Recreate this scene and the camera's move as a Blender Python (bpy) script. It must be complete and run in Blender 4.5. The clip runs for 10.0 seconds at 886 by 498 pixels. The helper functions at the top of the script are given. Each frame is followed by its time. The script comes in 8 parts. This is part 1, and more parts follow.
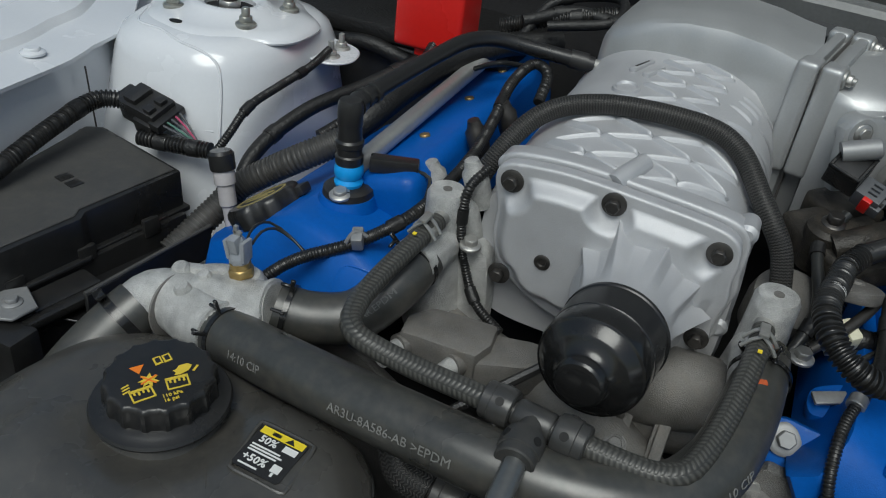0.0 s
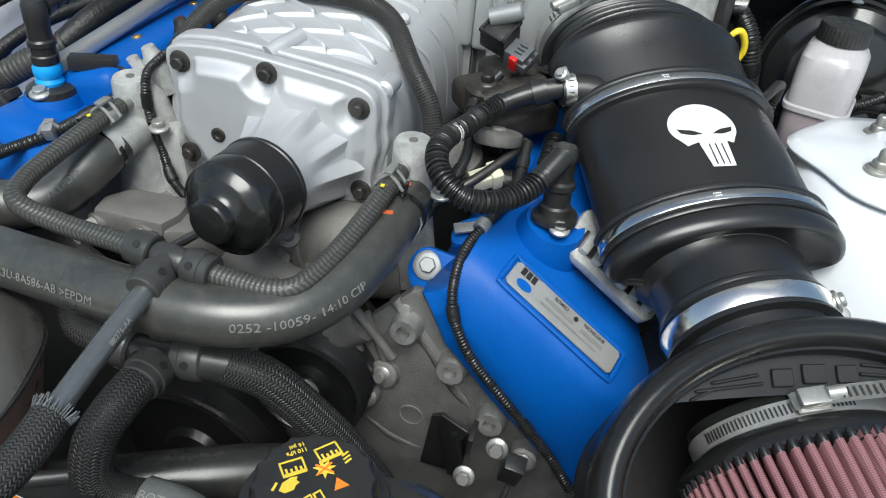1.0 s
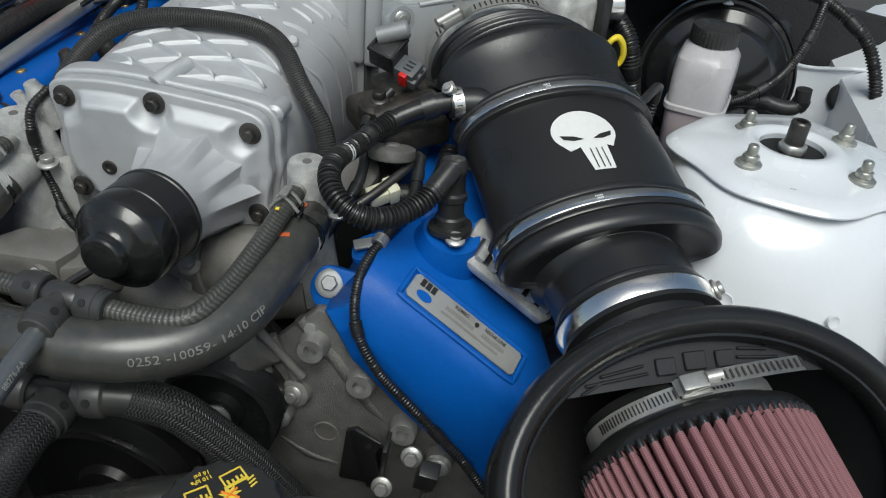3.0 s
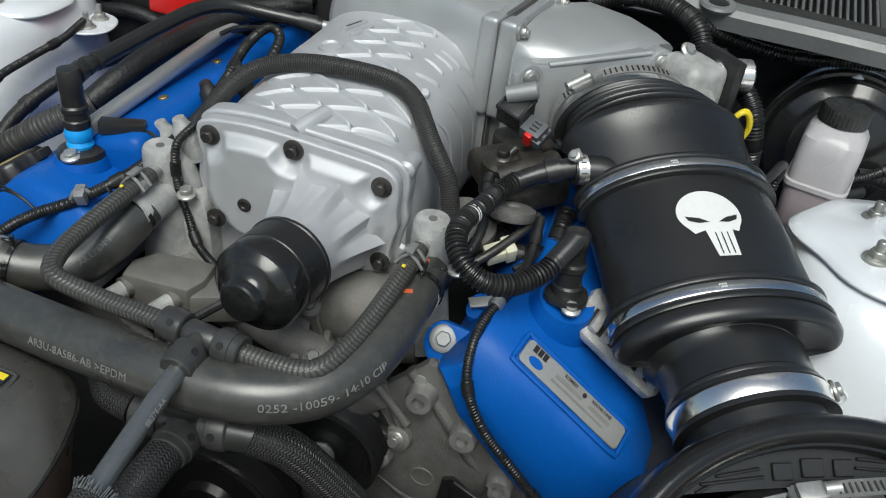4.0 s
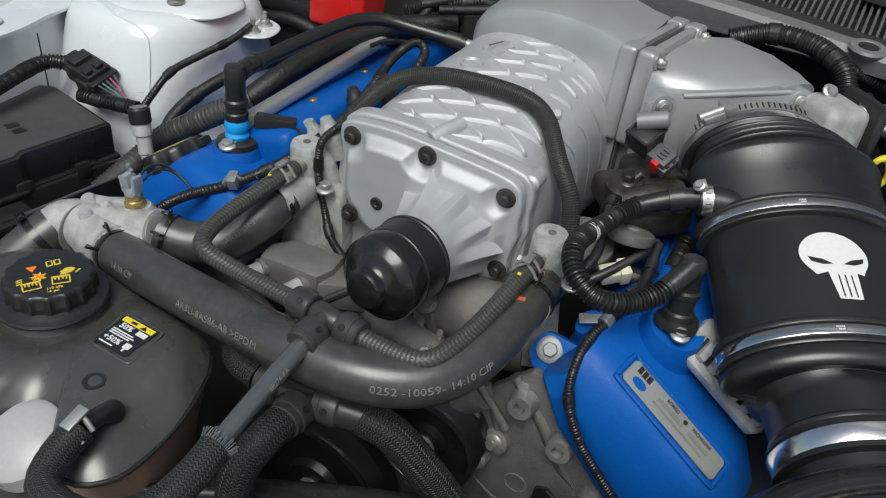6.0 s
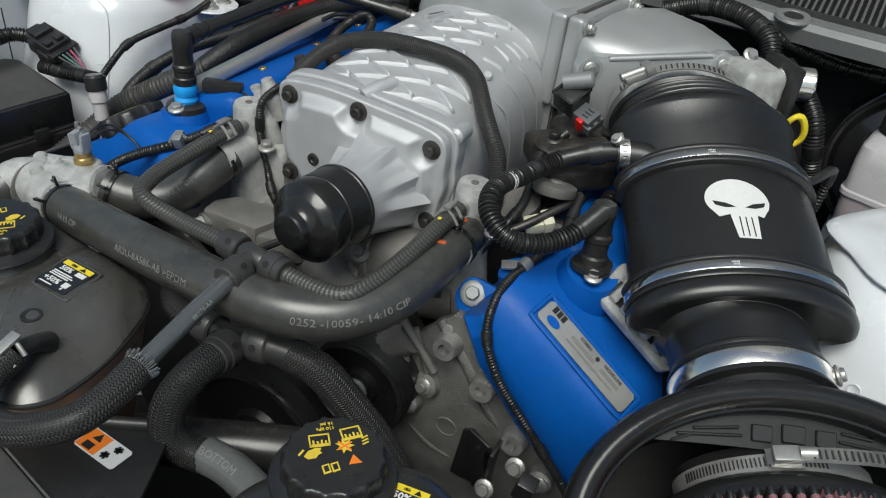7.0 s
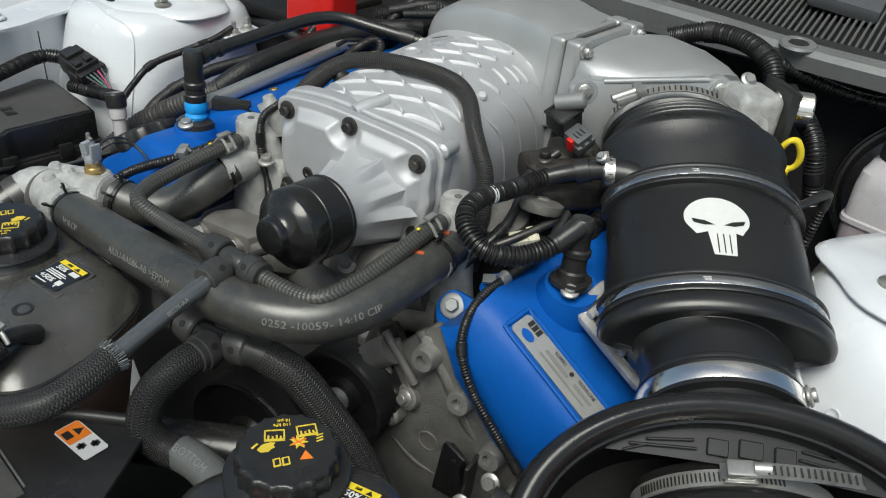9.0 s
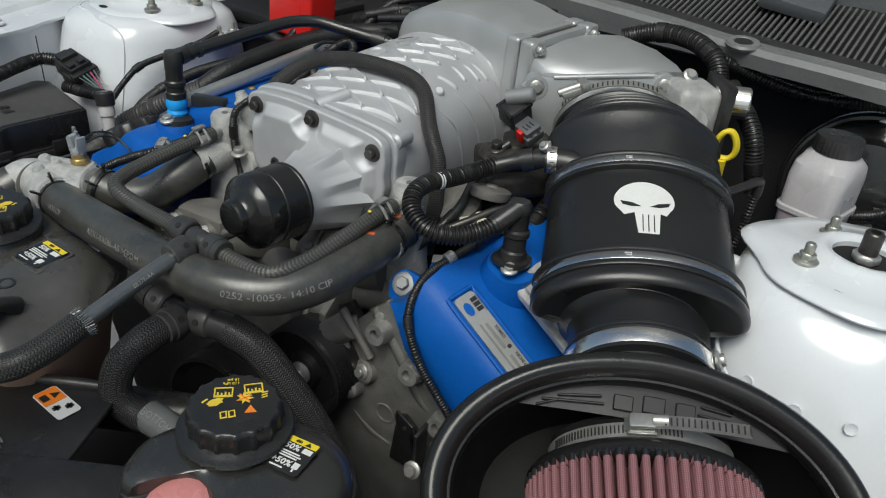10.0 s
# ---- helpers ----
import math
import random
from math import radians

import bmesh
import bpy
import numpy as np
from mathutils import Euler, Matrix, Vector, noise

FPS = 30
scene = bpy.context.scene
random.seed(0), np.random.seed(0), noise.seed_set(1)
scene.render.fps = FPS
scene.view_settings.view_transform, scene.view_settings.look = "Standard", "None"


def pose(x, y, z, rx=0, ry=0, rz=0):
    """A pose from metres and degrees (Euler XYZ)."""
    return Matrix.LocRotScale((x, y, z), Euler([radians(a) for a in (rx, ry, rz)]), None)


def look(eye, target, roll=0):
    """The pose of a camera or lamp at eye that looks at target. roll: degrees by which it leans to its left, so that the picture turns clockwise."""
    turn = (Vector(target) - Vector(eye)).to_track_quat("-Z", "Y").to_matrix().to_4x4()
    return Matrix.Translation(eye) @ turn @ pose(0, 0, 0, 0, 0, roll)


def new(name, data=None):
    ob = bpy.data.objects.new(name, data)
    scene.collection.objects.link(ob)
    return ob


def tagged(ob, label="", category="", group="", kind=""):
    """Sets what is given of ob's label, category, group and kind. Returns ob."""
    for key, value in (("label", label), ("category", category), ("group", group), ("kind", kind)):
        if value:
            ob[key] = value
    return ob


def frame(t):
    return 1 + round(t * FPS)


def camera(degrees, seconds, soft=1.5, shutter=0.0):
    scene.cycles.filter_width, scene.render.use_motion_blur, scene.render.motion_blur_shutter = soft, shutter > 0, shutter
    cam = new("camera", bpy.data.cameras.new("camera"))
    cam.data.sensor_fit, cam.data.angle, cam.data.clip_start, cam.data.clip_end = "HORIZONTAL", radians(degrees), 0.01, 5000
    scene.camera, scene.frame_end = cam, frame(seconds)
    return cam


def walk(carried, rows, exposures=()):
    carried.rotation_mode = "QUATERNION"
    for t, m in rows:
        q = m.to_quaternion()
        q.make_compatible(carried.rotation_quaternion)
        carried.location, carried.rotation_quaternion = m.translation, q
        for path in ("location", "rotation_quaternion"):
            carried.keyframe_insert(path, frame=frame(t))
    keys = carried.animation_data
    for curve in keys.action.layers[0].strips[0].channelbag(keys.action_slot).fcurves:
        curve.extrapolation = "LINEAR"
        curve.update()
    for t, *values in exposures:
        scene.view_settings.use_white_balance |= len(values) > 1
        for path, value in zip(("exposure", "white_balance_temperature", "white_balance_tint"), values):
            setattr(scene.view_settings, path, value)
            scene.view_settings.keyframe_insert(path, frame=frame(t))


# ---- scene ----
cam = camera(58.0, 10.0, soft=1.1)
PATH = [
    (0, (0.076, -0.552, 1.248), (-0.519, 1.032, 0.182), 7.7),
    (0.5, (0.229, -0.55, 1.241), (-0.308, 1.003, 0.101), 5.8),
    (1, (0.305, -0.574, 1.244), (-0.068, 1.025, 0.102), 6.5),
    (1.5, (0.322, -0.58, 1.256), (0.038, 1.045, 0.125), 6.5),
    (2, (0.341, -0.596, 1.255), (0.097, 1.053, 0.15), 6.2),
    (3.5, (0.307, -0.571, 1.272), (0.104, 1.076, 0.156), 5.8),
    (4, (0.277, -0.573, 1.306), (-0.086, 1.041, 0.182), 8.2),
    (4.5, (0.278, -0.585, 1.327), (-0.26, 0.952, 0.166), 7.8),
    (5, (0.275, -0.593, 1.324), (-0.339, 0.949, 0.208), 8.0),
    (6.5, (0.322, -0.615, 1.301), (-0.334, 0.919, 0.198), 8.5),
    (7, (0.382, -0.627, 1.292), (-0.28, 0.915, 0.204), 8.3),
    (7.5, (0.434, -0.633, 1.287), (-0.263, 0.912, 0.225), 8.5),
    (8, (0.458, -0.63, 1.282), (-0.298, 0.897, 0.236), 8.1),
    (8.5, (0.458, -0.624, 1.283), (-0.333, 0.898, 0.254), 7.7),
    (9, (0.458, -0.611, 1.281), (-0.364, 0.904, 0.267), 7.2),
    (9.5, (0.468, -0.608, 1.279), (-0.38, 0.9, 0.276), 6.7),
    (10, (0.549, -0.63, 1.291), (-0.32, 0.873, 0.298), 6.5),
]
EXPOSURES = [(0.0, -0.42, 6200, 2), (0.5, 0.1, 6200, 2), (1.0, 0.58, 6200, 2), (2.0, 0.1, 6300, 2), (3.5, 0.0, 6300, 2), (4.5, 0.27, 6350, 2), (6.5, 0.0, 6400, 2), (9.0, 0.17, 6500, 2), (10.0, -0.08, 6500, 2)]
walk(cam, [(t, look(eye, target, roll)) for t, eye, target, roll in PATH], EXPOSURES)

# ---- light ----
world = bpy.data.worlds.new("sky")
scene.world = world
world.use_nodes = True
wn = world.node_tree.nodes
sky = wn.new("ShaderNodeTexSky")
sky.sky_type, sky.sun_disc = "NISHITA", False
sky.sun_elevation, sky.sun_rotation = radians(56), radians(170)
sky.dust_density, sky.air_density = 3.0, 1.2
wn["Background"].inputs["Strength"].default_value = 0.084
world.node_tree.links.new(sky.outputs["Color"], wn["Background"].inputs["Color"])
sun = new("sun", bpy.data.lights.new("sun", "SUN"))
sun.data.energy, sun.data.angle, sun.data.color = 2.5, radians(36), (1.0, 0.975, 0.94)
sun.matrix_world = look((0.28, -1.55, 3.25), (0, 0, 0.9))


# ---- materials ----
def material(name, base, rough=0.5, metal=0.0, coat=0.0, vary=0.12, scale=60.0, bump=0.0, bump_scale=400.0, spec=0.5, dust=0.0):
    """A plain surface with mottling at two scales, fine relief and an optional speckle of dust."""
    m = bpy.data.materials.new(name)
    m.use_nodes = True
    n, l = m.node_tree.nodes, m.node_tree.links
    b = n["Principled BSDF"]
    b.inputs["Metallic"].default_value = metal
    b.inputs["Coat Weight"].default_value = coat
    b.inputs["Specular IOR Level"].default_value = spec
    tc = n.new("ShaderNodeTexCoord")
    big, small = n.new("ShaderNodeTexNoise"), n.new("ShaderNodeTexNoise")
    big.inputs["Scale"].default_value, big.inputs["Detail"].default_value = scale * 0.25, 4
    small.inputs["Scale"].default_value, small.inputs["Detail"].default_value = scale * 4, 5
    for t in (big, small):
        l.new(tc.outputs["Object"], t.inputs["Vector"])
    add = n.new("ShaderNodeMath")
    add.operation = "ADD"
    l.new(big.outputs["Fac"], add.inputs[0])
    l.new(small.outputs["Fac"], add.inputs[1])
    ramp = n.new("ShaderNodeMapRange")
    ramp.inputs["From Min"].default_value, ramp.inputs["From Max"].default_value = 0.6, 1.4
    ramp.inputs["To Min"].default_value, ramp.inputs["To Max"].default_value = 1 - vary, 1 + vary
    l.new(add.outputs[0], ramp.inputs["Value"])
    mul = n.new("ShaderNodeVectorMath")
    mul.operation = "SCALE"
    mul.inputs[0].default_value = base
    l.new(ramp.outputs["Result"], mul.inputs["Scale"])
    colour = mul.outputs["Vector"]
    if dust:
        speck = n.new("ShaderNodeTexNoise")
        speck.inputs["Scale"].default_value, speck.inputs["Detail"].default_value = 90, 8
        l.new(tc.outputs["Object"], speck.inputs["Vector"])
        cut = n.new("ShaderNodeMapRange")
        cut.inputs["From Min"].default_value, cut.inputs["From Max"].default_value = 0.45, 0.75
        cut.inputs["To Max"].default_value = dust
        l.new(speck.outputs["Fac"], cut.inputs["Value"])
        mix = n.new("ShaderNodeMix")
        mix.data_type = "RGBA"
        l.new(cut.outputs["Result"], mix.inputs["Factor"])
        l.new(colour, mix.inputs["A"])
        mix.inputs["B"].default_value = (0.22, 0.19, 0.15, 1)
        colour = mix.outputs["Result"]
    l.new(colour, b.inputs["Base Color"])
    rr = n.new("ShaderNodeMapRange")
    rr.inputs["From Min"].default_value, rr.inputs["From Max"].default_value = 0.3, 0.7
    rr.inputs["To Min"].default_value, rr.inputs["To Max"].default_value = max(rough - 0.08, 0.02), min(rough + 0.1, 1)
    l.new(big.outputs["Fac"], rr.inputs["Value"])
    l.new(rr.outputs["Result"], b.inputs["Roughness"])
    if bump:
        grain = n.new("ShaderNodeTexNoise")
        grain.inputs["Scale"].default_value, grain.inputs["Detail"].default_value = bump_scale, 3
        l.new(tc.outputs["Object"], grain.inputs["Vector"])
        bp = n.new("ShaderNodeBump")
        bp.inputs["Strength"].default_value, bp.inputs["Distance"].default_value = bump, 0.002
        l.new(grain.outputs["Fac"], bp.inputs["Height"])
        l.new(bp.outputs["Normal"], b.inputs["Normal"])
    return m


def woven(name, dark, light, rough, pitch, turns, slant=2.0, relief=0.8):
    """A sleeve of crossed strands laid along a hose by its UV: u round it, v along it in metres."""
    m = material(name, dark, rough, vary=0.2)
    n, l = m.node_tree.nodes, m.node_tree.links
    b = n["Principled BSDF"]
    uv = n.new("ShaderNodeUVMap")
    sep = n.new("ShaderNodeSeparateXYZ")
    l.new(uv.outputs["UV"], sep.inputs[0])

    def calc(op, a, c):
        k = n.new("ShaderNodeMath")
        k.operation = op
        for i, v in enumerate((a, c)):
            if v is None:
                continue
            if isinstance(v, (int, float)):
                k.inputs[i].default_value = v
            else:
                l.new(v, k.inputs[i])
        return k.outputs[0]

    # strands slant to and fro from column to column round the hose
    u, v = calc("MULTIPLY", sep.outputs[0], turns), calc("MULTIPLY", sep.outputs[1], 2 * math.pi / pitch)
    zig = calc("PINGPONG", u, 0.5)
    strand = calc("SINE", calc("ADD", v, calc("MULTIPLY", zig, slant * 2 * math.pi)), None)
    seam = calc("MULTIPLY", calc("ABSOLUTE", calc("SUBTRACT", zig, 0.25), None), 4.0)
    both = calc("MULTIPLY", calc("ADD", calc("MULTIPLY", strand, 0.5), 0.5), calc("SUBTRACT", 1.15, calc("POWER", seam, 5.0)))
    f = n.new("ShaderNodeMapRange")
    f.inputs["From Min"].default_value, f.inputs["From Max"].default_value = 0.1, 0.95
    l.new(both, f.inputs["Value"])
    mix = n.new("ShaderNodeMix")
    mix.data_type = "RGBA"
    mix.inputs["A"].default_value, mix.inputs["B"].default_value = (*dark, 1), (*light, 1)
    l.new(f.outputs["Result"], mix.inputs["Factor"])
    l.new(mix.outputs["Result"], b.inputs["Base Color"])
    bp = n.new("ShaderNodeBump")
    bp.inputs["Strength"].default_value, bp.inputs["Distance"].default_value = relief, 0.0008
    l.new(f.outputs["Result"], bp.inputs["Height"])
    l.new(bp.outputs["Normal"], b.inputs["Normal"])
    return m


def gauze(name, dark, light, pitch):
    """Cotton under a fine wire mesh: two families of fine lines."""
    m = material(name, light, 0.7, vary=0.25)
    n, l = m.node_tree.nodes, m.node_tree.links
    b = n["Principled BSDF"]
    tc = n.new("ShaderNodeTexCoord")
    lines = []
    for d in ((0.44, -0.87, -0.20), (0.887, 0.426, 0.177)):
        dot = n.new("ShaderNodeVectorMath")
        dot.operation = "DOT_PRODUCT"
        dot.inputs[1].default_value = [v * 2 * math.pi / pitch for v in d]
        l.new(tc.outputs["Object"], dot.inputs[0])
        w = n.new("ShaderNodeMath")
        w.operation = "SINE"
        l.new(dot.outputs["Value"], w.inputs[0])
        lines.append(w.outputs[0])
    top = n.new("ShaderNodeMath")
    top.operation = "ADD"
    l.new(lines[0], top.inputs[0])
    l.new(lines[1], top.inputs[1])
    f = n.new("ShaderNodeMapRange")
    f.inputs["From Min"].default_value, f.inputs["From Max"].default_value = -0.9, 1.3
    l.new(top.outputs[0], f.inputs["Value"])
    mix = n.new("ShaderNodeMix")
    mix.data_type = "RGBA"
    mix.inputs["A"].default_value, mix.inputs["B"].default_value = (*dark, 1), (*light, 1)
    l.new(f.outputs["Result"], mix.inputs["Factor"])
    l.new(mix.outputs["Result"], b.inputs["Base Color"])
    return m


SILVER = material("silver_painted_cast", (0.50, 0.505, 0.52), 0.45, 0.36, vary=0.07, scale=260, bump=0.22, bump_scale=1400)
PLENUM = material("satin_silver_paint", (0.44, 0.45, 0.455), 0.38, 0.5, vary=0.05, scale=120, bump=0.08, bump_scale=1200)
CAST = material("raw_cast_aluminium", (0.54, 0.54, 0.525), 0.50, 0.45, vary=0.42, scale=340, bump=0.8, bump_scale=1050)
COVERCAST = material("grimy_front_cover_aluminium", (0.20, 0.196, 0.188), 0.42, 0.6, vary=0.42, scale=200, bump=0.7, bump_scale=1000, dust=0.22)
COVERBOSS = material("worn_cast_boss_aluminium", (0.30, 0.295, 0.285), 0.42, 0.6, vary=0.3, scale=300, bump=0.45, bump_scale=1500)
# Dull, dusty casting; base also darkened for shade low between the parts.
DULLCAST = material("dull_shaded_cast_aluminium", (0.215, 0.207, 0.195), 0.5, 0.45, vary=0.28, scale=220, bump=0.5, bump_scale=1200, dust=0.3)
STEEL = material("zinc_plated_steel", (0.45, 0.445, 0.425), 0.38, 0.7, vary=0.16)
CHROME = material("polished_steel_band", (0.86, 0.83, 0.79), 0.20, 1.0, vary=0.04)
BANDSTEEL = material("dull_steel_strap", (0.62, 0.62, 0.62), 0.20, 1.0, vary=0.08)
SHELF = material("greyed_black_moulding", (0.013, 0.0135, 0.0145), 0.50, vary=0.15, bump=0.1, bump_scale=1500, dust=0.0)
STUDSTEEL = material("yellow_passivated_steel", (0.40, 0.40, 0.36), 0.36, 0.75, vary=0.18)
LABELBLACK = material("glossy_black_label", (0.018, 0.018, 0.019), 0.16, vary=0.08, spec=0.9)
DARKSTEEL = material("dark_bolt_steel", (0.09, 0.085, 0.08), 0.4, 0.8, vary=0.25)
BRASS = material("brass_fitting", (0.50, 0.36, 0.15), 0.4, 0.9)
BLUE = material("blue_crackle_paint", (0.004, 0.092, 0.40), 0.46, 0.0, coat=0.03, spec=0.25, vary=0.12, bump=0.16, bump_scale=900)
WHITE = material("white_gloss_car_paint", (0.70, 0.72, 0.75), 0.22, 0.0, coat=0.6, vary=0.02)
SATIN = material("satin_black_rubber_duct", (0.013, 0.013, 0.0135), 0.31, vary=0.15, bump=0.04, bump_scale=800, spec=0.65)
PLASTIC = material("black_moulded_plastic", (0.018, 0.018, 0.018), 0.32, vary=0.2, bump=0.08, bump_scale=1800, spec=0.6, dust=0.04)
# Paler than PLASTIC: holds the sheen of sky-lit tops as well as dust.
DUSTY = material("dusty_sheen_black_plastic", (0.062, 0.062, 0.061), 0.5, vary=0.12, bump=0.15, bump_scale=1500, dust=0.10)
# Base lifted for the sky's sheen on the first tank, besides some dust.
TANKTOP = material("dusty_sheen_tank_plastic", (0.058, 0.056, 0.051), 0.27, vary=0.12, bump=0.04, bump_scale=1500, spec=0.9, dust=0.08)
TANKDARK = material("black_tank_plastic", (0.026, 0.026, 0.025), 0.25, vary=0.15, bump=0.04, bump_scale=1500, spec=0.9, dust=0.03)
GLOSS = material("gloss_black_enamel", (0.012, 0.012, 0.012), 0.22, vary=0.1, coat=0.3)
RUBBER = material("black_rubber_hose", (0.022, 0.023, 0.022), 0.33, vary=0.2, bump=0.05, bump_scale=1600, spec=0.6, dust=0.06)
GREYTUBE = material("grey_nylon_tube", (0.115, 0.121, 0.120), 0.18, vary=0.15, spec=0.9)
HOSE = material("weathered_black_hose_rubber", (0.044, 0.0445, 0.041), 0.32, vary=0.25, bump=0.06, bump_scale=1600, spec=0.8, dust=0.15)
GREYCONDUIT = material("greyed_split_conduit", (0.046, 0.045, 0.043), 0.46, vary=0.2, dust=0.1)
# Brown casting taken near black for the shade in cavities, with dust.
CAVITYBROWN = material("dark_cavity_casting", (0.026, 0.023, 0.019), 0.45, 0.2, vary=0.4, scale=120, bump=0.4, bump_scale=600, dust=0.2)
CONDUIT = material("black_split_conduit", (0.013, 0.013, 0.013), 0.34, vary=0.2, spec=0.6, dust=0.05)
BRAID = woven("black_braided_sleeve", (0.008, 0.008, 0.008), (0.046, 0.045, 0.043), 0.42, 0.0026, 16, 1.4)
FLATBRAID = woven("fine_black_braid", (0.007, 0.007, 0.007), (0.060, 0.058, 0.054), 0.42, 0.0024, 18, 0.8)
ROPE = woven("woven_rubber_hose", (0.036, 0.036, 0.033), (0.075, 0.074, 0.067), 0.38, 0.0038, 4, 1.0, 0.35)
# Dark nylon; the pale metallic base stands in for its sky highlight.
NYLON = material("nylon_pipe_pale_for_sheen", (0.17, 0.175, 0.175), 0.16, 0.6, vary=0.15, spec=0.8)
TEEPLASTIC = material("moulded_black_fitting", (0.040, 0.040, 0.039), 0.36, vary=0.15, bump=0.06, bump_scale=1500, spec=0.6, dust=0.06)
TAPE = material("wrapped_cloth_tape", (0.011, 0.011, 0.011), 0.45, vary=0.25, bump=0.5, bump_scale=250)
RED = material("red_gloss_plastic", (0.62, 0.015, 0.012), 0.3, vary=0.05)
YELLOW = material("yellow_plastic", (0.80, 0.62, 0.03), 0.4, vary=0.05)
CYAN = material("bright_blue_plastic", (0.02, 0.33, 0.80), 0.35, vary=0.08)
MILK = material("milky_plastic", (0.44, 0.42, 0.43), 0.30, vary=0.08)
TANKTAN = material("amber_translucent_tank", (0.30, 0.20, 0.15), 0.35, vary=0.15)
PINKTANK = material("pink_fluid_tank", (0.55, 0.22, 0.21), 0.3, vary=0.1)
RAIL = material("satin_grey_rail", (0.27, 0.275, 0.28), 0.5, 0.35, vary=0.1)
FLUID = material("lilac_tinted_plastic", (0.42, 0.36, 0.38), 0.36, vary=0.08)
WIREGREEN = material("green_wire", (0.10, 0.22, 0.17), 0.5)
WIREPINK = material("pink_wire", (0.42, 0.06, 0.14), 0.5)
GREYPLASTIC = material("grey_connector_plastic", (0.085, 0.09, 0.098), 0.42)
IVORY = material("ivory_connector_plastic", (0.62, 0.60, 0.45), 0.5)
FADED = material("faded_yellow_print", (0.30, 0.25, 0.10), 0.6, vary=0.3)
COWL = material("grey_cowl_paint", (0.19, 0.195, 0.195), 0.45, 0.2)
SEAL = material("glossy_black_rubber_seal", (0.013, 0.013, 0.013), 0.26, vary=0.15, bump=0.05)
INK = material("yellow_print", (0.70, 0.52, 0.05), 0.55, vary=0.1)
WHITEINK = material("white_print", (0.72, 0.72, 0.70), 0.5, vary=0.05)
GREYINK = material("grey_print", (0.20, 0.20, 0.19), 0.6, vary=0.15)
HOSEMARK = material("red_orange_paint_mark", (0.50, 0.10, 0.03), 0.6, vary=0.2)
ORANGE = material("orange_print", (0.85, 0.22, 0.02), 0.5, vary=0.05)
BLACKINK = material("black_print", (0.015, 0.015, 0.015), 0.5)
FILTERRED = gauze("oiled_red_cotton_gauze", (0.16, 0.066, 0.074), (0.31, 0.145, 0.158), 0.0014)
INSULATION = material("black_felt_insulation", (0.012, 0.012, 0.013), 0.8, vary=0.3, bump=0.5, bump_scale=300)
SLAT = material("dark_grey_grille_plastic", (0.11, 0.112, 0.112), 0.4, vary=0.2)
# White paint taken down to grey, set for the sheen it reflects below.
HOODGREY = material("grey_hood_underside", (0.30, 0.31, 0.325), 0.4, vary=0.1)
# Near-black that stands in for shade deep in the bay and in holes.
VOID = material("shade_black_void", (0.008, 0.008, 0.008), 0.7, vary=0.3, bump=0.3, bump_scale=120)
ASPHALT = material("asphalt", (0.055, 0.053, 0.05), 0.85, vary=0.3, scale=8, bump=0.6, bump_scale=90)
GLASS = material("windscreen_glass_dark", (0.03, 0.04, 0.04), 0.05, vary=0.05)
PLATE = material("brushed_plate", (0.45, 0.45, 0.44), 0.36, 0.5, vary=0.08)


# ---- mesh helpers ----
def V(*p):
    return Vector(p)


def thing(name, base, label, category, group="", kind=""):
    ob = new(name)
    ob.empty_display_size = 0.02
    ob.location = base
    return tagged(ob, label, category, group, kind)


def part(name, bm, mat, parent=None, label="", smooth=38.0):
    """Links a bmesh in world coordinates as one mesh under a thing or a part."""
    me = bpy.data.meshes.new(name)
    if smooth:
        for f in bm.faces:
            f.smooth = True
        cut = math.cos(radians(smooth))
        for e in bm.edges:
            if len(e.link_faces) == 2:
                e.smooth = e.link_faces[0].normal.dot(e.link_faces[1].normal) > cut
    bm.normal_update()
    bm.to_mesh(me)
    bm.free()
    for m in mat if isinstance(mat, (list, tuple)) else (mat,):
        me.materials.append(m)
    ob = new(name, me)
    if parent is not None:
        ob.parent = parent
        top, at = parent, Vector((0, 0, 0))
        while top is not None:
            if top.type == "EMPTY":
                at = top.location
            top = top.parent
        if parent.type == "EMPTY":
            ob.matrix_parent_inverse = Matrix.Translation(-Vector(at))
    if label:
        tagged(ob, label)
    return ob


def spline(pts, step=0.004, closed=False):
    """A smooth line through the points, at even steps; also each point's place among the given ones."""
    P = [Vector(p) for p in pts]
    n, out, at = len(P), [], []
    for i in range(n if closed else n - 1):
        a, b = P[i], P[(i + 1) % n]
        p0 = P[(i - 1) % n] if closed or i else a * 2 - b
        p3 = P[(i + 2) % n] if closed or i + 2 < n else b * 2 - a
        k = max(2, int((b - a).length / step))
        for j in range(k):
            t = j / k
            t2, t3 = t * t, t * t * t
            out.append(0.5 * (2 * a + (b - p0) * t + (2 * p0 - 5 * a + 4 * b - p3) * t2 + (3 * a - p0 - 3 * b + p3) * t3))
            at.append(i + t)
    if not closed:
        out.append(P[-1])
        at.append(n - 1)
    return out, at


def frames(line, closed=False, up=(0, 0, 1)):
    """Tangent, side and over for each point of a line, with no twist."""
    n, res = len(line), []
    side = None
    for i, p in enumerate(line):
        a = line[i - 1] if i or closed else p
        b = line[(i + 1) % n] if i + 1 < n or closed else p
        t = (b - a).normalized()
        if side is None:
            side = t.cross(Vector(up))
            if side.length < 0.1:
                side = t.cross(V(1, 0, 0))
        side = (side - t * side.dot(t)).normalized()
        res.append((t, side, side.cross(t)))
    return res


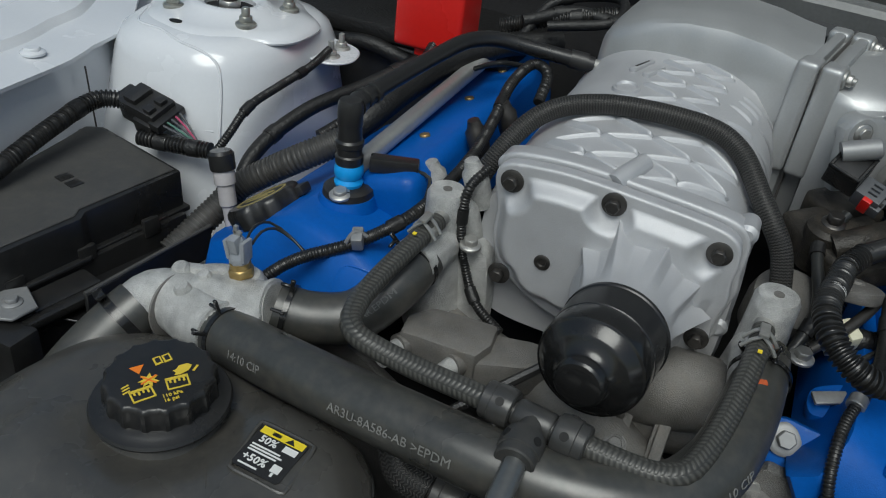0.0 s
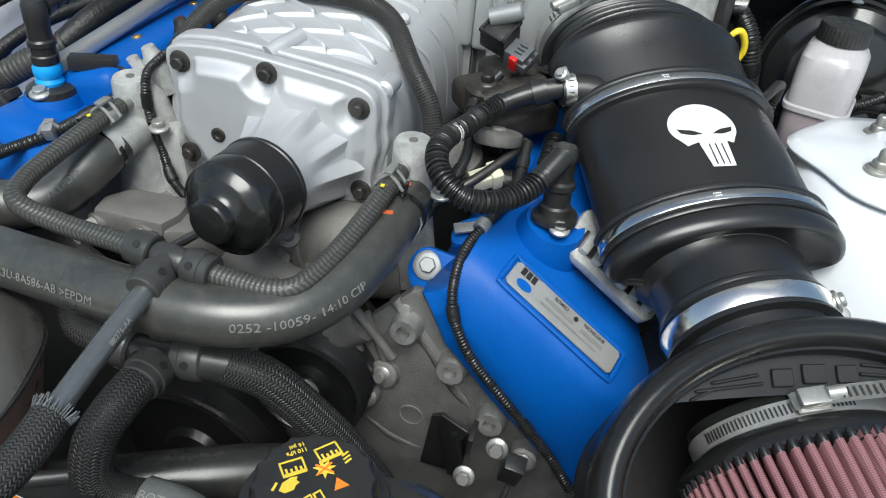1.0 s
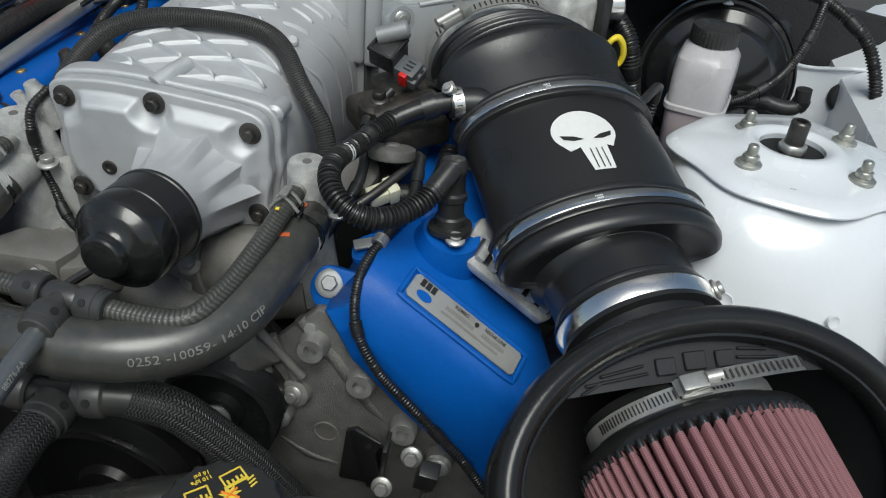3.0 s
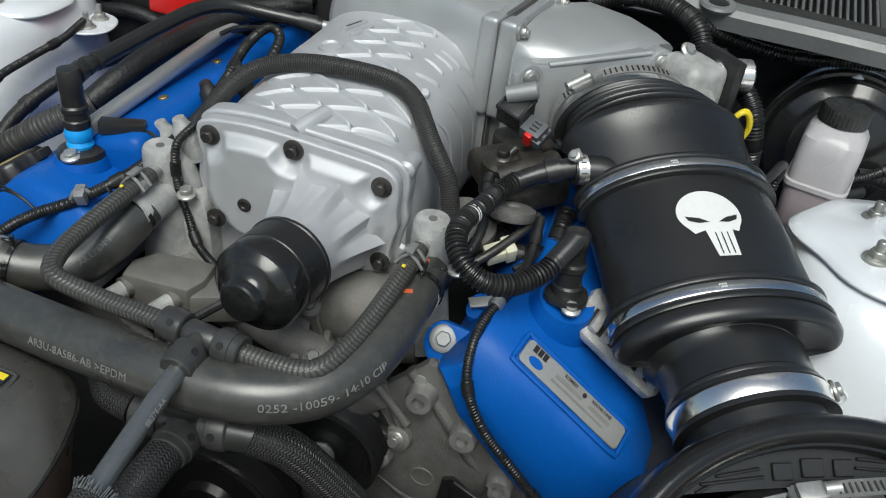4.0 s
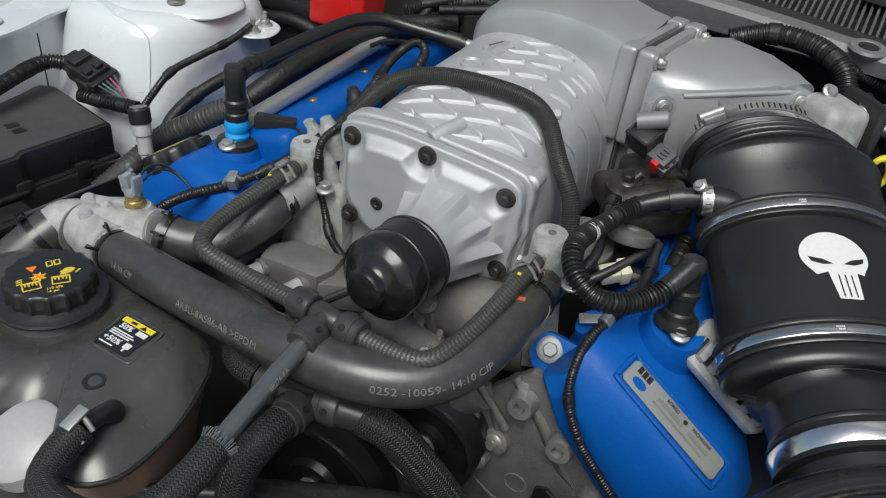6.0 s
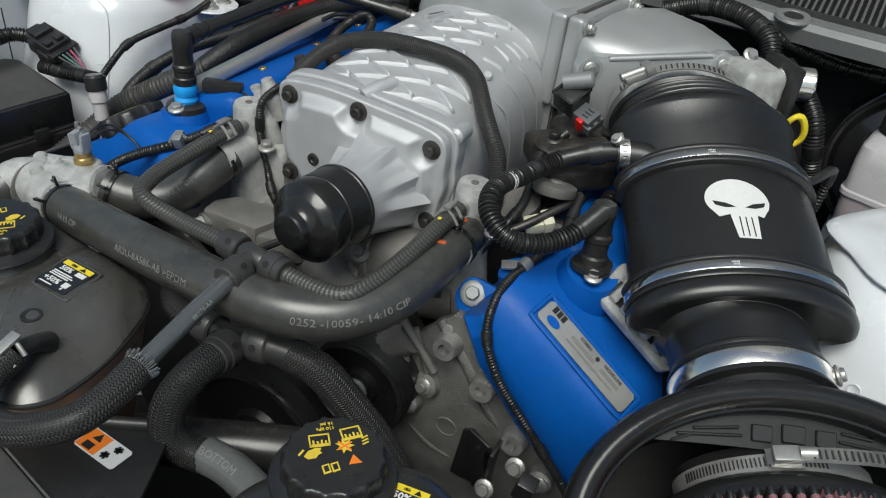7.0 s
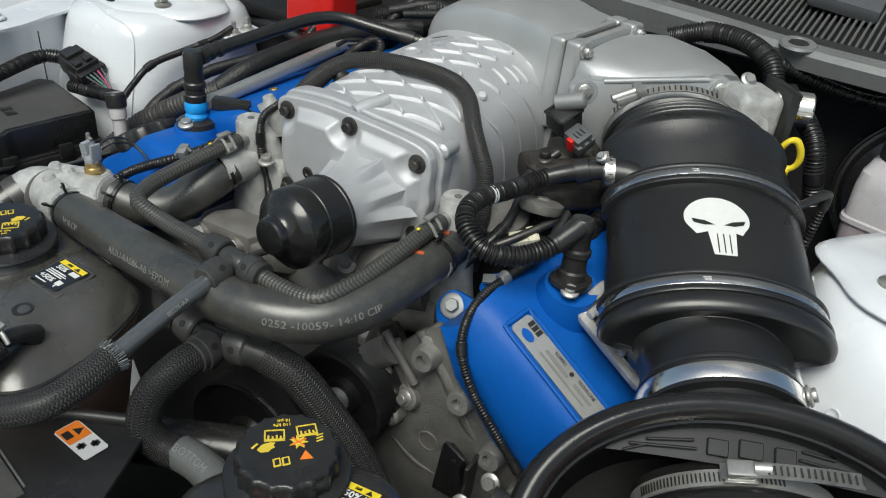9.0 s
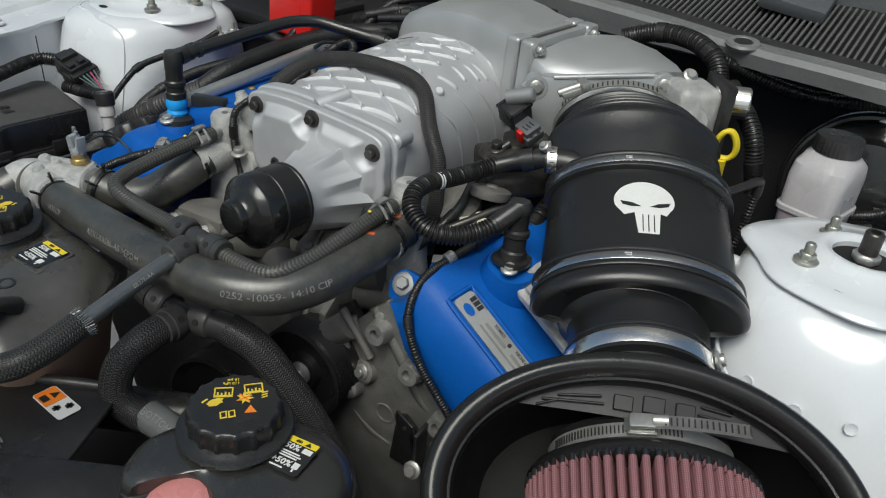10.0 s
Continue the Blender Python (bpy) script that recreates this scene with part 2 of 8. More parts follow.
def skin(rings, closed=False, caps=True, uv=None):
    """A mesh over rings of points, each ring closed. uv: the distance along for each ring."""
    bm = bmesh.new()
    layer = bm.loops.layers.uv.new("UVMap") if uv else None
    vs = [[bm.verts.new(p) for p in r] for r in rings]
    k, n = len(rings[0]), len(rings)
    for i in range(n if closed else n - 1):
        a, b = vs[i], vs[(i + 1) % n]
        for j in range(k):
            f = bm.faces.new((a[j], a[(j + 1) % k], b[(j + 1) % k], b[j]))
            if layer:
                for lp, (uu, vv) in zip(f.loops, ((j, uv[i]), (j + 1, uv[i]), (j + 1, uv[(i + 1) % n]), (j, uv[(i + 1) % n]))):
                    lp[layer].uv = (uu / k, vv)
    if caps and not closed:
        bm.faces.new(vs[0][::-1])
        bm.faces.new(vs[-1])
    bmesh.ops.recalc_face_normals(bm, faces=bm.faces)
    return bm


def tube(pts, r, seg=16, step=0.006, closed=False, ridge=None, flat=1.0, up=(0, 0, 1), smooth=True, caps=True):
    """A hose through the points. r: one radius, or one at each point. ridge: (pitch, depth) of rings round it."""
    if ridge:
        step = ridge[0] / 6
    line, at = spline(pts, step, closed) if smooth else ([Vector(p) for p in pts], list(range(len(pts))))
    fr = frames(line, closed, up)
    rings, run, uv = [], 0.0, []
    for i, (p, (t, s, o)) in enumerate(zip(line, fr)):
        if i:
            run += (p - line[i - 1]).length
        if isinstance(r, (list, tuple)):
            k = min(int(at[i]), len(r) - 2)
            rad = r[k] + (r[k + 1] - r[k]) * (at[i] - k)
        else:
            rad = r
        if ridge:
            c = math.sin(2 * math.pi * run / ridge[0])
            rad += ridge[1] * max(-1, min(1, c * 2.2)) * 0.5
        rings.append([p + (s * math.cos(2 * math.pi * j / seg) + o * math.sin(2 * math.pi * j / seg) * flat) * rad for j in range(seg)])
        uv.append(run)
    return skin(rings, closed, caps, uv)


def lathe(profile, m, seg=32, squash=1.0):
    """Turns (radius, height) pairs round the local z of the pose m."""
    ring_only = Vector(profile[0]) == Vector(profile[-1])
    rings = [[m @ V(max(r, 1e-5) * math.cos(2 * math.pi * j / seg), max(r, 1e-5) * math.sin(2 * math.pi * j / seg) * squash, h) for j in range(seg)] for r, h in (profile[:-1] if ring_only else profile)]
    bm = skin(rings, closed=ring_only)
    bmesh.ops.remove_doubles(bm, verts=bm.verts, dist=1e-5)
    return bm


def bevel(bm, width, segments=2, angle=30):
    cut = math.cos(radians(angle))
    bm.normal_update()
    es = [e for e in bm.edges if len(e.link_faces) == 2 and e.link_faces[0].normal.dot(e.link_faces[1].normal) < cut]
    bmesh.ops.bevel(bm, geom=es, offset=width, segments=segments, affect="EDGES", profile=0.6, clamp_overlap=True)
    return bm


def block(size, m, round_by=0.003, segments=2):
    bm = bmesh.new()
    bmesh.ops.create_cube(bm, size=1.0)
    bmesh.ops.transform(bm, matrix=Matrix.Diagonal((*size, 1)), verts=bm.verts)
    if round_by:
        bevel(bm, round_by, segments)
    bmesh.ops.transform(bm, matrix=m, verts=bm.verts)
    return bm


def prism(outline, depth, m, round_by=0.002, segments=2, taper=1.0):
    """An outline in the local xy of m, raised by depth along its z."""
    bm = bmesh.new()
    a = [bm.verts.new((x, y, 0)) for x, y in outline]
    cx, cy = sum(p[0] for p in outline) / len(outline), sum(p[1] for p in outline) / len(outline)
    b = [bm.verts.new((cx + (x - cx) * taper, cy + (y - cy) * taper, depth)) for x, y in outline]
    n = len(outline)
    bm.faces.new(a[::-1])
    bm.faces.new(b)
    for i in range(n):
        bm.faces.new((a[i], a[(i + 1) % n], b[(i + 1) % n], b[i]))
    bmesh.ops.recalc_face_normals(bm, faces=bm.faces)
    if round_by:
        bevel(bm, round_by, segments)
    bmesh.ops.transform(bm, matrix=m, verts=bm.verts)
    return bm


def smooth_outline(pts, step=0.006):
    return [(p.x, p.y) for p in spline([(x, y, 0) for x, y in pts], step, True)[0]]


def join(*many):
    bm = many[0]
    for other in many[1:]:
        me = bpy.data.meshes.new("joined")
        other.to_mesh(me)
        other.free()
        bm.from_mesh(me)
        bpy.data.meshes.remove(me)
    return bm


def aim(origin, z, x=(1, 0, 0)):
    """A pose at origin whose z points along z, its x as near x as may be."""
    z = Vector(z).normalized()
    y = z.cross(Vector(x))
    if y.length < 1e-3:
        y = z.cross(V(0, 1, 0))
    y.normalize()
    m = Matrix((y.cross(z), y, z)).transposed().to_4x4()
    m.translation = Vector(origin)
    return m


def frame_of(origin, x, y):
    """A pose with its x along x and its y in the plane of x and y."""
    x = Vector(x).normalized()
    z = x.cross(Vector(y)).normalized()
    m = Matrix((x, z.cross(x), z)).transposed().to_4x4()
    m.translation = Vector(origin)
    return m


def hex_bolt(m, r=0.006, h=0.005, washer=True):
    bm = prism([(r * math.cos(math.pi * k / 3), r * math.sin(math.pi * k / 3)) for k in range(6)], h, m, r * 0.12, 1)
    if washer:
        bm = join(bm, lathe([(0, -0.001), (r * 1.45, -0.001), (r * 1.45, r * 0.15), (r * 1.2, r * 0.35), (0, r * 0.4)], m, 20))
    return bm


def words(text, size, m, mat, parent, name="lettering", wrap=None, bold=0.0):
    """Letters of the built-in font in the local xy of m, or wrapped on a hose by wrap(x, y)."""
    cu = bpy.data.curves.new(name, "FONT")
    cu.body, cu.size, cu.extrude, cu.offset = text, size, 0.00015, bold
    cu.align_x, cu.align_y = "CENTER", "CENTER"
    cu.resolution_u = 2
    ob = bpy.data.objects.new(name, cu)
    scene.collection.objects.link(ob)
    me = bpy.data.meshes.new_from_object(ob.evaluated_get(bpy.context.evaluated_depsgraph_get()))
    bpy.data.objects.remove(ob)
    bpy.data.curves.remove(cu)
    bm = bmesh.new()
    bm.from_mesh(me)
    bpy.data.meshes.remove(me)
    if wrap:
        for v in bm.verts:
            v.co = wrap(v.co.x, v.co.y, v.co.z)
    else:
        bmesh.ops.transform(bm, matrix=m, verts=bm.verts)
    return part(name, bm, mat, parent, smooth=0)


def on_hose(pts, r, start, angle, flip=1):
    """Lays x along the hose from a distance, y round it from an angle (degrees, from its side, over its top)."""
    line, _ = spline(pts, 0.002)
    fr = frames(line)
    run = [0.0]
    for a, b in zip(line, line[1:]):
        run.append(run[-1] + (b - a).length)

    def place(x, y, z):
        s = start + x * flip
        i = min(max(int(np.searchsorted(run, s)), 1), len(line) - 1)
        f = (s - run[i - 1]) / max(run[i] - run[i - 1], 1e-6)
        p = line[i - 1].lerp(line[i], f)
        _, side, over = fr[i]
        a = radians(angle) + y * flip / r
        return p + (side * math.cos(a) + over * math.sin(a)) * (r + 0.0006 + z)

    return place


# ---- ground and car body ----
def ground():
    bm = bmesh.new()
    bmesh.ops.create_grid(bm, x_segments=8, y_segments=8, size=400)
    tagged(part("ground", bm, ASPHALT), "grey asphalt ground under the parked car", "ground", kind="structure")


ground()


def strut_tower(side, cx, cy, top):
    """A domed white pressing with a bolted plate on top; side is -1 or 1."""
    body = thing("strut_tower", (cx, cy, 0.5), "white painted strut tower with bolted top plate", "strut tower", "strut towers", "structure")
    rings = []
    shell = ((0.40, 0.30, 0.26), (0.62, 0.19, 0.20), (0.78, 0.135, 0.165), (0.86, 0.118, 0.145), (top - 0.030, 0.108, 0.130), (top - 0.012, 0.101, 0.121), (top - 0.003, 0.090, 0.108), (top, 0.074, 0.092))
    if side > 0:
        shell = shell[:3] + ((0.86, 0.118, 0.138), (top - 0.046, 0.111, 0.121), (top - 0.026, 0.105, 0.108), (top - 0.012, 0.096, 0.094), (top - 0.006, 0.08, 0.08), (top - 0.004, 0.05, 0.05))
    for z, rx, ry in shell:
        ring = []
        for k in range(64):
            a = 2 * math.pi * k / 64
            c, s = math.cos(a), math.sin(a)
            q = (abs(c) ** 2.6 + abs(s) ** 2.6) ** (-1 / 2.6)
            ring.append(V(cx + side * 0.02 * (0.94 - z) + c * q * rx, cy + s * q * ry, z))
        rings.append(ring)
    part("dome", skin(rings), WHITE, body)
    plate = []
    for k in range(56):
        a = 2 * math.pi * k / 56
        w = 1 + 0.040 * math.cos(4 * a + 0.5) - 0.030 * math.cos(7 * a)
        big = 1.06 if side > 0 else 1.0
        plate.append((math.cos(a) * 0.103 * w * big + 0.004, math.sin(a) * 0.092 * w * big))
    inner = [(math.cos(2 * math.pi * k / 56) * 0.030, math.sin(2 * math.pi * k / 56) * 0.028) for k in range(56)]
    m = Matrix.Translation((cx, cy, top + 0.002))
    rings = [[m @ V(x, y, z) for x, y in o] for o, z in (([(x * 0.985, y * 0.985) for x, y in plate], -0.0085), ([(x * 1.004, y * 1.004) for x, y in plate], -0.0080), ([(x * 1.008, y * 1.008) for x, y in plate], -0.0062), ([(x * 0.995, y * 0.995) for x, y in plate], -0.0045), ([(x * 0.95, y * 0.95) for x, y in plate], -0.0005), ([(x * 0.80, y * 0.80) for x, y in plate], 0.0020), ([(x * 1.75, y * 1.75) for x, y in inner], 0.006), ([(x * 1.55, y * 1.55) for x, y in inner], 0.0105), ([(x * 1.35, y * 1.35) for x, y in inner], 0.0125), ([(x * 1.12, y * 1.12) for x, y in inner], 0.0115), (inner, 0.008), (inner, -0.002))]
    tp = part("top_plate", skin(rings, caps=False), WHITE, body)
    part("mount_hole", lathe([(0, 0.0015), (0.031, 0.0015), (0.031, 0.003), (0, 0.003)], m, 32), VOID, tp)
    part("strut_nut", hex_bolt(m @ Matrix.Translation((0, 0, 0.003)), 0.0135, 0.009, False), STEEL, tp)
    part("strut_rod", lathe([(0.0088, 0.010), (0.0088, 0.0325), (0.0076, 0.034), (0.0050, 0.034), (0.0050, 0.028), (0, 0.028)], m, 24), DARKSTEEL, tp)
    for dx, dy in ((-0.036, 0.034), (-0.045, -0.044), (0.056, 0.038), (0.053, -0.042)):
        s = Matrix.Translation((cx + dx, cy + dy, top + 0.006))
        part("stud", join(hex_bolt(s @ Matrix.Translation((0, 0, 0.001)), 0.0080, 0.009), lathe([(0.0112, -0.003), (0.0110, 0.000), (0.009, 0.002), (0, 0.002)], s, 24), lathe([(0.0048, 0.009), (0.0048, 0.018), (0.0036, 0.0195), (0, 0.0195)], s, 14)), STUDSTEEL, tp)
    return body


TOWER_R = strut_tower(1, 0.556, 0.142, 0.944)
TOWER_L = strut_tower(-1, -0.512, 0.208, 0.955)


def tower_details():
    # raised seam, punched spots and the earth tab
    part("seam", tube([(0.455, 0.09, 0.90), (0.462, 0.04, 0.885), (0.49, 0.0, 0.865), (0.54, -0.025, 0.845), (0.60, -0.035, 0.82)], 0.0022, 6), WHITE, TOWER_R)
    tab = smooth_outline([(-0.45, 0.232), (-0.40, 0.210), (-0.375, 0.214), (-0.362, 0.236), (-0.372, 0.270), (-0.398, 0.286), (-0.45, 0.29)], 0.006)
    t = part("earth_tab", prism(tab, 0.003, Matrix.Translation((0, 0, 0.922)), 0.001, 1), WHITE, TOWER_L)
    # overlapping fender sheet with a wavy edge, and the seams on the passenger tower
    line, _ = spline([(-0.552, -0.30, 0.925), (-0.556, -0.12, 0.93), (-0.563, -0.06, 0.93), (-0.572, 0.025, 0.931), (-0.586, 0.07, 0.932), (-0.592, 0.114, 0.934), (-0.624, 0.172, 0.936), (-0.66, 0.22, 0.938), (-0.70, 0.29, 0.94), (-0.73, 0.36, 0.945)], 0.02)
    bm = bmesh.new()
    prev = None
    for p in line:
        q = [bm.verts.new(p + V(-x, 0, z)) for x, z in ((0, -0.004), (0.0, 0.0), (0.03, 0.004), (0.055, 0.006), (0.062, 0.014), (0.11, 0.022), (0.118, 0.012), (0.3, 0.0))]
        if prev:
            for k in range(len(q) - 1):
                bm.faces.new((prev[k], prev[k + 1], q[k + 1], q[k]))
        prev = q
    bmesh.ops.recalc_face_normals(bm, faces=bm.faces)
    bmesh.ops.solidify(bm, geom=bm.faces[:], thickness=0.0012)
    sheet = part("fender_sheet", bm, WHITE, TOWER_L)
    for x, y in ((-0.601, 0.005), (-0.60, -0.14)):
        part("sheet_bolt", hex_bolt(Matrix.Translation((x, y, 0.9365)), 0.0085, 0.006), WHITE, sheet)
    def on_tower(deg, z):
        k = float(np.interp(z, (0.62, 0.78, 0.86, 0.925, 0.943, 0.952, 0.956), (0.19, 0.135, 0.118, 0.108, 0.101, 0.090, 0.074)))
        q = float(np.interp(z, (0.62, 0.78, 0.86, 0.925, 0.943, 0.952, 0.956), (0.20, 0.165, 0.145, 0.130, 0.121, 0.108, 0.092)))
        a = radians(deg)
        c, n = math.cos(a), math.sin(a)
        w = (abs(c) ** 2.6 + abs(n) ** 2.6) ** (-1 / 2.6)
        return V(-0.512 - 0.02 * (0.94 - z) + c * w * k, 0.208 + n * w * q, z)

    part("seam", tube([on_tower(d, z) for d, z in ((-150, 0.954), (-125, 0.953), (-100, 0.954), (-80, 0.951), (-62, 0.946), (-54, 0.936), (-52, 0.915), (-52, 0.88), (-53, 0.83), (-54, 0.78))], 0.0016, 6), WHITE, TOWER_L)
    part("seam", tube([on_tower(d, 0.868) for d in (-55, -70, -85, -100)], 0.0010, 6), WHITE, TOWER_L)
    # apron below the fender sheet
    bm = bmesh.new()
    prev = None
    for p in line:
        q = [bm.verts.new(p + V(x, 0, z)) for x, z in ((-0.012, -0.003), (-0.010, -0.03), (-0.006, -0.10), (0.01, -0.20), (0.06, -0.35))]
        if prev:
            for k in range(len(q) - 1):
                bm.faces.new((prev[k], prev[k + 1], q[k + 1], q[k]))
        prev = q
    bmesh.ops.recalc_face_normals(bm, faces=bm.faces)
    bmesh.ops.solidify(bm, geom=bm.faces[:], thickness=-0.0012)
    part("apron", bm, WHITE, TOWER_L)
    part("panel_gap", tube([(-0.581, 0.050, 0.915), (-0.576, 0.050, 0.85), (-0.570, 0.05, 0.78)], 0.0010, 6), DARKSTEEL, TOWER_L)
    for k in range(5):
        a = radians(-115 + 22 * k)
        part("spot_weld", lathe([(0.006, -0.001), (0.0055, 0.0012), (0.004, 0.0004), (0, 0.0004)], aim((0.556 + 0.118 * math.cos(a), 0.142 + 0.146 * math.sin(a), 0.862), (math.cos(a), math.sin(a), 0.25)), 16), WHITE, TOWER_R)
    part("drain_hole", lathe([(0.008, 0.0), (0.008, 0.0008), (0, 0.0008)], Matrix.Translation((0.548, 0.070, 0.9475)), 18, 0.6), VOID, TOWER_R)
    part("drain_hole", lathe([(0.008, 0.0), (0.008, 0.0008), (0, 0.0008)], Matrix.Translation((-0.525, 0.130, 0.9585)), 18, 0.6), VOID, TOWER_L)
    for x, y in ((-0.389, 0.232), (-0.394, 0.264)):
        s = Matrix.Translation((x, y, 0.925))
        part("stud", join(hex_bolt(s, 0.0075, 0.008), lathe([(0.0035, 0.006), (0.0035, 0.018), (0, 0.02)], s, 12)), STEEL, t)


tower_details()


def car_body():
    body = thing("car_body", (0, 0, 0.3), "white car body round the open engine bay", "car", kind="structure")
    # inner fenders: sheets that fall from the fender flange to the rail
    for s, x0 in ((1, 0.70), (-1, -0.70)):
        rings = []
        for y in np.linspace(-0.75, 0.62, 24):
            bow = 0.02 * math.sin(y * 5)
            top = 0.955 + 0.05 * (y - 0.1)
            prof = [(x0 + s * 0.24, top - 0.06), (x0 + s * 0.17, top + 0.005), (x0 + s * 0.10, top + 0.012), (x0 + s * 0.045, top - 0.006), (x0 + s * 0.03, top - 0.022), (x0 + s * 0.012, top - 0.03), (x0 - s * 0.02, top - 0.05), (x0 - s * 0.035 + bow, top - 0.11), (x0 - s * 0.045 + bow, 0.55), (x0 + s * 0.2, 0.45)]
            rings.append([V(x, y, z) for x, z in prof])
        bm = bmesh.new()
        vs = [[bm.verts.new(p) for p in r] for r in rings]
        for a, b in zip(vs, vs[1:]):
            for j in range(len(a) - 1):
                bm.faces.new((a[j], a[j + 1], b[j + 1], b[j]))
        bmesh.ops.recalc_face_normals(bm, faces=bm.faces)
        bmesh.ops.solidify(bm, geom=bm.faces[:], thickness=0.002)
        fl = part("inner_fender", bm, WHITE, body)
        for y in (-0.28, -0.02, 0.3):
            m = Matrix.Translation((x0 + s * 0.06, y, 0.960 + 0.05 * (y - 0.1)))
            part("fender_bolt", hex_bolt(m, 0.008, 0.006), WHITE, fl)
    # Undertray and radiator support are near-black fillers for the shade below.
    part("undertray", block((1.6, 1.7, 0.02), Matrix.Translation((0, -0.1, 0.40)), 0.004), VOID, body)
    fw = prism([(-0.95, 0.3), (0.95, 0.3), (0.95, 0.96), (0.6, 1.0), (-0.6, 1.0), (-0.95, 0.96)], 0.02, frame_of((0, 0.53, 0), (1, 0, 0), (0, 0, 1)), 0.004)
    part("firewall", fw, INSULATION, body)
    # Hood stays out of view; its grey underside tunes reflections in the bay.
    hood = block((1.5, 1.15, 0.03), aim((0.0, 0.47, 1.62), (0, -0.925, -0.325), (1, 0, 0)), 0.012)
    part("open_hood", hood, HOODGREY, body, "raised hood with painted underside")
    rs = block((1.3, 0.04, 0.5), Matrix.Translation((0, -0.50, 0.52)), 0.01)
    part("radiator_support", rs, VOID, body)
    white = smooth_outline([(0.50, 0.985), (0.55, 0.975), (0.585, 0.950), (0.628, 0.932), (0.70, 0.938), (0.80, 0.945), (0.95, 0.94), (0.95, 0.70), (0.50, 0.70)], 0.02)
    part("inner_panel", prism(white, 0.008, frame_of((0, 0.458, 0), (1, 0, 0), (0, 0, 1)), 0.003), WHITE, body)
    part("panel_bead", tube([V(x, 0.448, z) for x, z in ((0.55, 0.975), (0.585, 0.950), (0.628, 0.932), (0.70, 0.938), (0.80, 0.945))], 0.0025, 8), WHITE, body)
    part("brace_bar", tube([(0.44, 0.125, 0.905), (0.48, 0.12, 0.905)], 0.014, 14), WHITE, body)


car_body()


def cowl():
    c = thing("cowl_panel", (0.2, 0.5, 1.03), "grey cowl panel with black slotted grille below the windscreen", "cowl panel", kind="structure")
    # the front edge runs across the bay and falls to the car's side
    edge = [(-0.75, 0.46, 1.01), (-0.40, 0.485, 1.04), (0.0, 0.475, 1.05), (0.19, 0.448, 1.052), (0.34, 0.418, 1.049), (0.44, 0.400, 1.051), (0.53, 0.385, 1.052)]
    line, _ = spline(edge, 0.03)
    rings = []
    for p in line:
        rings.append([p + V(0, *q) for q in ((-0.002, -0.022), (-0.006, -0.004), (0.0, 0.003), (0.012, 0.004), (0.030, 0.001), (0.034, -0.004), (0.034, -0.022))])
    part("cowl_edge", skin(rings), COWL, c)
    part("edge_seam", skin([[p + V(0, *q) for q in ((0.0185, 0.002), (0.0190, 0.0062), (0.0225, 0.0062), (0.0230, 0.002))] for p in line]), COWL, c)
    rings = [[p + V(0, *q) for q in ((0.030, -0.012), (0.036, 0.001), (0.060, 0.006), (0.062, -0.006))] for p in line]
    part("seal_strip", skin(rings), RUBBER, c)
    rings = [[p + V(0, *q) for q in ((0.060, -0.020), (0.062, -0.012), (0.24, 0.035), (0.24, 0.02))] for p in line]
    part("cowl_tray", skin(rings), VOID, c)
    n = 0
    run = 0.0
    slat = None
    for a, b in zip(line, line[1:]):
        d = (b - a).length
        while run < d:
            p = a.lerp(b, run / d)
            if p.x > 0.02:
                m = frame_of(p + V(0.0, 0.145, 0.018), (0.03, 1, 0.24), (1, 0.0, 0))
                if slat is None:
                    bm = block((0.15, 0.0035, 0.006), Matrix.Identity(4), 0.0008, 1)
                    me = bpy.data.meshes.new("slat")
                    bm.to_mesh(me)
                    bm.free()
                    me.materials.append(SLAT)
                    slat = me
                ob = new("slat", slat)
                ob.parent = c
                ob.matrix_parent_inverse = Matrix.Translation(-c.location)
                ob.matrix_basis = m
            run += 0.0085
        run -= d
    # the round eye in the edge
    m = aim((0.338, 0.423, 1.053), (0, -0.15, 1))
    part("edge_eye", lathe([(0.020, -0.004), (0.022, 0.0), (0.020, 0.003), (0.013, 0.0035), (0.011, 0.001), (0, 0.0)], m, 28), COWL, c)
    part("eye_plug", lathe([(0, 0.001), (0.012, 0.001), (0.011, 0.003), (0, 0.0035)], m, 20), PLASTIC, c)
    w = thing("windscreen", (0.2, 0.72, 1.1), "dark windscreen glass at the base of the car's window", "windscreen", kind="structure")
    part("pane", block((1.4, 0.5, 0.005), aim((0.05, 0.92, 1.24), (0, -0.55, 0.83)), 0.001, 1), GLASS, w)
    part("wiper_cover", block((0.09, 0.14, 0.02), aim((0.36, 0.62, 1.10), (0.1, -0.3, 1)), 0.006), GREYPLASTIC, w)


cowl()


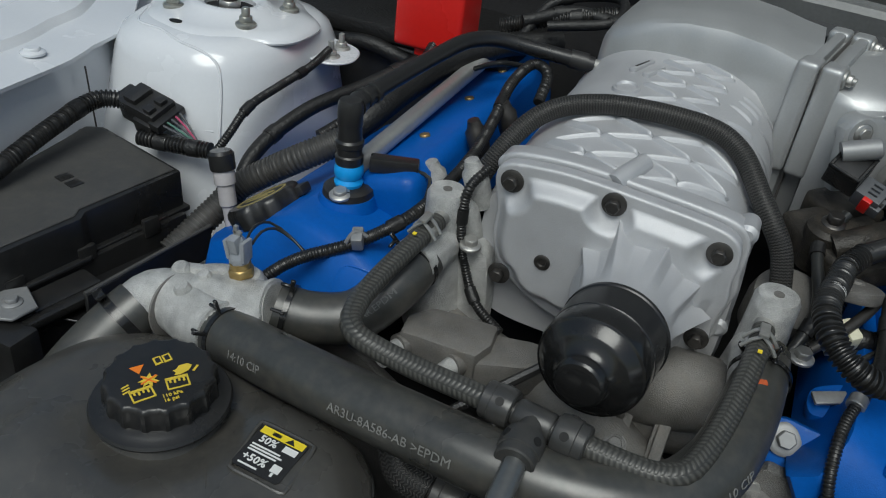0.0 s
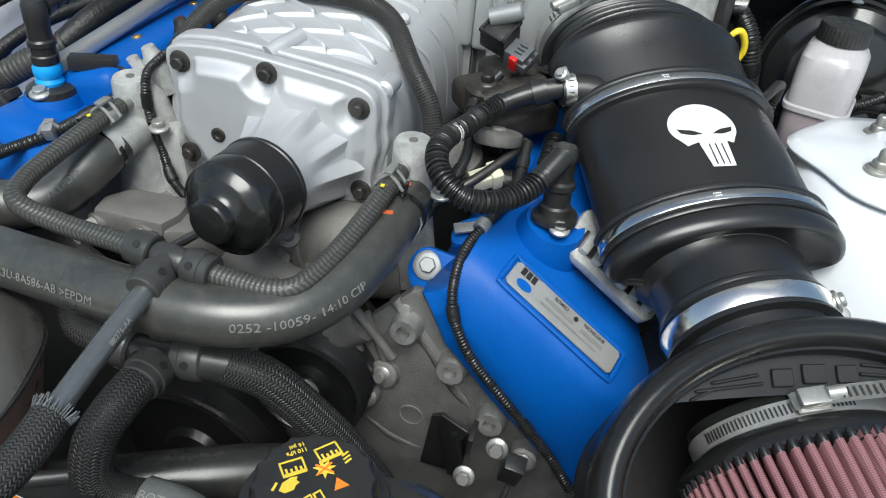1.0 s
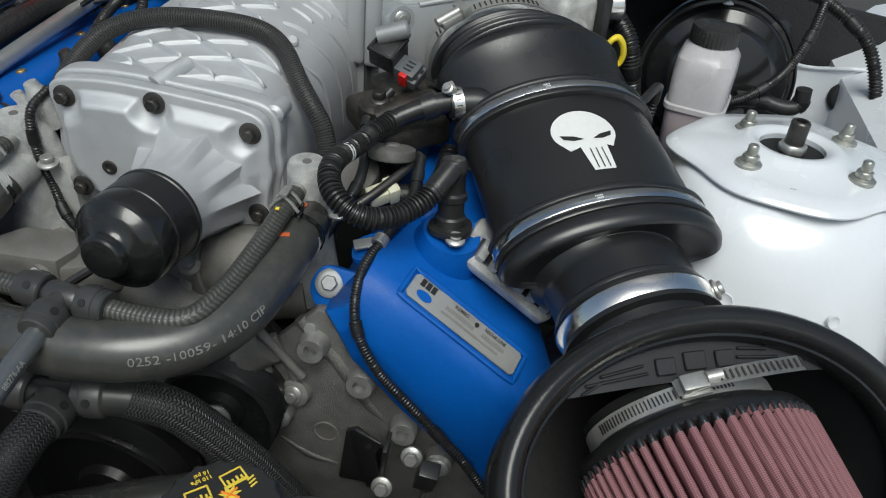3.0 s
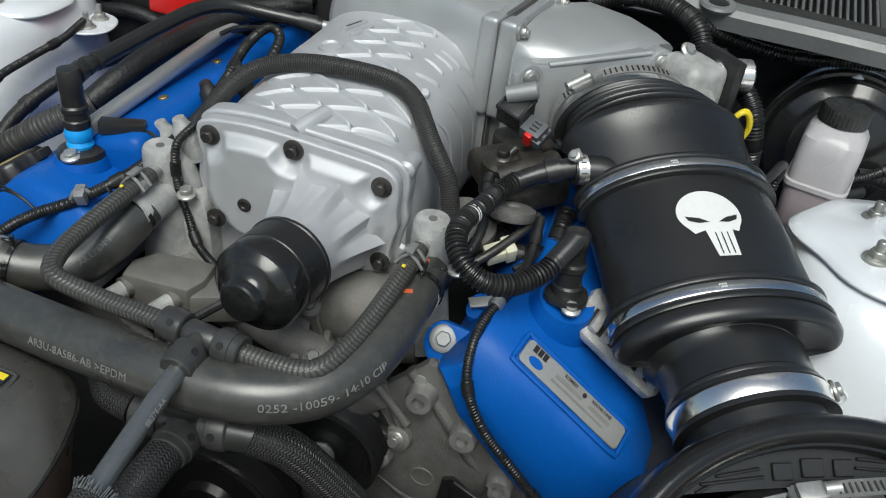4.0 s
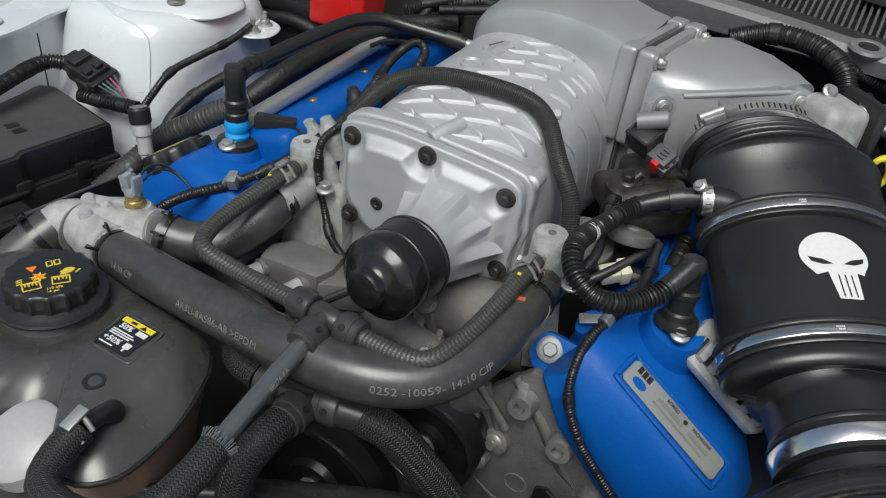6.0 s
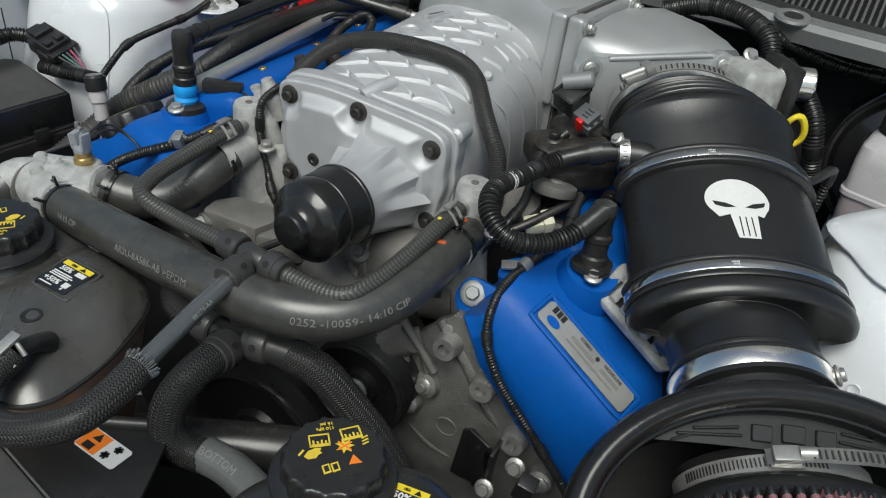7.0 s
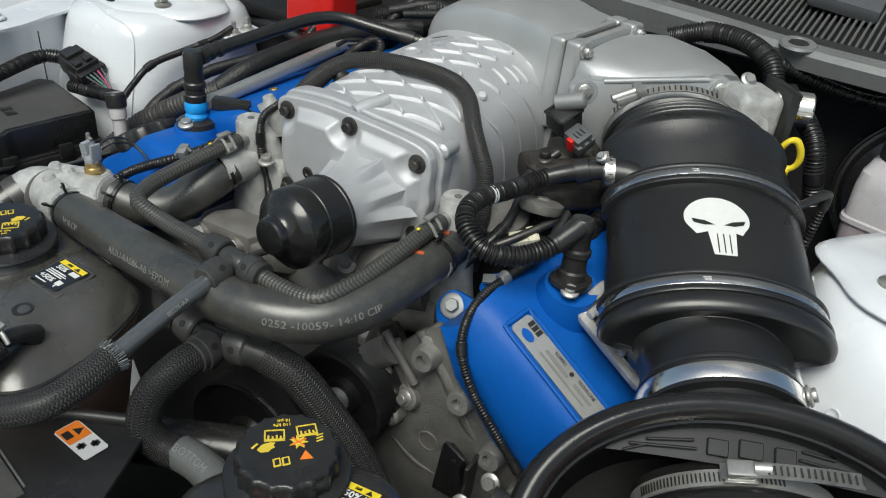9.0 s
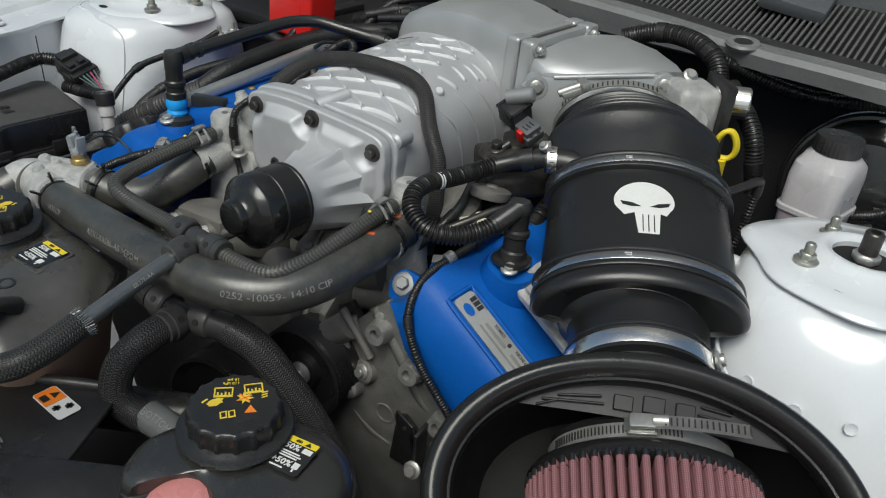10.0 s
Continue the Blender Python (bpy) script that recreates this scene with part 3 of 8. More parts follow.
# ---- supercharger ----
def supercharger():
    s = thing("supercharger", (0, 0.1, 0.78), "silver cast supercharger with diamond ribs over the engine", "supercharger")
    half, mid, ex = 0.111, 0.885, 2.9

    def crown(y):
        return float(np.interp(y, (0.010, 0.05, 0.10, 0.17, 0.25, 0.30), (0.973, 0.984, 0.993, 1.003, 1.006, 1.006)))

    def section(y, grow=0.0):
        ring = []
        for k in range(96):
            a = 2 * math.pi * k / 96
            c, q = math.cos(a), math.sin(a)
            e = ex if q > 0 else 5
            w = (abs(c) ** e + abs(q) ** e) ** (-1 / e)
            ring.append(V(c * w * (half + grow), y, mid + q * w * ((crown(y) - mid if q > 0 else 0.075) + grow)))
        return ring

    stations = [(0.020, -0.004), (0.030, -0.001), (0.045, 0.0), (0.056, 0.0)] + [(float(y), 0.0) for y in np.linspace(0.07, 0.26, 12)] + [(0.268, 0.002), (0.285, 0.002), (0.292, -0.004)]
    case = part("case", skin([section(y, g) for y, g in stations]), SILVER, s)

    def over(x, y, up=0.0):
        """A point on the case's crown."""
        t = min(abs(x) / half, 0.999)
        return V(x, y, mid + (crown(y) - mid) * (1 - t ** ex) ** (1 / ex) + up)

    def rib(a, b, w=0.0046, h=0.0030, lean=1.0, rise=0.6):
        """A cast ridge with one steep and one broad flank, highest at its end."""
        rings = []
        n = 14
        d = V(b[0] - a[0], b[1] - a[1], 0).normalized()
        side = V(-d.y, d.x, 0) * lean
        for k in range(n + 1):
            f = k / n
            q = (rise + (1 - rise) * f) * min(1.0, 7 * f + 0.3, 9 * (1 - f) + 0.3)
            x, y = a[0] + (b[0] - a[0]) * f, a[1] + (b[1] - a[1]) * f

            def on(o, up):
                return over(x + side.x * o, y + side.y * o, up)

            rings.append([on(-0.0030, -0.0008), on(-0.0019, h * q * 0.30), on(-0.0012, h * q * 0.82), on(-0.0005, h * q), on(0.0007, h * q), on(0.0013, h * q * 0.80), on(w * 0.5 + 0.0012, h * q * 0.26), on(w + 0.0014, -0.0008)])
        part("rib", skin(rings), SILVER, case, smooth=50)

    # two lattices of cast ridges, before and behind the crossing hose
    def lattice(base, u, d, x0, x1, y0, y1, wide):
        for i in range(-6, 9):
            for j in range(-6, 9):
                p = V(base[0] + i * u[0] + j * d[0], base[1] + i * u[1] + j * d[1], 0)
                for step, w, h, lean, rise in ((u, 0.0016, 0.0034, 1.0, 0.9), (d, wide, 0.0052, 1.0, 0.75)):
                    v = V(step[0], step[1], 0)
                    a, b = p + v * 0.01, p + v * 0.99
                    if x0 < a.x and b.x < x1 and y0 < min(a.y, b.y) and max(a.y, b.y) < y1:
                        rib(a, b, w, h, lean, rise)

    lattice((-0.033, 0.073), (0.040, 0.0145), (0.036, -0.0165), -0.082, 0.086, 0.024, 0.118, 0.0034)
    lattice((-0.020, 0.251), (0.036, 0.0190), (0.034, -0.0170), -0.040, 0.058, 0.124, 0.276, 0.0038)
    rib((-0.066, 0.034), (-0.010, 0.022), 0.004, 0.0022)
    for x, y, b in ((0.058, 0.160, 0.010), (0.055, 0.197, -0.004), (0.060, 0.217, 0.0), (0.063, 0.232, 0.002), (0.066, 0.262, 0.0)):
        rib((x, y), (x + 0.024, y + b), 0.0032, 0.0026, -1.0)
    # long ridges that fall down the flank
    for k in range(5):
        y = 0.082 + 0.041 * k
        pts = [over(0.084, y - 0.003, -0.0006), over(0.095, y + 0.004, -0.0002), V(0.1045, y + 0.014, 0.950), V(0.1095, y + 0.024, 0.920), V(0.1112, y + 0.034, 0.875)]
        part("rib", tube(pts, [0.0006, 0.0022, 0.0022, 0.0018, 0.0006], 8), SILVER, case)
    part("boss", tube([over(-0.004, 0.016, 0.000), over(0.003, 0.032, 0.0012), over(0.0105, 0.050, 0.0004)], [0.0090, 0.0085, 0.0078], 18, smooth=False), SILVER, case)
    part("knob", lathe([(0.0065, -0.004), (0.006, 0.003), (0.004, 0.005), (0, 0.005)], aim(over(0.075, 0.139), (0.4, -0.5, 0.75)), 18), SILVER, case)
    part("lug", lathe([(0.014, -0.004), (0.0125, 0.0025), (0.0105, 0.003), (0.0085, 0.0008), (0, 0.0008)], aim(over(-0.036, 0.163), (-0.1, -0.1, 0.98)), 28), SILVER, case)
    for x, y, n in ((-0.036, 0.226, 0.040), (-0.022, 0.214, 0.034)):
        part("cast_strip", block((n, 0.0075, 0.006), aim(over(x, y, 0.001), (-0.06, 0.0, 1), (0.30, 0.95, 0.04)), 0.0022, 2), SILVER, case)
    part("cast_mark", block((0.026, 0.0026, 0.0014), aim(over(-0.036, 0.224, 0.0038), (-0.06, 0, 1), (0.30, 0.95, 0.04)), 0.0006, 1), DARKSTEEL, case)
    # raised frame of the badge at the front corner
    fr = [over(x, y, 0.0006) for x, y in ((0.060, 0.0215), (0.073, 0.028), (0.087, 0.0265), (0.080, 0.0200))]
    part("corner_frame", tube(fr, 0.0011, 6, 0.01, closed=True, smooth=False), SILVER, case)

    # layered flange: the case's own lip, then the bolted front plate
    outline = [(-0.090, 0.930), (-0.0925, 0.944), (-0.0955, 0.958), (-0.0935, 0.969), (-0.084, 0.9745), (-0.066, 0.9775), (-0.040, 0.9795), (-0.010, 0.9790), (0.020, 0.9770), (0.050, 0.9750), (0.075, 0.9725), (0.090, 0.9690), (0.099, 0.9610), (0.102, 0.945), (0.1015, 0.928), (0.1035, 0.914), (0.1005, 0.900), (0.0985, 0.886), (0.0995, 0.874), (0.093, 0.862), (0.078, 0.853), (0.055, 0.846), (0.02, 0.842), (-0.02, 0.846), (-0.055, 0.860), (-0.080, 0.882), (-0.0895, 0.905)]
    shape = smooth_outline(outline, 0.004)
    fm = frame_of((0, 0.014, 0), (1, 0, 0), (0, 0, 1))
    lip = [(x * 1.035 + 0.001, 0.91 + (z - 0.91) * 1.03 + 0.001) for x, z in shape]
    part("case_lip", prism(lip, 0.020, frame_of((0, 0.036, 0), (1, 0, 0), (0, 0, 1)), 0.0035, 3), SILVER, case)
    for x, z, r in ((0.1000, 0.9640, 0.0085), (-0.092, 0.963, 0.009), (0.103, 0.878, 0.0085)):
        part("corner_post", lathe([(r * 0.6, -0.013), (r, -0.010), (r, 0.012), (r * 0.75, 0.0155), (0, 0.0165)], aim((x, 0.030, z), (0, 1, 0.0)), 20), SILVER, case)
    plate = part("front_plate", prism(shape, 0.0135, fm, 0.0030, 3), SILVER, s)

    # the raised face: a soft shoulder inside the flange, scalloped round the bolts
    bolts = ((-0.0805, 0.9600), (0.002, 0.9665), (0.086, 0.9525), (0.0905, 0.8745), (-0.078, 0.872))
    P = np.array(shape)
    Q = np.roll(P, -1, 0)

    def inset(x, z):
        e = Q - P
        t = np.clip(((x - P[:, 0]) * e[:, 0] + (z - P[:, 1]) * e[:, 1]) / (e ** 2).sum(1), 0, 1)
        return float(np.hypot(x - P[:, 0] - t * e[:, 0], z - P[:, 1] - t * e[:, 1]).min())

    def ease(t):
        t = max(0.0, min(1.0, t))
        return t * t * (3 - 2 * t)

    hub = V(0.0, 0.912, 0)

    def reach(a):
        d, best = V(math.cos(a), math.sin(a), 0), 0.02
        for (x0, z0), (x1, z1) in zip(shape, shape[1:] + shape[:1]):
            p, e = V(x0, z0, 0) - hub, V(x1 - x0, z1 - z0, 0)
            den = d.x * e.y - d.y * e.x
            if abs(den) > 1e-9:
                t, u = (p.x * e.y - p.y * e.x) / den, (p.x * d.y - p.y * d.x) / den
                if t > 0 and -1e-6 <= u <= 1 + 1e-6:
                    best = max(best, t)
        return best - 0.0032

    rings = []
    for f in [k / 34 for k in range(34, 0, -1)]:
        ring = []
        for k in range(180):
            a = 2 * math.pi * k / 180
            r = reach(a) * f
            x, z = hub.x + math.cos(a) * r, hub.y + math.sin(a) * r
            flange = 0.0105 - 0.006 * ease((0.955 - z) / 0.02) * ease((-0.03 - x) / 0.02)
            h = ease((inset(x, z) - flange + 0.002) / 0.013)
            for bx, bz in bolts:
                h = min(h, ease((math.hypot(x - bx, z - bz) - 0.0115) / 0.012))
            # the shoulder over the disc is lower toward the snout
            disc = ease((0.0585 - math.hypot(x + 0.036, z - 0.915)) / 0.010)
            h *= 0.0095 + 0.0035 * disc
            ring.append(fm @ V(x, z, 0.0133 + h))
        rings.append(ring)
    part("face", skin(rings), SILVER, plate, smooth=60)
    part("plug", lathe([(0, 0), (0.0068, 0), (0.0068, 0.0012), (0.0062, 0.0016), (0.0035, 0.0016), (0.0028, 0.0004), (0, 0.0004)], aim(fm @ V(-0.0405, 0.904, 0.0262), V(0, -1, 0)), 24), DARKSTEEL, plate)
    for x, z in bolts:
        b = aim(fm @ V(x, z, 0.0135), V(0, -1, 0))
        part("bolt", join(hex_bolt(b @ Matrix.Translation((0, 0, 0.0015)), 0.0060, 0.0070, False), lathe([(0.0098, 0.0), (0.0098, 0.0012), (0.0075, 0.0022), (0, 0.0022)], b, 24)), DARKSTEEL, plate)

    # flared snout: hollows between sharp webs that run out on the face
    c0, c1 = V(0.034, -0.010, 0.897), V(0.035, -0.083, 0.907)
    sm = aim(c0, c1 - c0)
    webs = ((146, 0.060), (112, 0.066), (73, 0.060), (32, 0.058), (3, 0.062), (-30, 0.052), (-70, 0.047), (-120, 0.05), (-170, 0.05))
    rings = []
    for k in range(21):
        f = k / 20
        h = -0.004 + 0.080 * f
        valley = 0.0365 + 0.0125 * (1 - f) ** 2.2
        ring = []
        for j in range(240):
            deg = 360 * j / 240
            r = valley
            for w, far in webs:
                d = abs((deg - w + 180) % 360 - 180)
                ridge = 0.0372 + max(0.0, far - 0.0372) * max(0.0, 1 - f * 1.35) ** 1.15
                wide = 11 + 5 * f
                r = max(r, valley + (ridge - valley) * max(0.0, 1 - d / wide) ** 1.25)
            a = radians(deg)
            ring.append(sm @ V(math.cos(a) * r, math.sin(a) * r, h))
        rings.append(ring)
    part("snout", skin(rings), SILVER, s, smooth=42)
    return s


supercharger()


def snout_cap():
    c = thing("snout_cap", (0.035, -0.11, 0.905), "gloss black canister cap with stepped dome on the supercharger snout", "cap")
    m = aim((0.035, -0.079, 0.907), (-0.10, -1, 0.035))
    part("barrel", lathe([(0.0370, -0.006), (0.0402, -0.004), (0.0402, -0.001), (0.0392, 0.000), (0.0389, 0.026), (0.0380, 0.027)], m, 64), SATIN, c, smooth=20)
    part("collar", lathe([(0.0374, 0.025), (0.0384, 0.027), (0.0388, 0.029), (0.0388, 0.043), (0.0380, 0.046), (0.036, 0.047)], m, 64), GLOSS, c, smooth=20)
    part("dome", lathe([(0.0372, 0.0455), (0.0362, 0.0470), (0.0300, 0.0535), (0.0290, 0.0542), (0.0270, 0.0548), (0.0225, 0.0572), (0.0198, 0.0592), (0.0186, 0.0610), (0.0182, 0.0655), (0.0174, 0.0676), (0.0158, 0.0690), (0.0130, 0.0698), (0.007, 0.0701), (0, 0.0702)], m, 64), GLOSS, c, smooth=25)


snout_cap()


def plenum():
    p = thing("intake_plenum", (0.05, 0.3, 0.85), "satin silver intake plenum and elbow behind the supercharger", "intake plenum")
    # box behind the case: sections from one side to the other
    secs = []
    for x, y0, zt in ((-0.096, 0.300, 0.985), (-0.093, 0.288, 1.006), (-0.082, 0.280, 1.020), (-0.050, 0.275, 1.036), (-0.010, 0.273, 1.045), (0.030, 0.270, 1.047), (0.070, 0.262, 1.044), (0.096, 0.252, 1.040), (0.118, 0.250, 1.037)):
        secs.append([V(x, y0 + 0.004, 0.85), V(x, y0, zt - 0.05), V(x, y0 + 0.001, zt - 0.016), V(x, y0 + 0.006, zt - 0.005), V(x, y0 + 0.016, zt), V(x, y0 + 0.06, zt + 0.004), V(x, y0 + 0.14, zt + 0.003), V(x, y0 + 0.155, zt - 0.01), V(x, y0 + 0.16, 0.85)])
    part("box", skin(secs), PLENUM, p)
    # bolted flange between box and elbow: two bars with a block at either end
    fd = V(0.20, 0.98, 0.07).normalized()
    fs = V(0.98, -0.20, 0.0)
    a = V(0.121, 0.252, 1.034)
    fm = frame_of(a, fd, V(0, 0, 1))
    fl = part("flange", prism([(0.0, -0.16), (0.125, -0.16), (0.125, -0.004), (0.0, -0.004)], 0.030, fm @ Matrix.Translation((0, 0, -0.013)), 0.004, 2), PLENUM, p)
    for o in (-0.011, 0.011):
        part("flange_bar", block((0.125, 0.011, 0.011), fm @ Matrix.Translation((0.060, -0.001, 0.001 - o)) @ pose(0, 0, 0, 90, 0, 0), 0.003, 2), PLENUM, fl)
    for at, size, low in ((0.004, 0.030, 0.110), (0.114, 0.026, 0.030)):
        for o, w in ((-0.0115, 0.021), (0.0105, 0.021)):
            c = a + fd * at + fs * o + V(0, 0, 0.004 - low / 2 + 0.001)
            part("end_block", block((w, size, low), aim(c, (0, 0, 1), fs), 0.0055, 3), PLENUM, fl)
        q = a + fd * (at - 0.004) + fs * 0.0215 + V(0, 0, -0.004)
        part("bolt", join(hex_bolt(aim(q, fs), 0.0062, 0.007), lathe([(0.0040, 0.006), (0.0040, 0.010), (0, 0.010)], aim(q, fs), 14)), STEEL, fl)
    part("gasket_line", prism([(-0.0113, -0.155), (0.1275, -0.155), (0.1275, 0.0035), (-0.0113, 0.0045)], 0.0007, fm @ Matrix.Translation((0, 0, 0.0006)), 0), DULLCAST, fl)
    # elbow that turns to the throttle: its crown falls to the bolted lip
    secs = []
    for (ax, ay, az), (bx, by, bz), drop in (((0.138, 0.240, 1.020), (0.160, 0.372, 1.032), 0.13), ((0.160, 0.232, 1.016), (0.195, 0.385, 1.037), 0.13), ((0.200, 0.240, 1.012), (0.245, 0.380, 1.031), 0.11), ((0.240, 0.272, 1.014), (0.280, 0.362, 1.024), 0.10), ((0.272, 0.305, 1.014), (0.300, 0.345, 1.017), 0.09)):
        A, B = V(ax, ay, az), V(bx, by, bz)
        up = V(0, 0, 0.007)
        secs.append([A - V(0, 0, drop), A - V(0, 0, 0.010), A + V(0, 0.004, 0), A.lerp(B, 0.15) + up * 0.9, A.lerp(B, 0.5) + up * 1.2, A.lerp(B, 0.85) + up * 0.8, B - V(0, 0.003, 0), B - V(0, 0, 0.012), B - V(0, 0, drop)])
    part("elbow", skin(secs), PLENUM, p)
    # the lip: a framed flange with a bolt at either end
    l0, l1 = V(0.160, 0.204, 1.0), V(0.292, 0.296, 1.016)
    ld = (l1 - l0).normalized()
    out = V(ld.y, -ld.x, 0.10).normalized()
    lm = frame_of(l0, ld, out.cross(ld) if out.cross(ld).z > 0 else ld.cross(out))
    n = (l1 - l0).length
    lp = part("lip", prism([(-0.012, -0.075), (n + 0.010, -0.075), (n + 0.012, 0.006), (n - 0.004, 0.013), (0.030, 0.010), (0.004, 0.014), (-0.012, 0.004)], 0.012, lm @ Matrix.Translation((0, 0, -0.006)), 0.003, 2), PLENUM, p)
    part("lip_bead", tube([lm @ V(0.026, 0.010, 0.004), lm @ V(n * 0.5, 0.011, 0.005), lm @ V(n - 0.018, 0.011, 0.004)], 0.0032, 10), PLENUM, lp)
    part("lip_shelf", block((n - 0.03, 0.030, 0.005), lm @ Matrix.Translation((n / 2, 0.008, -0.018)) @ pose(0, 0, 0, 90, 0, 0), 0.0015, 1), PLENUM, lp)
    for f in (0.006, n - 0.004):
        q = lm @ V(f, -0.001, 0.004)
        part("boss", lathe([(0.0150, -0.016), (0.0150, 0.0), (0.0135, 0.003), (0.0095, 0.003), (0.009, 0.0015), (0, 0.0015)], aim(q, out), 28), PLENUM, lp)
        part("bolt", hex_bolt(aim(q + out * 0.002, out), 0.0062, 0.005), STEEL, lp)


plenum()


def throttle():
    t = thing("throttle_body", (0.33, 0.27, 0.9), "cast throttle body with silver motor can beside the plenum", "throttle body")
    part("housing", block((0.050, 0.060, 0.105), aim((0.326, 0.290, 0.976), (0, 0, 1), (0.75, 0.66, 0)), 0.014, 4), CAST, t)
    part("shaft_boss", lathe([(0.018, -0.02), (0.018, 0.006), (0.015, 0.009), (0, 0.009)], aim((0.338, 0.268, 0.990), (0.6, -0.75, 0.2)), 24), CAST, t)
    part("cover", block((0.012, 0.066, 0.088), aim((0.352, 0.305, 0.992), (0, 0, 1), (0.8, 0.6, 0)), 0.003), SATIN, t)
    part("motor_can", lathe([(0.0175, -0.01), (0.0185, 0.0), (0.0185, 0.028), (0.0165, 0.030), (0, 0.030)], aim((0.357, 0.304, 1.012), (0.95, 0.28, 0.05)), 32), CHROME, t)
    for at in ((0.372, 0.262, 0.930), (0.315, 0.30, 1.032)):
        part("bolt", hex_bolt(aim(at, (0.4, -0.5, 0.7)), 0.006, 0.006), STEEL, t)
    part("throat", lathe([(0.060, -0.03), (0.060, 0.03)], aim((0.265, 0.235, 0.955), (0.41, -0.87, -0.3)), 40), CAST, t)


throttle()


# ---- air duct, box and filter ----
AX = V(0.42, -0.88, -0.22).normalized()
WID = V(0.90, 0.42, 0.10)
WID = (WID - AX * WID.dot(AX)).normalized()
OVR = WID.cross(AX)
if OVR.z < 0:
    OVR = -OVR


def duct_ring(c, a, b, n=64, e=2.0):
    ring = []
    for k in range(n):
        q = 2 * math.pi * k / n
        x, y = math.cos(q), math.sin(q)
        w = (abs(x) ** e + abs(y) ** e) ** (-1 / e)
        wide = a > 0.082
        lift = 0.014 if wide else 0.0
        ring.append(V(*c) + WID * ((0.008 if wide else 0.003) + x * w * (a - (0.008 if wide else 0.001))) + OVR * (lift + (y * w * (b - lift) if y > 0 else y * w * (b * 0.22 if wide else b - 0.008))))
    return ring


def air_duct():
    d = thing("air_duct", (0.35, 0.1, 0.85), "satin black rubber air duct with two steel bands and white decal", "air duct")

    def at(p, back=0.0, side=0.0, low=0.0):
        return V(*p) - AX * back + WID * side - OVR * low

    # bellows at the throttle end
    bell = []
    p0, p1 = at((0.262, 0.222, 0.963), 0.0, 0.010), at((0.283, 0.185, 0.955), 0.0, 0.011)
    for k in range(61):
        f = k / 60
        g = 0.0042 * math.sin(f * 8 * math.pi - 1.2) * (0.4 + 0.6 * f)
        bell.append(duct_ring(p0.lerp(p1, f), 0.0765 + 0.0125 * math.sin(f * math.pi / 2) + g - 0.009 * (f > 2), 0.060 + 0.006 * f + g))
    part("bellows", skin(bell), SATIN, d)

    def sleeve(name, rows):
        return part(name, skin([duct_ring(*q) for q in rows]), SATIN, d, smooth=44)

    b1 = at((0.3245, 0.1175, 0.925), 0.009, 0.009, 0.005)
    b2 = at((0.3865, 0.002, 0.891), 0.0045, 0.001, 0.006)
    rear = [(p1 - AX * 0.002, 0.090, 0.062), (p1 + AX * 0.004, 0.101, 0.069), (p1 + AX * 0.010, 0.1012, 0.0695), (p1 + AX * 0.013, 0.0995, 0.068), (p1 + AX * 0.017, 0.0965, 0.0655), (p1.lerp(b1, 0.45), 0.0975, 0.0655)]
    ridge = [(-0.0145, 0.0985, 0.0665), (-0.0125, 0.1035, 0.0700), (-0.0110, 0.1048, 0.0712), (-0.0085, 0.1048, 0.0712), (-0.0070, 0.1040, 0.0705), (-0.0062, 0.1020, 0.0688), (0.0062, 0.1020, 0.0688), (0.0070, 0.1040, 0.0705), (0.0085, 0.1050, 0.0714), (0.0110, 0.1050, 0.0714), (0.0125, 0.1040, 0.0705), (0.0135, 0.0990, 0.0665)]
    sleeve("rear_sleeve", rear + [(b1 + AX * h, a, b) for h, a, b in ridge])
    ends = ((b1 + AX * 0.010, 0.0985, 0.0655), (b2 - AX * 0.010, 0.1000, 0.0655))
    body = part("duct_body", skin([duct_ring(ends[0][0].lerp(ends[1][0], k / 6), ends[0][1] + (ends[1][1] - ends[0][1]) * k / 6, 0.0655) for k in range(7)]), SATIN, d)
    front = [(b2 + AX * h, a + 0.0015, b) for h, a, b in ridge]
    e = b2 + AX * 0.0135
    front += [(e, 0.1035, 0.0695), (e + AX * 0.004, 0.1060, 0.0705), (e + AX * 0.010, 0.1060, 0.0700), (e + AX * 0.0145, 0.1035, 0.0678), (e + AX * 0.0168, 0.0995, 0.0650), (e + AX * 0.0172, 0.0975, 0.0635), (e + AX * 0.0155, 0.0900, 0.0590), (e + AX * 0.0140, 0.0830, 0.0550)]
    n0 = at((0.4005, -0.0222, 0.8831), 0.0, 0.005, 0.003)
    front += [(e + AX * 0.0130, 0.0665, 0.0538), (e + AX * 0.0138, 0.0658, 0.0532), (n0 + AX * 0.001, 0.0645, 0.0526), (n0 + AX * 0.006, 0.0635, 0.0521), (n0 + AX * 0.020, 0.0630, 0.0518), (n0 + AX * 0.0290, 0.0632, 0.0518), (n0 + AX * 0.0310, 0.0650, 0.0535), (n0 + AX * 0.0330, 0.0650, 0.0535), (n0 + AX * 0.0345, 0.0642, 0.0530), (n0 + AX * 0.0365, 0.0672, 0.0555), (n0 + AX * 0.0395, 0.0676, 0.0560), (n0 + AX * 0.0408, 0.0655, 0.0545), (n0 + AX * 0.0578, 0.0655, 0.0545), (n0 + AX * 0.0590, 0.0678, 0.0563), (n0 + AX * 0.0615, 0.0678, 0.0563), (n0 + AX * 0.0630, 0.0600, 0.0500), (n0 + AX * 0.079, 0.0590, 0.0490)]
    part("front_sleeve", skin([duct_ring(*q) for q in front]), SATIN, d, smooth=32)
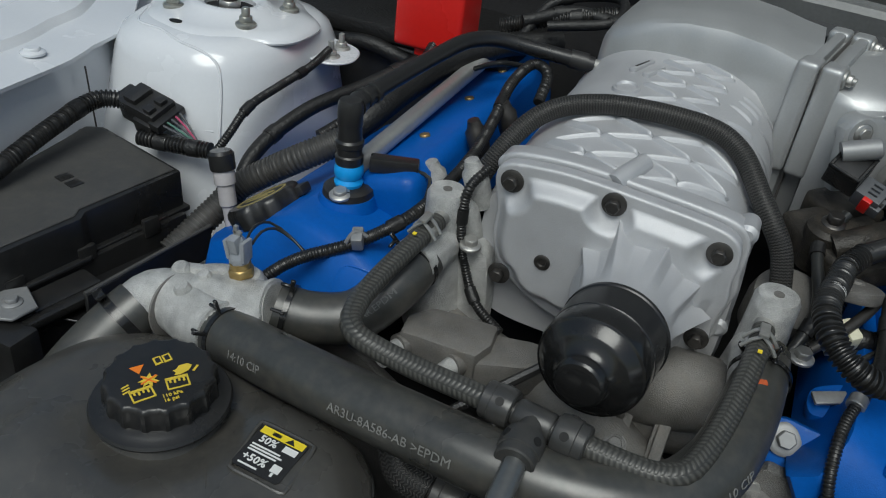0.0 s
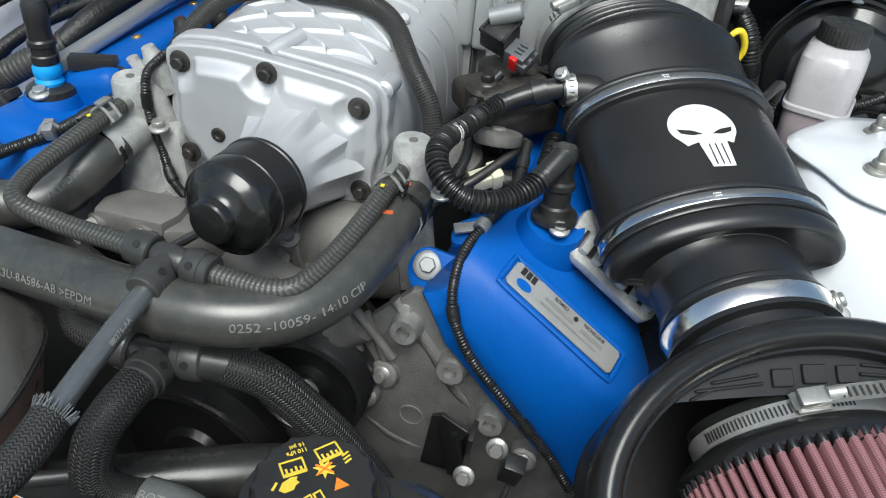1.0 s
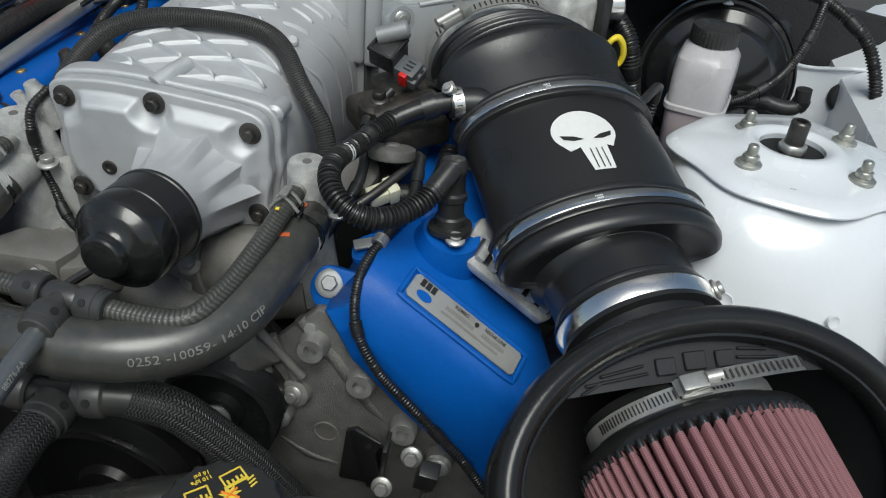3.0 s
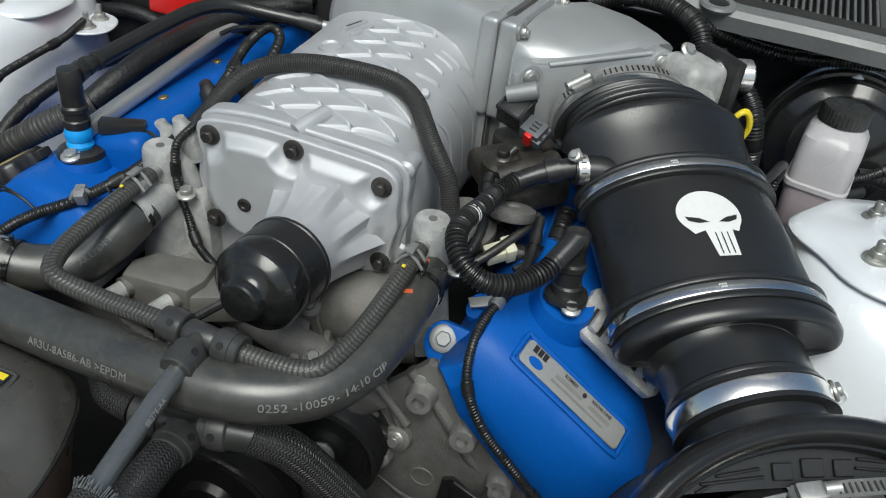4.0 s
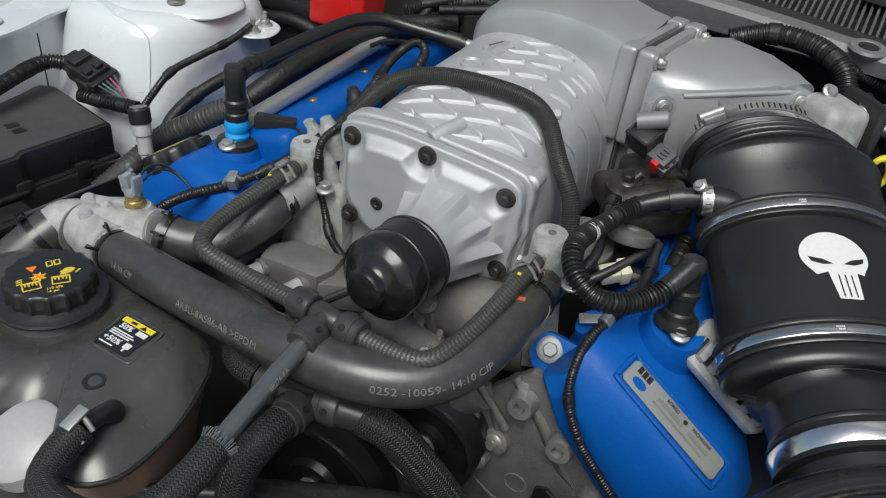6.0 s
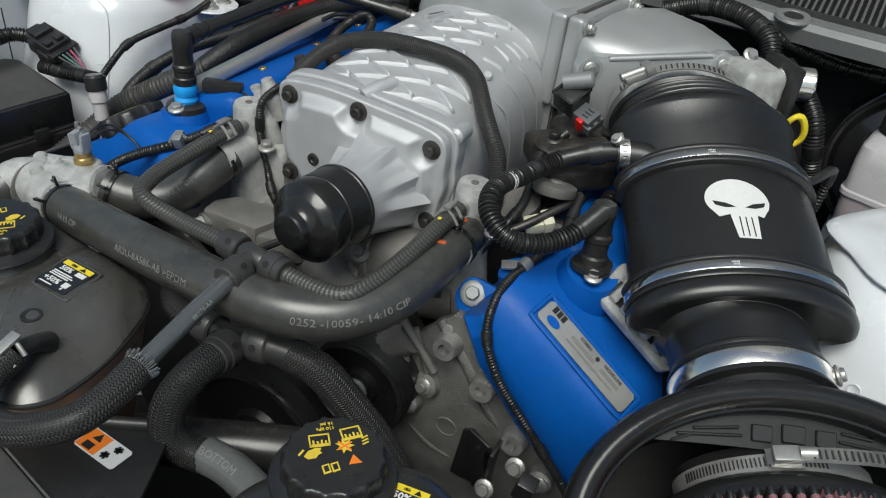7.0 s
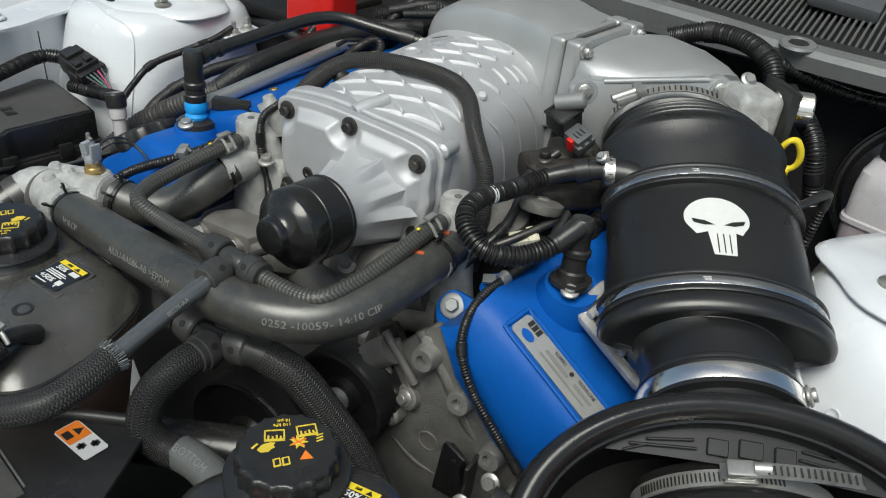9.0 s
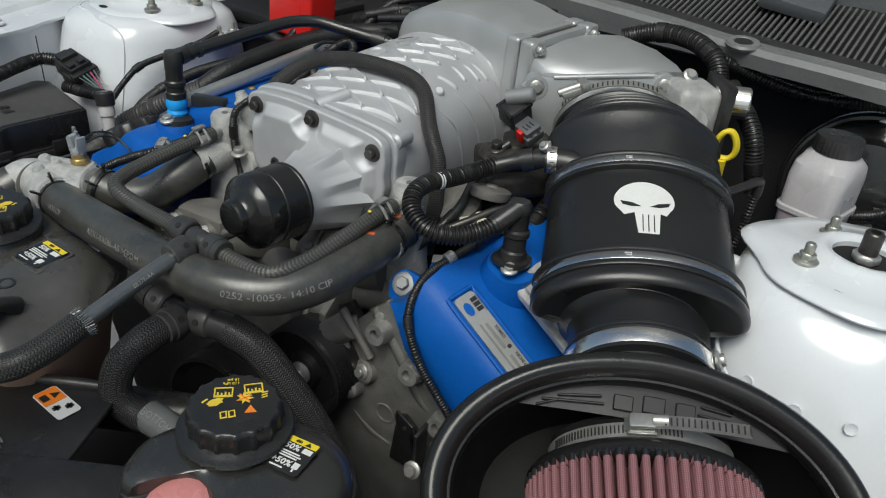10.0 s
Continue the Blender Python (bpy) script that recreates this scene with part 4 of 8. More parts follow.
    part("parting_seam", tube([e + AX * 0.0150 + WID * (0.008 + s * 0.001 * k) + OVR * (0.009 + 0.0003 * (k - 70)) for s in (-1,) for k in (64, 72, 80, 88)], 0.0007, 6), SATIN, d)
    clamp = n0 + AX * 0.0493
    for c, a, b, w, mat in ((b1, 0.1022, 0.0690, 0.0048, BANDSTEEL), (b2, 0.1037, 0.0690, 0.0048, BANDSTEEL), (clamp, 0.0657, 0.0547, 0.0068, CHROME)):
        tp = 0.0016 if mat is CHROME else 0.0
        rings = [duct_ring(c + AX * h, a + t, b + t) for h, t in ((-w, 0), (-w, 0.0008 + tp), (-w * 0.8, 0.0013 + tp), (w * 0.8, 0.0013 - tp * 0.5), (w, 0.0008 - tp * 0.5), (w, 0))]
        band = part("steel_band", skin(rings, closed=True), mat, d)
        if mat is BANDSTEEL:
            for k in range(9):
                q = radians(97 + 0.8 * (k % 5))
                o = V(*c) + WID * (0.008 + (a - 0.0067) * math.cos(q)) + OVR * (0.014 + (b - 0.0124) * math.sin(q)) + AX * (-0.0012 if k < 5 else 0.0014)
                part("printed_bar", block((0.0009, 0.0014, 0.0003), aim(o, OVR, WID), 0), WHITEINK, band)
    b = aim(V(0.480, -0.030, 0.901) + AX * 0.0055, WID + OVR * 0.5)
    part("band_screw", join(hex_bolt(b, 0.0062, 0.006), lathe([(0.0075, -0.004), (0.0075, 0.001), (0, 0.001)], b, 20), block((0.018, 0.012, 0.010), b @ Matrix.Translation((0, 0, -0.007)), 0.002)), STEEL, d)
    # side stub for the breather
    part("stub", tube([(0.288, 0.117, 0.953), (0.264, 0.113, 0.962), (0.238, 0.103, 0.961)], [0.0155, 0.0145, 0.0130], 20), SATIN, d)
    sc = part("stub_clamp", tube([(0.2485, 0.1085, 0.9625), (0.2395, 0.1045, 0.9612)], 0.0150, 26), CHROME, d)
    for k in range(7):
        o = V(0.244, 0.1065, 0.9619)
        ax = V(0.9, 0.4, 0.13).normalized()
        up = (V(0, -0.3, 1) - ax * ax.dot(V(0, -0.3, 1))).normalized()
        q = radians(-60 + 20 * k)
        out = (up * math.cos(q) + ax.cross(up) * math.sin(q)).normalized()
        part("band_slot", block((0.0010, 0.0050, 0.0006), aim(o + out * 0.0151, out, ax.cross(out)), 0), DARKSTEEL, sc)
    part("clamp_worm", join(block((0.012, 0.009, 0.007), aim((0.238, 0.101, 0.9775), (-0.2, -0.4, 1), (0.4, -0.9, 0)), 0.0015), hex_bolt(aim((0.236, 0.097, 0.979), (-0.3, -0.6, 0.6)), 0.004, 0.004)), STEEL, sc)

    # plain white emblem laid on the crown of the duct, with dark openings
    mid = V(0.3560, 0.0640, 0.909)

    def lay(x, y, up=0.0):
        c = mid - AX * y
        f = max(0.0, min(1.0, (c - ends[0][0]).dot(ends[1][0] - ends[0][0]) / (ends[1][0] - ends[0][0]).length_squared))
        o = ends[0][0].lerp(ends[1][0], f)
        a = ends[0][1] + (ends[1][1] - ends[0][1]) * f - 0.008
        w = (c - o).dot(WID) + x + 0.0115
        return o + AX * (c - o).dot(AX) + WID * w + OVR * (0.014 + 0.0515 * math.sqrt(max(1 - ((w - 0.008) / a) ** 2, 0)) + 0.0005 + up)

    def sticker(name, fine, mat, up, parent, label=""):
        bm = bmesh.new()
        cx, cy = sum(p[0] for p in fine) / len(fine), sum(p[1] for p in fine) / len(fine)
        vs = [[bm.verts.new(lay(cx + (x - cx) * k, cy + (y - cy) * k, up)) for x, y in fine] for k in (1.0, 0.75, 0.5, 0.25, 0.02)]
        for a, c in zip(vs, vs[1:]):
            for j in range(len(a)):
                bm.faces.new((a[j], a[(j + 1) % len(a)], c[(j + 1) % len(a)], c[j]))
        bm.faces.new(vs[-1])
        bmesh.ops.recalc_face_normals(bm, faces=bm.faces)
        if bm.faces[0].normal.dot(OVR) < 0:
            bmesh.ops.reverse_faces(bm, faces=bm.faces)
        return part(name, bm, mat, parent, label)

    dome = [(0.0285 * math.cos(q), 0.013 + 0.0255 * math.sin(q)) for q in np.linspace(radians(-35), radians(215), 30)]
    emblem = dome + [(-0.019, -0.009), (-0.0095, -0.006), (-0.008, -0.020), (-0.0065, -0.034), (0.0125, -0.034), (0.0135, -0.020), (0.0145, -0.006), (0.020, -0.008)]
    em = sticker("emblem", emblem, WHITEINK, 0.0, body, "plain white vinyl emblem with dark openings")
    for s in (-1, 1):
        sticker("opening", [(s * 0.004 + 0.001, 0.0025), (s * 0.013 + 0.001, 0.0020), (s * 0.0215 + 0.001, 0.0055), (s * 0.0235 + 0.001, 0.0110), (s * 0.012 + 0.001, 0.0075)], BLACKINK, 0.0004, em)
    for x in (-0.0022, 0.0030, 0.0082):
        sticker("slit", [(x - 0.0005, -0.032), (x + 0.0005, -0.032), (x + 0.0007, -0.009), (x - 0.0003, -0.009)], BLACKINK, 0.0004, em)
    # throttle-end worm clamp
    wc = at((0.256, 0.231, 0.966), 0.0, 0.008)
    part("worm_clamp", skin([duct_ring(wc + AX * h, 0.0765 + t, 0.0615 + t) for h, t in ((-0.006, 0), (-0.006, 0.0012), (0.006, 0.0012), (0.006, 0))], closed=True), STEEL, d)
    for k in range(22):
        q = radians(62 + 4.2 * k)
        out = (WID * math.cos(q) / 0.078 + OVR * math.sin(q) / 0.064).normalized()
        o = wc + WID * (0.003 + math.cos(q) * 0.0772) + OVR * (math.sin(q) * 0.0632)
        part("band_slot", block((0.0014, 0.0075, 0.0010), aim(o, out, AX.cross(out)), 0), DARKSTEEL, d)
    hm = aim((0.221, 0.186, 1.013), (-0.35, -0.25, 1), (0.75, 0.62, 0.35))
    part("clamp_housing", join(block((0.026, 0.015, 0.007), hm, 0.0015), tube([hm @ V(-0.016, 0, 0.004), hm @ V(0.012, 0, 0.004)], 0.0048, 14, smooth=False), block((0.010, 0.022, 0.010), hm @ Matrix.Translation((0.014, 0, 0.004)), 0.002)), STEEL, d)


air_duct()

RIM = pose(0, 0, 0, 36.56, 21.05, 0).to_3x3()
RIMC = V(0.46, -0.25, 0.90) + RIM @ V(0.042, 0.030, -0.063)


def rim_uv(u, v, h=0.0):
    """A point in the plane of the air box's mouth, u and v in its half widths."""
    c, s = math.cos(0.551), math.sin(0.551)
    u, v = u * 0.155, v * 0.107
    return RIMC + RIM @ V(u * c - v * s, u * s + v * c, h)


def rim_at(q, a, b, h=0.0):
    return rim_uv(math.cos(q) * a / 0.155, math.sin(q) * b / 0.107, h)


def air_box():
    b = thing("air_box", (0.48, -0.28, 0.6), "black plastic air box shield with rounded rubber rim", "air box")
    n = 96
    # rubber edge: a broad rolled lip with a groove on its inner side
    prof = [(1.075, -0.012), (1.085, -0.002), (1.075, 0.0065), (1.045, 0.0120), (1.005, 0.0128), (0.965, 0.0100), (0.935, 0.0040), (0.925, 0.0010), (0.910, 0.0006), (0.898, -0.0030), (0.892, -0.0100), (0.900, -0.0150), (0.96, -0.017), (1.04, -0.017)]
    part("rim_seal", skin([[rim_at(2 * math.pi * j / n, 0.155 + 0.125 * (k - 1), 0.107 + 0.125 * (k - 1), h) for k, h in prof] for j in range(n)], closed=True), SEAL, b, smooth=50)
    rings = []
    for h, k in ((0.004, 1.02), (0.004, 0.96), (-0.03, 0.93), (-0.09, 0.88), (-0.15, 0.75), (-0.152, 0.77), (-0.09, 0.92), (-0.03, 0.98)):
        rings.append([rim_at(2 * math.pi * j / n, 0.155 * k, 0.107 * k, h) for j in range(n)])
    part("shell", skin(rings, closed=True), SHELF, b)
    part("floor", skin([[rim_at(2 * math.pi * j / n, 0.155 * k, 0.107 * k, h) for j in range(n)] for h, k in ((-0.150, 0.80), (-0.146, 0.80))]), VOID, b)
    # flat shelf across the engine end, with raised bars
    q0 = math.asin(0.60 / 0.93)
    arc = [(0.93 * math.cos(q), 0.93 * math.sin(q)) for q in np.linspace(q0, math.pi - q0, 30)]
    low = [(u, 0.60 + 0.035 * math.cos(2.2 * u)) for u in np.linspace(arc[-1][0], arc[0][0], 22)[1:-1]]
    bm = bmesh.new()
    top = [bm.verts.new(rim_uv(u, v, -0.012)) for u, v in arc + low]
    bot = [bm.verts.new(rim_uv(u, v, -0.016)) for u, v in arc + low]
    bm.faces.new(top)
    bm.faces.new(bot[::-1])
    for k in range(len(top)):
        j = (k + 1) % len(top)
        bm.faces.new((top[k], bot[k], bot[j], top[j]))
    bmesh.ops.recalc_face_normals(bm, faces=bm.faces)
    sh = part("moulded_shelf", bm, SHELF, b)
    m = frame_of(rim_uv(0, 0, -0.0115), rim_uv(1, 0) - rim_uv(0, 0), rim_uv(0, 1) - rim_uv(0, 0))
    for u, v, w, h, turn in ((-0.155, 0.735, 0.015, 0.012, 0), (-0.005, 0.755, 0.017, 0.013, 0), (0.150, 0.750, 0.015, 0.012, 0), (-0.37, 0.735, 0.034, 0.0022, 8), (-0.40, 0.685, 0.048, 0.0022, 5), (0.30, 0.795, 0.024, 0.0022, -6), (0.32, 0.735, 0.034, 0.0022, -5), (-0.52, 0.650, 0.020, 0.0020, 22)):
        part("raised_bar", block((w, h, 0.0030), m @ pose(u * 0.155, v * 0.107, 0.001, 0, 0, turn), 0.0008, 1), SHELF, sh)
    return b


air_box()


def air_filter():
    f = thing("air_filter", (0.5, -0.25, 0.75), "red pleated cone air filter with black rubber base", "air filter")
    base, axis = V(0.4685, -0.147, 0.846), V(0.44, -0.87, -0.20).normalized()
    m = aim(base, axis, (0.887, 0.426, 0.177))
    part("base_ring", lathe([(0.066, -0.03), (0.070, -0.028), (0.070, -0.002), (0.084, 0.0), (0.088, 0.006), (0.087, 0.012), (0.080, 0.014), (0, 0.014)], m, 56, 0.60), SEAL, f)
    n = 58
    shape = ((0.0, -0.0125), (0.10, -0.0070), (0.19, 0.0018), (0.33, 0.0033), (0.5, 0.0037), (0.67, 0.0033), (0.81, 0.0018), (0.90, -0.0070))

    def pleat_ring(h, r, k=1.0):
        ring = []
        for j in range(n):
            for f, d in shape:
                a = 2 * math.pi * (j + f) / n
                out = V(math.cos(a), math.sin(a) / 0.60, 0).normalized()
                ring.append(m @ (V(math.cos(a) * r, math.sin(a) * r * 0.60, h) + out * d * k))
        return ring

    part("pleats", skin([pleat_ring(h, r) for h, r in ((0.012, 0.085), (0.024, 0.0845), (0.055, 0.082), (0.14, 0.075))]), FILTERRED, f, smooth=60)
    part("pleat_edge", skin([pleat_ring(0.011, 0.0853), pleat_ring(0.0165, 0.0853), pleat_ring(0.0185, 0.0842, 0.9)]), SATIN, f, "black sealed edge of the pleats")
    part("end_cap", lathe([(0.078, 0.138), (0.078, 0.155), (0.07, 0.16), (0, 0.16)], m, 48, 0.60), PLASTIC, f)
    # worm clamp with a long free end
    clamp = part("hose_clamp", lathe([(0.0705, -0.020), (0.0718, -0.020), (0.0718, -0.007), (0.0705, -0.007), (0.0705, -0.020)], m, 64, 0.60), STEEL, f)
    for k in range(36):
        a = math.pi * (0.12 + 0.50 * k / 36) + math.pi * 0.25
        sl = m @ V(math.cos(a) * 0.0722, math.sin(a) * 0.0722 * 0.60, -0.0135)
        out = (m.to_3x3() @ V(math.cos(a), math.sin(a) / 0.60, 0)).normalized()
        part("band_slot", block((0.0011, 0.0072, 0.0008), aim(sl, out, out.cross(axis)), 0), DARKSTEEL, clamp)
    return f, m


FILTER = air_filter()[0]
# ---- valve covers ----
def right_cover(v):
    """The cover with the name plate: a sloping roof, a steep front and a flange along the lower edge."""
    rows = [
        [(0.176, -0.060, 0.840), (0.200, -0.066, 0.800), (0.246, -0.068, 0.755), (0.291, -0.070, 0.715), (0.330, -0.070, 0.680)],
        [(0.176, -0.078, 0.842), (0.201, -0.082, 0.799), (0.247, -0.084, 0.753), (0.292, -0.086, 0.713), (0.330, -0.086, 0.678)],
        [(0.178, -0.081, 0.845), (0.203, -0.085, 0.801), (0.249, -0.087, 0.755), (0.294, -0.089, 0.715), (0.331, -0.089, 0.680)],
        [(0.192, -0.078, 0.850), (0.216, -0.085, 0.818), (0.258, -0.087, 0.776), (0.302, -0.089, 0.738), (0.337, -0.089, 0.706)],
        [(0.195, -0.078, 0.853), (0.219, -0.087, 0.823), (0.261, -0.090, 0.783), (0.305, -0.092, 0.746), (0.339, -0.091, 0.714)],
        [(0.203, -0.065, 0.868), (0.232, -0.075, 0.850), (0.280, -0.080, 0.819), (0.328, -0.086, 0.786), (0.356, -0.085, 0.764)],
        [(0.206, -0.058, 0.874), (0.239, -0.067, 0.859), (0.289, -0.0735, 0.829), (0.339, -0.080, 0.799), (0.364, -0.079, 0.780)],
        [(0.208, -0.048, 0.878), (0.241, -0.056, 0.8625), (0.291, -0.062, 0.833), (0.341, -0.068, 0.803), (0.366, -0.068, 0.786)],
        [(0.210, -0.020, 0.884), (0.245, -0.027, 0.8705), (0.294, -0.033, 0.842), (0.344, -0.039, 0.812), (0.369, -0.040, 0.794)],
        [(0.213, 0.03, 0.884), (0.246, 0.03, 0.874), (0.290, 0.03, 0.846), (0.330, 0.03, 0.812), (0.352, 0.03, 0.790)],
        [(0.213, 0.42, 0.870), (0.246, 0.42, 0.862), (0.290, 0.42, 0.836), (0.330, 0.42, 0.805), (0.352, 0.42, 0.782)],
        [(0.205, 0.42, 0.74), (0.24, 0.42, 0.72), (0.29, 0.42, 0.70), (0.33, 0.42, 0.68), (0.35, 0.42, 0.66)],
    ]
    rings = []
    for col in range(33):
        f = col / 8
        i = min(int(f), 3)
        t = f - i
        rings.append([V(*r[i]).lerp(V(*r[i + 1]), t) + V(0, 0, 0.0012 * math.sin(math.pi * t)) for r in rows])
    # ends drawn in a little, so that the long edges are rounded
    mid = sum(rings[0], V(0, 0, 0)) / len(rings[0])
    rings.insert(0, [p.lerp(mid, 0.10) + V(-0.003, 0, -0.002) for p in rings[0]])
    body = part("cover", skin(rings), BLUE, v, smooth=50)
    # bolted ear, the tab of the harness clip and the raised pad behind the plate
    ear = frame_of((0.171, -0.046, 0.846), (0.95, -0.22, -0.2), (0.0, 0.5, 0.86))
    part("ear", prism(smooth_outline([(-0.017, -0.006), (-0.008, -0.020), (0.012, -0.028), (0.036, -0.020), (0.044, 0.004), (0.036, 0.022), (0.010, 0.018), (-0.012, 0.012)], 0.005), 0.012, ear @ Matrix.Translation((0, 0, -0.010)), 0.003), BLUE, body)
    eb = aim((0.171, -0.0475, 0.848), (0.1, -0.78, 0.62))
    part("ear_bolt", join(hex_bolt(eb @ Matrix.Translation((0, 0, 0.0025)), 0.0072, 0.006, False), lathe([(0, -0.002), (0.0128, -0.002), (0.0128, 0.001), (0.0112, 0.0022), (0.0090, 0.0026), (0, 0.003)], eb, 28)), RAIL, v)
    tab = frame_of((0.198, -0.006, 0.866), (0.9, 0.3, 0.2), (-0.3, 0.9, 0.25))
    part("clip_tab", prism(smooth_outline([(-0.020, -0.010), (0.0, -0.016), (0.020, -0.014), (0.022, 0.012), (-0.012, 0.012)], 0.004), -0.012, tab, 0.002), BLUE, body)
    return body


def valve_cover(side):
    """The right-hand cover has the name plate; the other mirrors it with the filler cap."""
    v = thing("valve_cover", (side * 0.27, 0.1, 0.75), "blue crackle painted valve cover with " + ("brushed name plate" if side > 0 else "oil filler neck"), "valve cover", "valve covers")
    # outline of the front face, in its own slanted plane, then lofted to the rear
    front = [(0.160, -0.056, 0.860), (0.160, -0.064, 0.845), (0.180, -0.075, 0.822), (0.203, -0.088, 0.803), (0.250, -0.101, 0.772), (0.295, -0.110, 0.738), (0.322, -0.112, 0.714), (0.338, -0.090, 0.737), (0.359, -0.050, 0.792), (0.364, -0.031, 0.818), (0.310, -0.030, 0.850), (0.286, -0.032, 0.872), (0.262, -0.038, 0.885), (0.225, -0.050, 0.885), (0.196, -0.048, 0.878)]
    front = [V(x * side, y, z) for x, y, z in front]
    if side > 0:
        body = right_cover(v)
    else:
        c = sum(front, V(0, 0, 0)) / len(front)
        slope = V(0, 1, -0.03)
        rings = []
        for back, k in ((0.0, 0.90), (0.004, 0.965), (0.014, 1.0), (0.06, 1.0), (0.5, 1.0)):
            rings.append([c + (p - c) * k + slope * (back + (0.10 * max(0, (-0.03 - p.y) * 6) if back > 0.3 else 0)) for p in front])
        body = part("cover", skin(rings), BLUE, v)
        ear = frame_of((side * 0.168, -0.060, 0.846), (side, 0, 0), (0, 0.5, 0.86))
        part("ear", prism(smooth_outline([(-0.017, -0.016), (0.004, -0.024), (0.030, -0.014), (0.032, 0.016), (0.010, 0.020), (-0.014, 0.014)], 0.006), 0.016 * side, ear @ Matrix.Translation((0, 0, -0.008 * side)), 0.003), BLUE, v)
    # coil boss
    boss = aim((0.264, 0.004, 0.884), (0.20, -0.22, 0.95)) if side > 0 else aim((-0.238, 0.017, 0.886), (-0.03, 0.0, 1)) @ Matrix.Scale(0.98, 4)
    part("coil_boss", lathe([(0.036, -0.05), (0.032, -0.015), (0.027, 0.0), (0.0255, 0.004), (0, 0.004)], boss, 32), BLUE, v)
    # long crown rail with raised pads
    part("crown", block((0.085, 0.40, 0.07), aim((side * (0.212 if side < 0 else 0.262), 0.225, 0.882 if side < 0 else 0.855), (side * 0.22, -0.03, 0.97), (1, 0, -0.22 * side)), 0.016, 3), BLUE, v)
    for y in (0.125, 0.238, 0.34):
        cb = aim((side * (0.213 if side < 0 else 0.263), y, (0.914 if side < 0 else 0.887) + 0.03 * (y - 0.2)), (side * 0.22, -0.03, 0.97))
        part("cover_bolt", hex_bolt(cb, 0.006, 0.005), BRASS, v)
    return v, body


VCB_R = valve_cover(1)[1]
valve_cover(-1)




def name_plate():
    a, b = V(0.243, -0.0375, 0.8665), V(0.341, -0.0505, 0.8090)
    w = V(-0.0035, -0.0240, -0.0068)
    long = b - a
    m = frame_of(a + V(0.0010, -0.0007, 0.0018), long, -w)
    L, W = long.length, w.length
    pl = part("name_plate", prism([(0.003, -W), (L - 0.003, -W), (L, -W + 0.003), (L, -0.003), (L - 0.003, 0), (0.003, 0), (0, -0.003), (0, -W + 0.003)], 0.002, m, 0.0006, 1), PLATE, VCB_R, "brushed metal name plate")
    q = m @ Matrix.Translation((0, 0, 0.0023)) @ Matrix.Diagonal((1, W / 0.0225, 1, 1))

    def bar(x0, y0, w0, h0, mat):
        part("printed_bar", prism([(x0, y0), (x0 + w0, y0), (x0 + w0, y0 + h0), (x0, y0 + h0)], 0.0003, q, 0), mat, pl)

    bar(0.007, -0.0085, 0.0045, 0.0065, BLACKINK)
    bar(0.0125, -0.0085, 0.0045, 0.0065, BLACKINK)
    bar(0.0180, -0.0085, 0.0045, 0.0065, BLACKINK)
    bar(0.006, -0.0016, 0.020, 0.0008, GREYINK)
    oval = [(0.0155 + 0.0075 * math.cos(t), -0.0150 + 0.0040 * math.sin(t)) for t in np.linspace(0, 2 * math.pi, 28, endpoint=False)]
    part("oval_badge", prism(oval, 0.0004, q, 0), BLUE, pl)
    words("ROMEO", 0.0042, q @ pose(0.050, -0.0042, 0), BLACKINK, pl, "plate_text", bold=0.00008)
    words("NICHE-LINE", 0.0042, q @ pose(0.086, -0.0042, 0), BLACKINK, pl, "plate_text", bold=0.00008)
    bar(0.036, -0.0115, 0.030, 0.0030, GREYINK)
    bar(0.074, -0.0115, 0.024, 0.0030, GREYINK)
    bar(0.034, -0.0165, 0.060, 0.0018, GREYINK)
    dot = [(0.0665 + 0.0022 * math.cos(t), -0.0055 + 0.0022 * math.sin(t)) for t in np.linspace(0, 2 * math.pi, 16, endpoint=False)]
    part("printed_dot", prism(dot, 0.0003, q, 0), BLACKINK, pl)
    # raised blue border round the plate
    e = 0.0032
    rim = [m @ V(x, y, -0.0005) for x, y in ((e, e), (L / 2, e), (L - e, e), (L + e, 0), (L + e, -W / 2), (L + e, -W), (L - e, -W - e), (L / 2, -W - e), (e, -W - e), (-e, -W), (-e, -W / 2), (-e, 0))]
    part("plate_border", tube(rim, 0.0026, 8, 0.006, closed=True), BLUE, VCB_R)


name_plate()


def heat_shield():
    h = thing("ribbed_cover", (0.33, 0.0, 0.80), "silver ribbed casting beside the blue valve cover", "engine casting")
    m = frame_of((0.276, -0.006, 0.866), (0.066, -0.006, -0.041), (0.02, 0.05, 0.02))
    part("plate", prism([(0.0, -0.004), (0.088, -0.004), (0.094, 0.004), (0.094, 0.05), (0.0, 0.05), (-0.008, 0.04), (-0.008, 0.006)], 0.012, m, 0.004, 2), CAST, h)
    for k in range(6):
        part("rib", block((0.0085, 0.022, 0.010), m @ Matrix.Translation((0.010 + 0.0145 * k, 0.014, 0.0145)), 0.002), CAST, h)
    # Dark sheet between the teeth gives the slots their shade by colour.
    part("slot_shade", block((0.086, 0.020, 0.002), m @ Matrix.Translation((0.046, 0.015, 0.0125)), 0.0005, 1), DARKSTEEL, h)


heat_shield()


